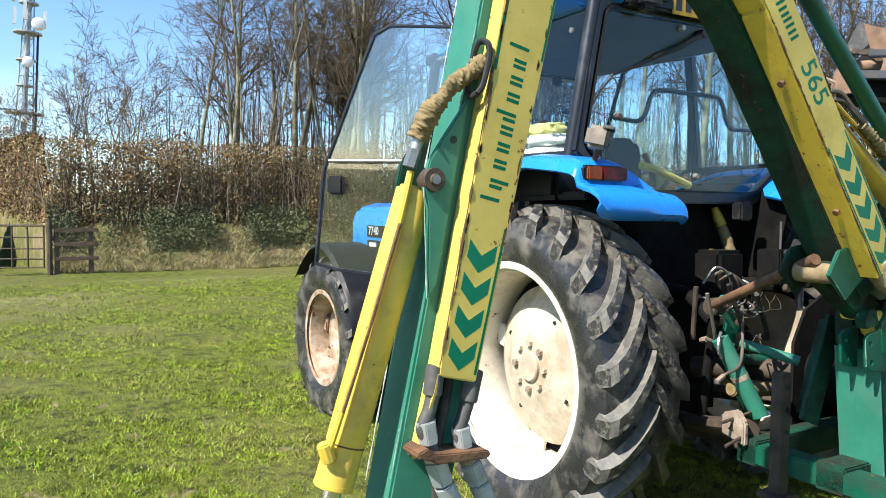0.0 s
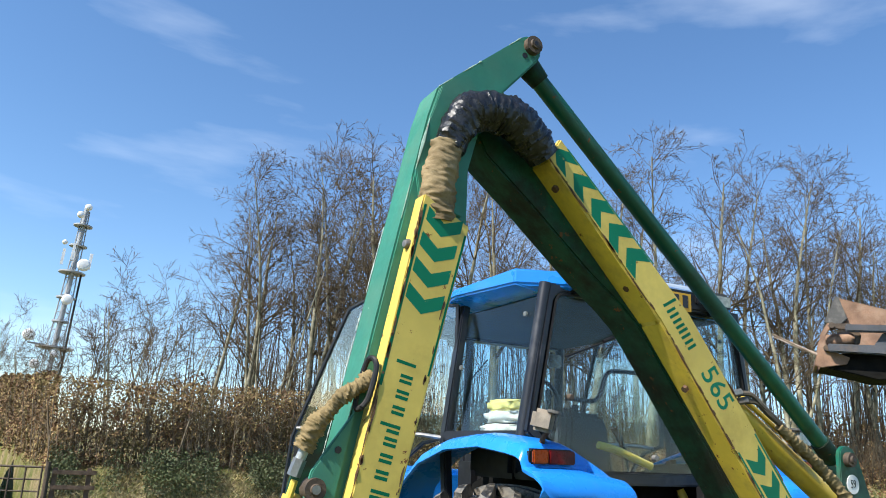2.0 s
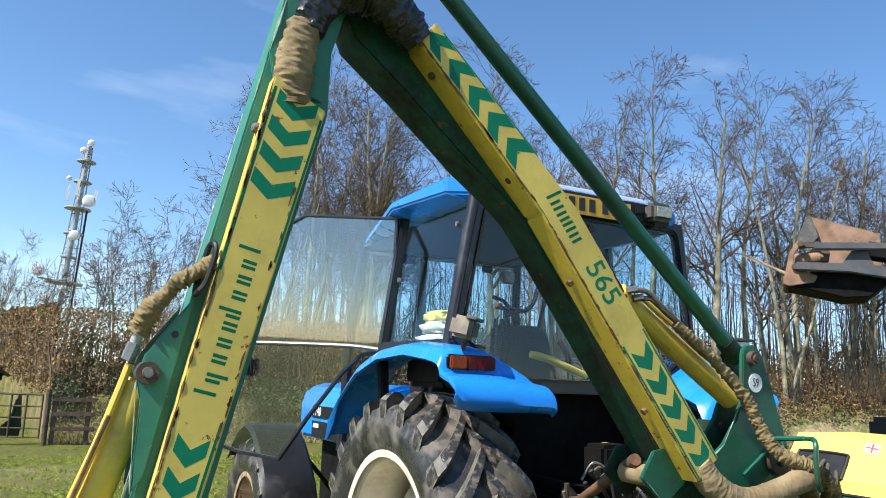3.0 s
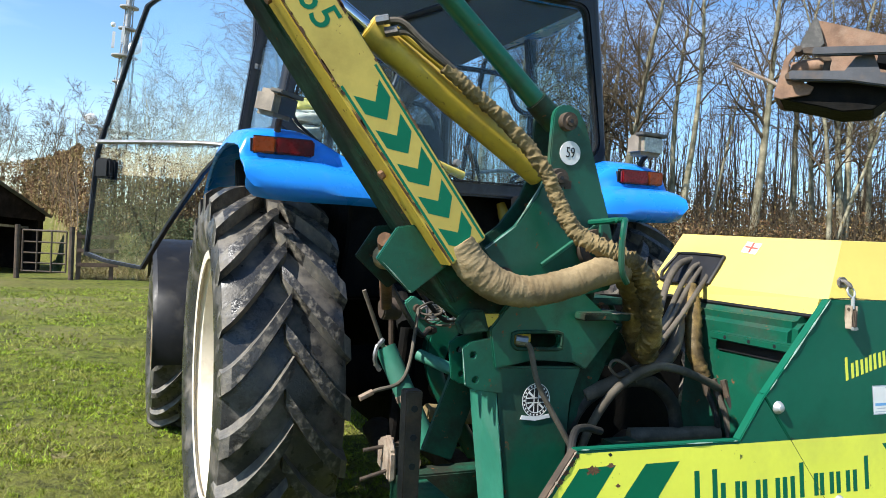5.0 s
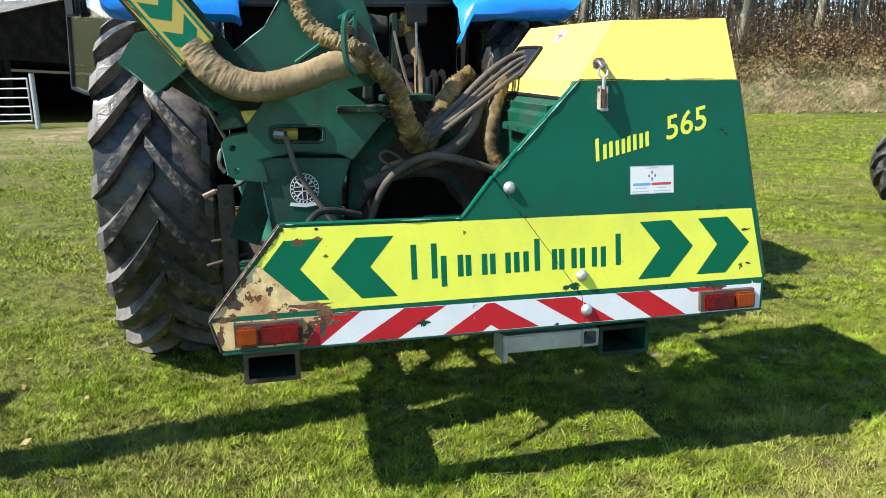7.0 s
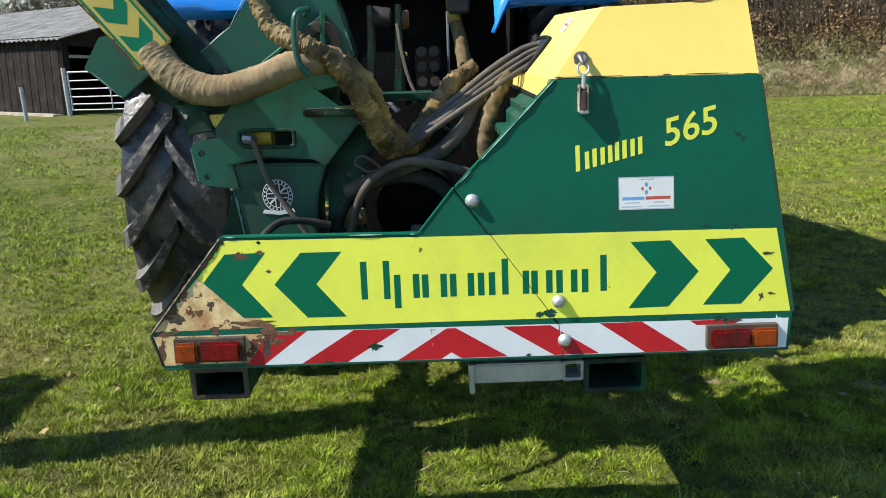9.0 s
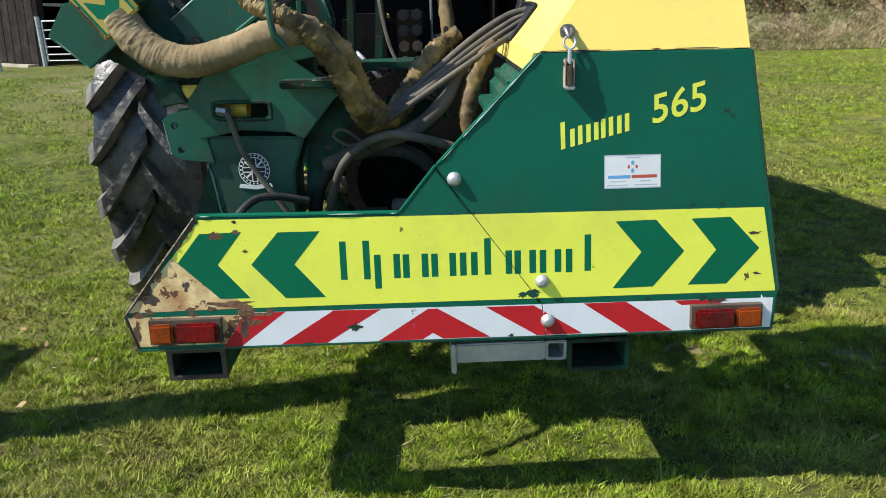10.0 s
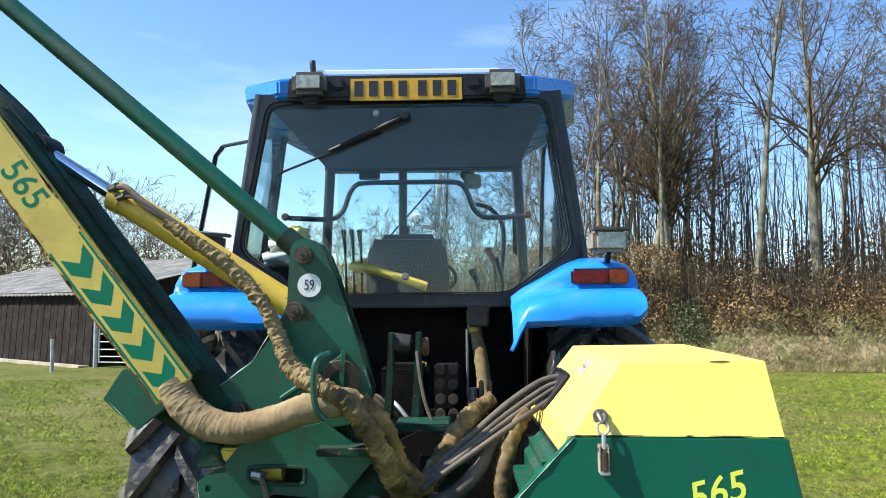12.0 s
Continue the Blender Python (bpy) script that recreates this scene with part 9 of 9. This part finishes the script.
# ---- loader of a second machine, raised beyond the field ----
def build_loader():
    rv, dv = Vector((0.62, -0.785, 0)), Vector((0.785, 0.62, 0))
    o = Vector((3.67, 3.34, 2.735))
    L = Matrix.Translation(o) @ Matrix(((rv.x, dv.x, 0, 0), (rv.y, dv.y, 0, 0), (0, 0, 1, 0), (0, 0, 0, 1))) @ Matrix.Scale(0.85, 4)
    t = thing("loader", "rusty loader grab with tines on raised dark arms", "loader", (5.4, 3.2, 0))
    SH = [(0.06, 0.0), (0.04, -0.10), (0.10, -0.125), (0.35, -0.09), (0.385, -0.02), (0.27, 0.035), (0.20, 0.05), (0.155, 0.12), (0.165, 0.23), (0.245, 0.34), (0.20, 0.375), (0.115, 0.25), (0.085, 0.11)]
    for y in (-0.36, 0.33):
        part("grab_shell", moved(prism(SH, y, y + 0.03, "y", 0.006), L), M_GRAB, t, "worn rust-brown side plate of the grab")
    part("grab_lip", moved(prism([(0.05, 0.0), (0.035, -0.10), (0.06, -0.11), (0.075, 0.0)], -0.33, 0.33, "y", 0.005), L), M_GRAB, t)
    part("grab_floor", moved(prism([(0.08, -0.108), (0.44, -0.20), (0.63, -0.255), (0.88, -0.245), (1.06, -0.10), (1.06, 0.06), (0.36, 0.06), (0.19, -0.05)], -0.32, 0.32, "y", 0.01), L), M_DARK, t, "black underside of the grab")
    part("bucket_back", moved(prism([(0.36, 0.72), (0.345, 0.775), (0.95, 0.575), (1.06, 0.52), (1.06, 0.10), (0.35, 0.10), (0.30, 0.30), (0.42, 0.47)], 0.25, 0.30, "y", 0.008), L), M_GRAB, t, "rust-brown curved bucket sheet")
    part("bucket_end", moved(prism([(0.19, 0.455), (0.335, 0.775), (0.365, 0.755), (0.435, 0.49), (0.36, 0.42)], 0.12, 0.25, "y", 0.01), L), M_LAMPGREY, t, "bare grey end of the bucket")
    part("grab_cylinder", moved(rod((0.17, -0.20, 0.18), (0.50, -0.20, 0.22), 0.075, 18, w=0.01), L), M_GRAB, t, "rusty closing cylinder")
    part("pivot_cheek", moved(prism([(0.19, 0.30), (0.24, 0.37), (0.42, 0.37), (0.52, 0.24), (0.50, 0.14), (0.44, 0.14), (0.46, 0.22), (0.38, 0.30), (0.27, 0.31)], -0.30, -0.26, "y", 0.006), L), M_RUSTDARK, t)
    for y, z in ((-0.34, 0.0), (-0.31, 0.01), (-0.27, 0.02), (-0.22, 0.03), (-0.10, 0.05), (0.05, 0.06)):
        part("tine", moved(rod((0.07, y, 0.01 + z), (-0.38, y, 0.27 + 0.4 * z), 0.014, 8, r2=0.005), L), M_RUSTPALE, t)
    part("loader_arm", moved(prism([(0.36, 0.255), (0.36, 0.335), (1.06, 0.300), (1.06, 0.225)], -0.45, -0.37, "y", 0.012), L), M_ARMGREY, t, "dark steel loader arm")
    part("loader_arm", moved(prism([(0.18, 0.035), (0.17, 0.125), (0.64, 0.095), (1.06, 0.045), (1.06, -0.085), (0.68, -0.005)], -0.47, -0.37, "y", 0.012), L), M_ARMGREY, t, "dark steel loader arm")
    for x, z in ((0.235, 0.335), (0.165, 0.085)):
        part("arm_pin", moved(rod((x, -0.40, z), (x, -0.22, z), 0.034, 14, w=0.004), L), M_RUSTDARK, t)
    part("pivot_plate", moved(prism([(0.62, 0.10), (0.72, 0.24), (0.86, 0.25), (0.93, 0.06)], -0.36, -0.34, "y", 0.004), L), M_ARMGREY, t)
    part("main_boom", moved(tube([(0.90, 0.0, 0.30), (1.6, 0.0, 0.1), (2.4, 0.1, -0.7), (2.9, 0.2, -1.5)], 0.11, 8), L), M_BLACK, t)
    part("chassis", box((4.95, 1.2, 0.5), (6.6, 3.4, 1.45), 0.05), M_BLACK, t)
    me = finish(lug_mesh(0.42, 0.15, -1, 0.18, 0.03), "lug", M_LUG)
    prof = [(0.22, -0.12), (0.30, -0.15), (0.37, -0.145), (0.385, 0.0), (0.37, 0.145), (0.30, 0.15), (0.22, 0.12)]
    C = Matrix.Translation((5.12, 3.45, 0.41)) @ pose(0, 0, 0, 0, 0, 70)
    tyre = part("tyre", moved(lathe(prof, 48), C), M_RUBBER, t, "lugged black tyre")
    for k in range(16):
        part("lug", me, M_LUG, tyre, m=C @ pose(0, 0, 0, -22.5 * k, 0, 0))
    part("hub", moved(lathe([(0, -0.1), (0.21, -0.08), (0.23, 0.08), (0, 0.1)], 32), C), M_RIM_R, t)


build_loader()
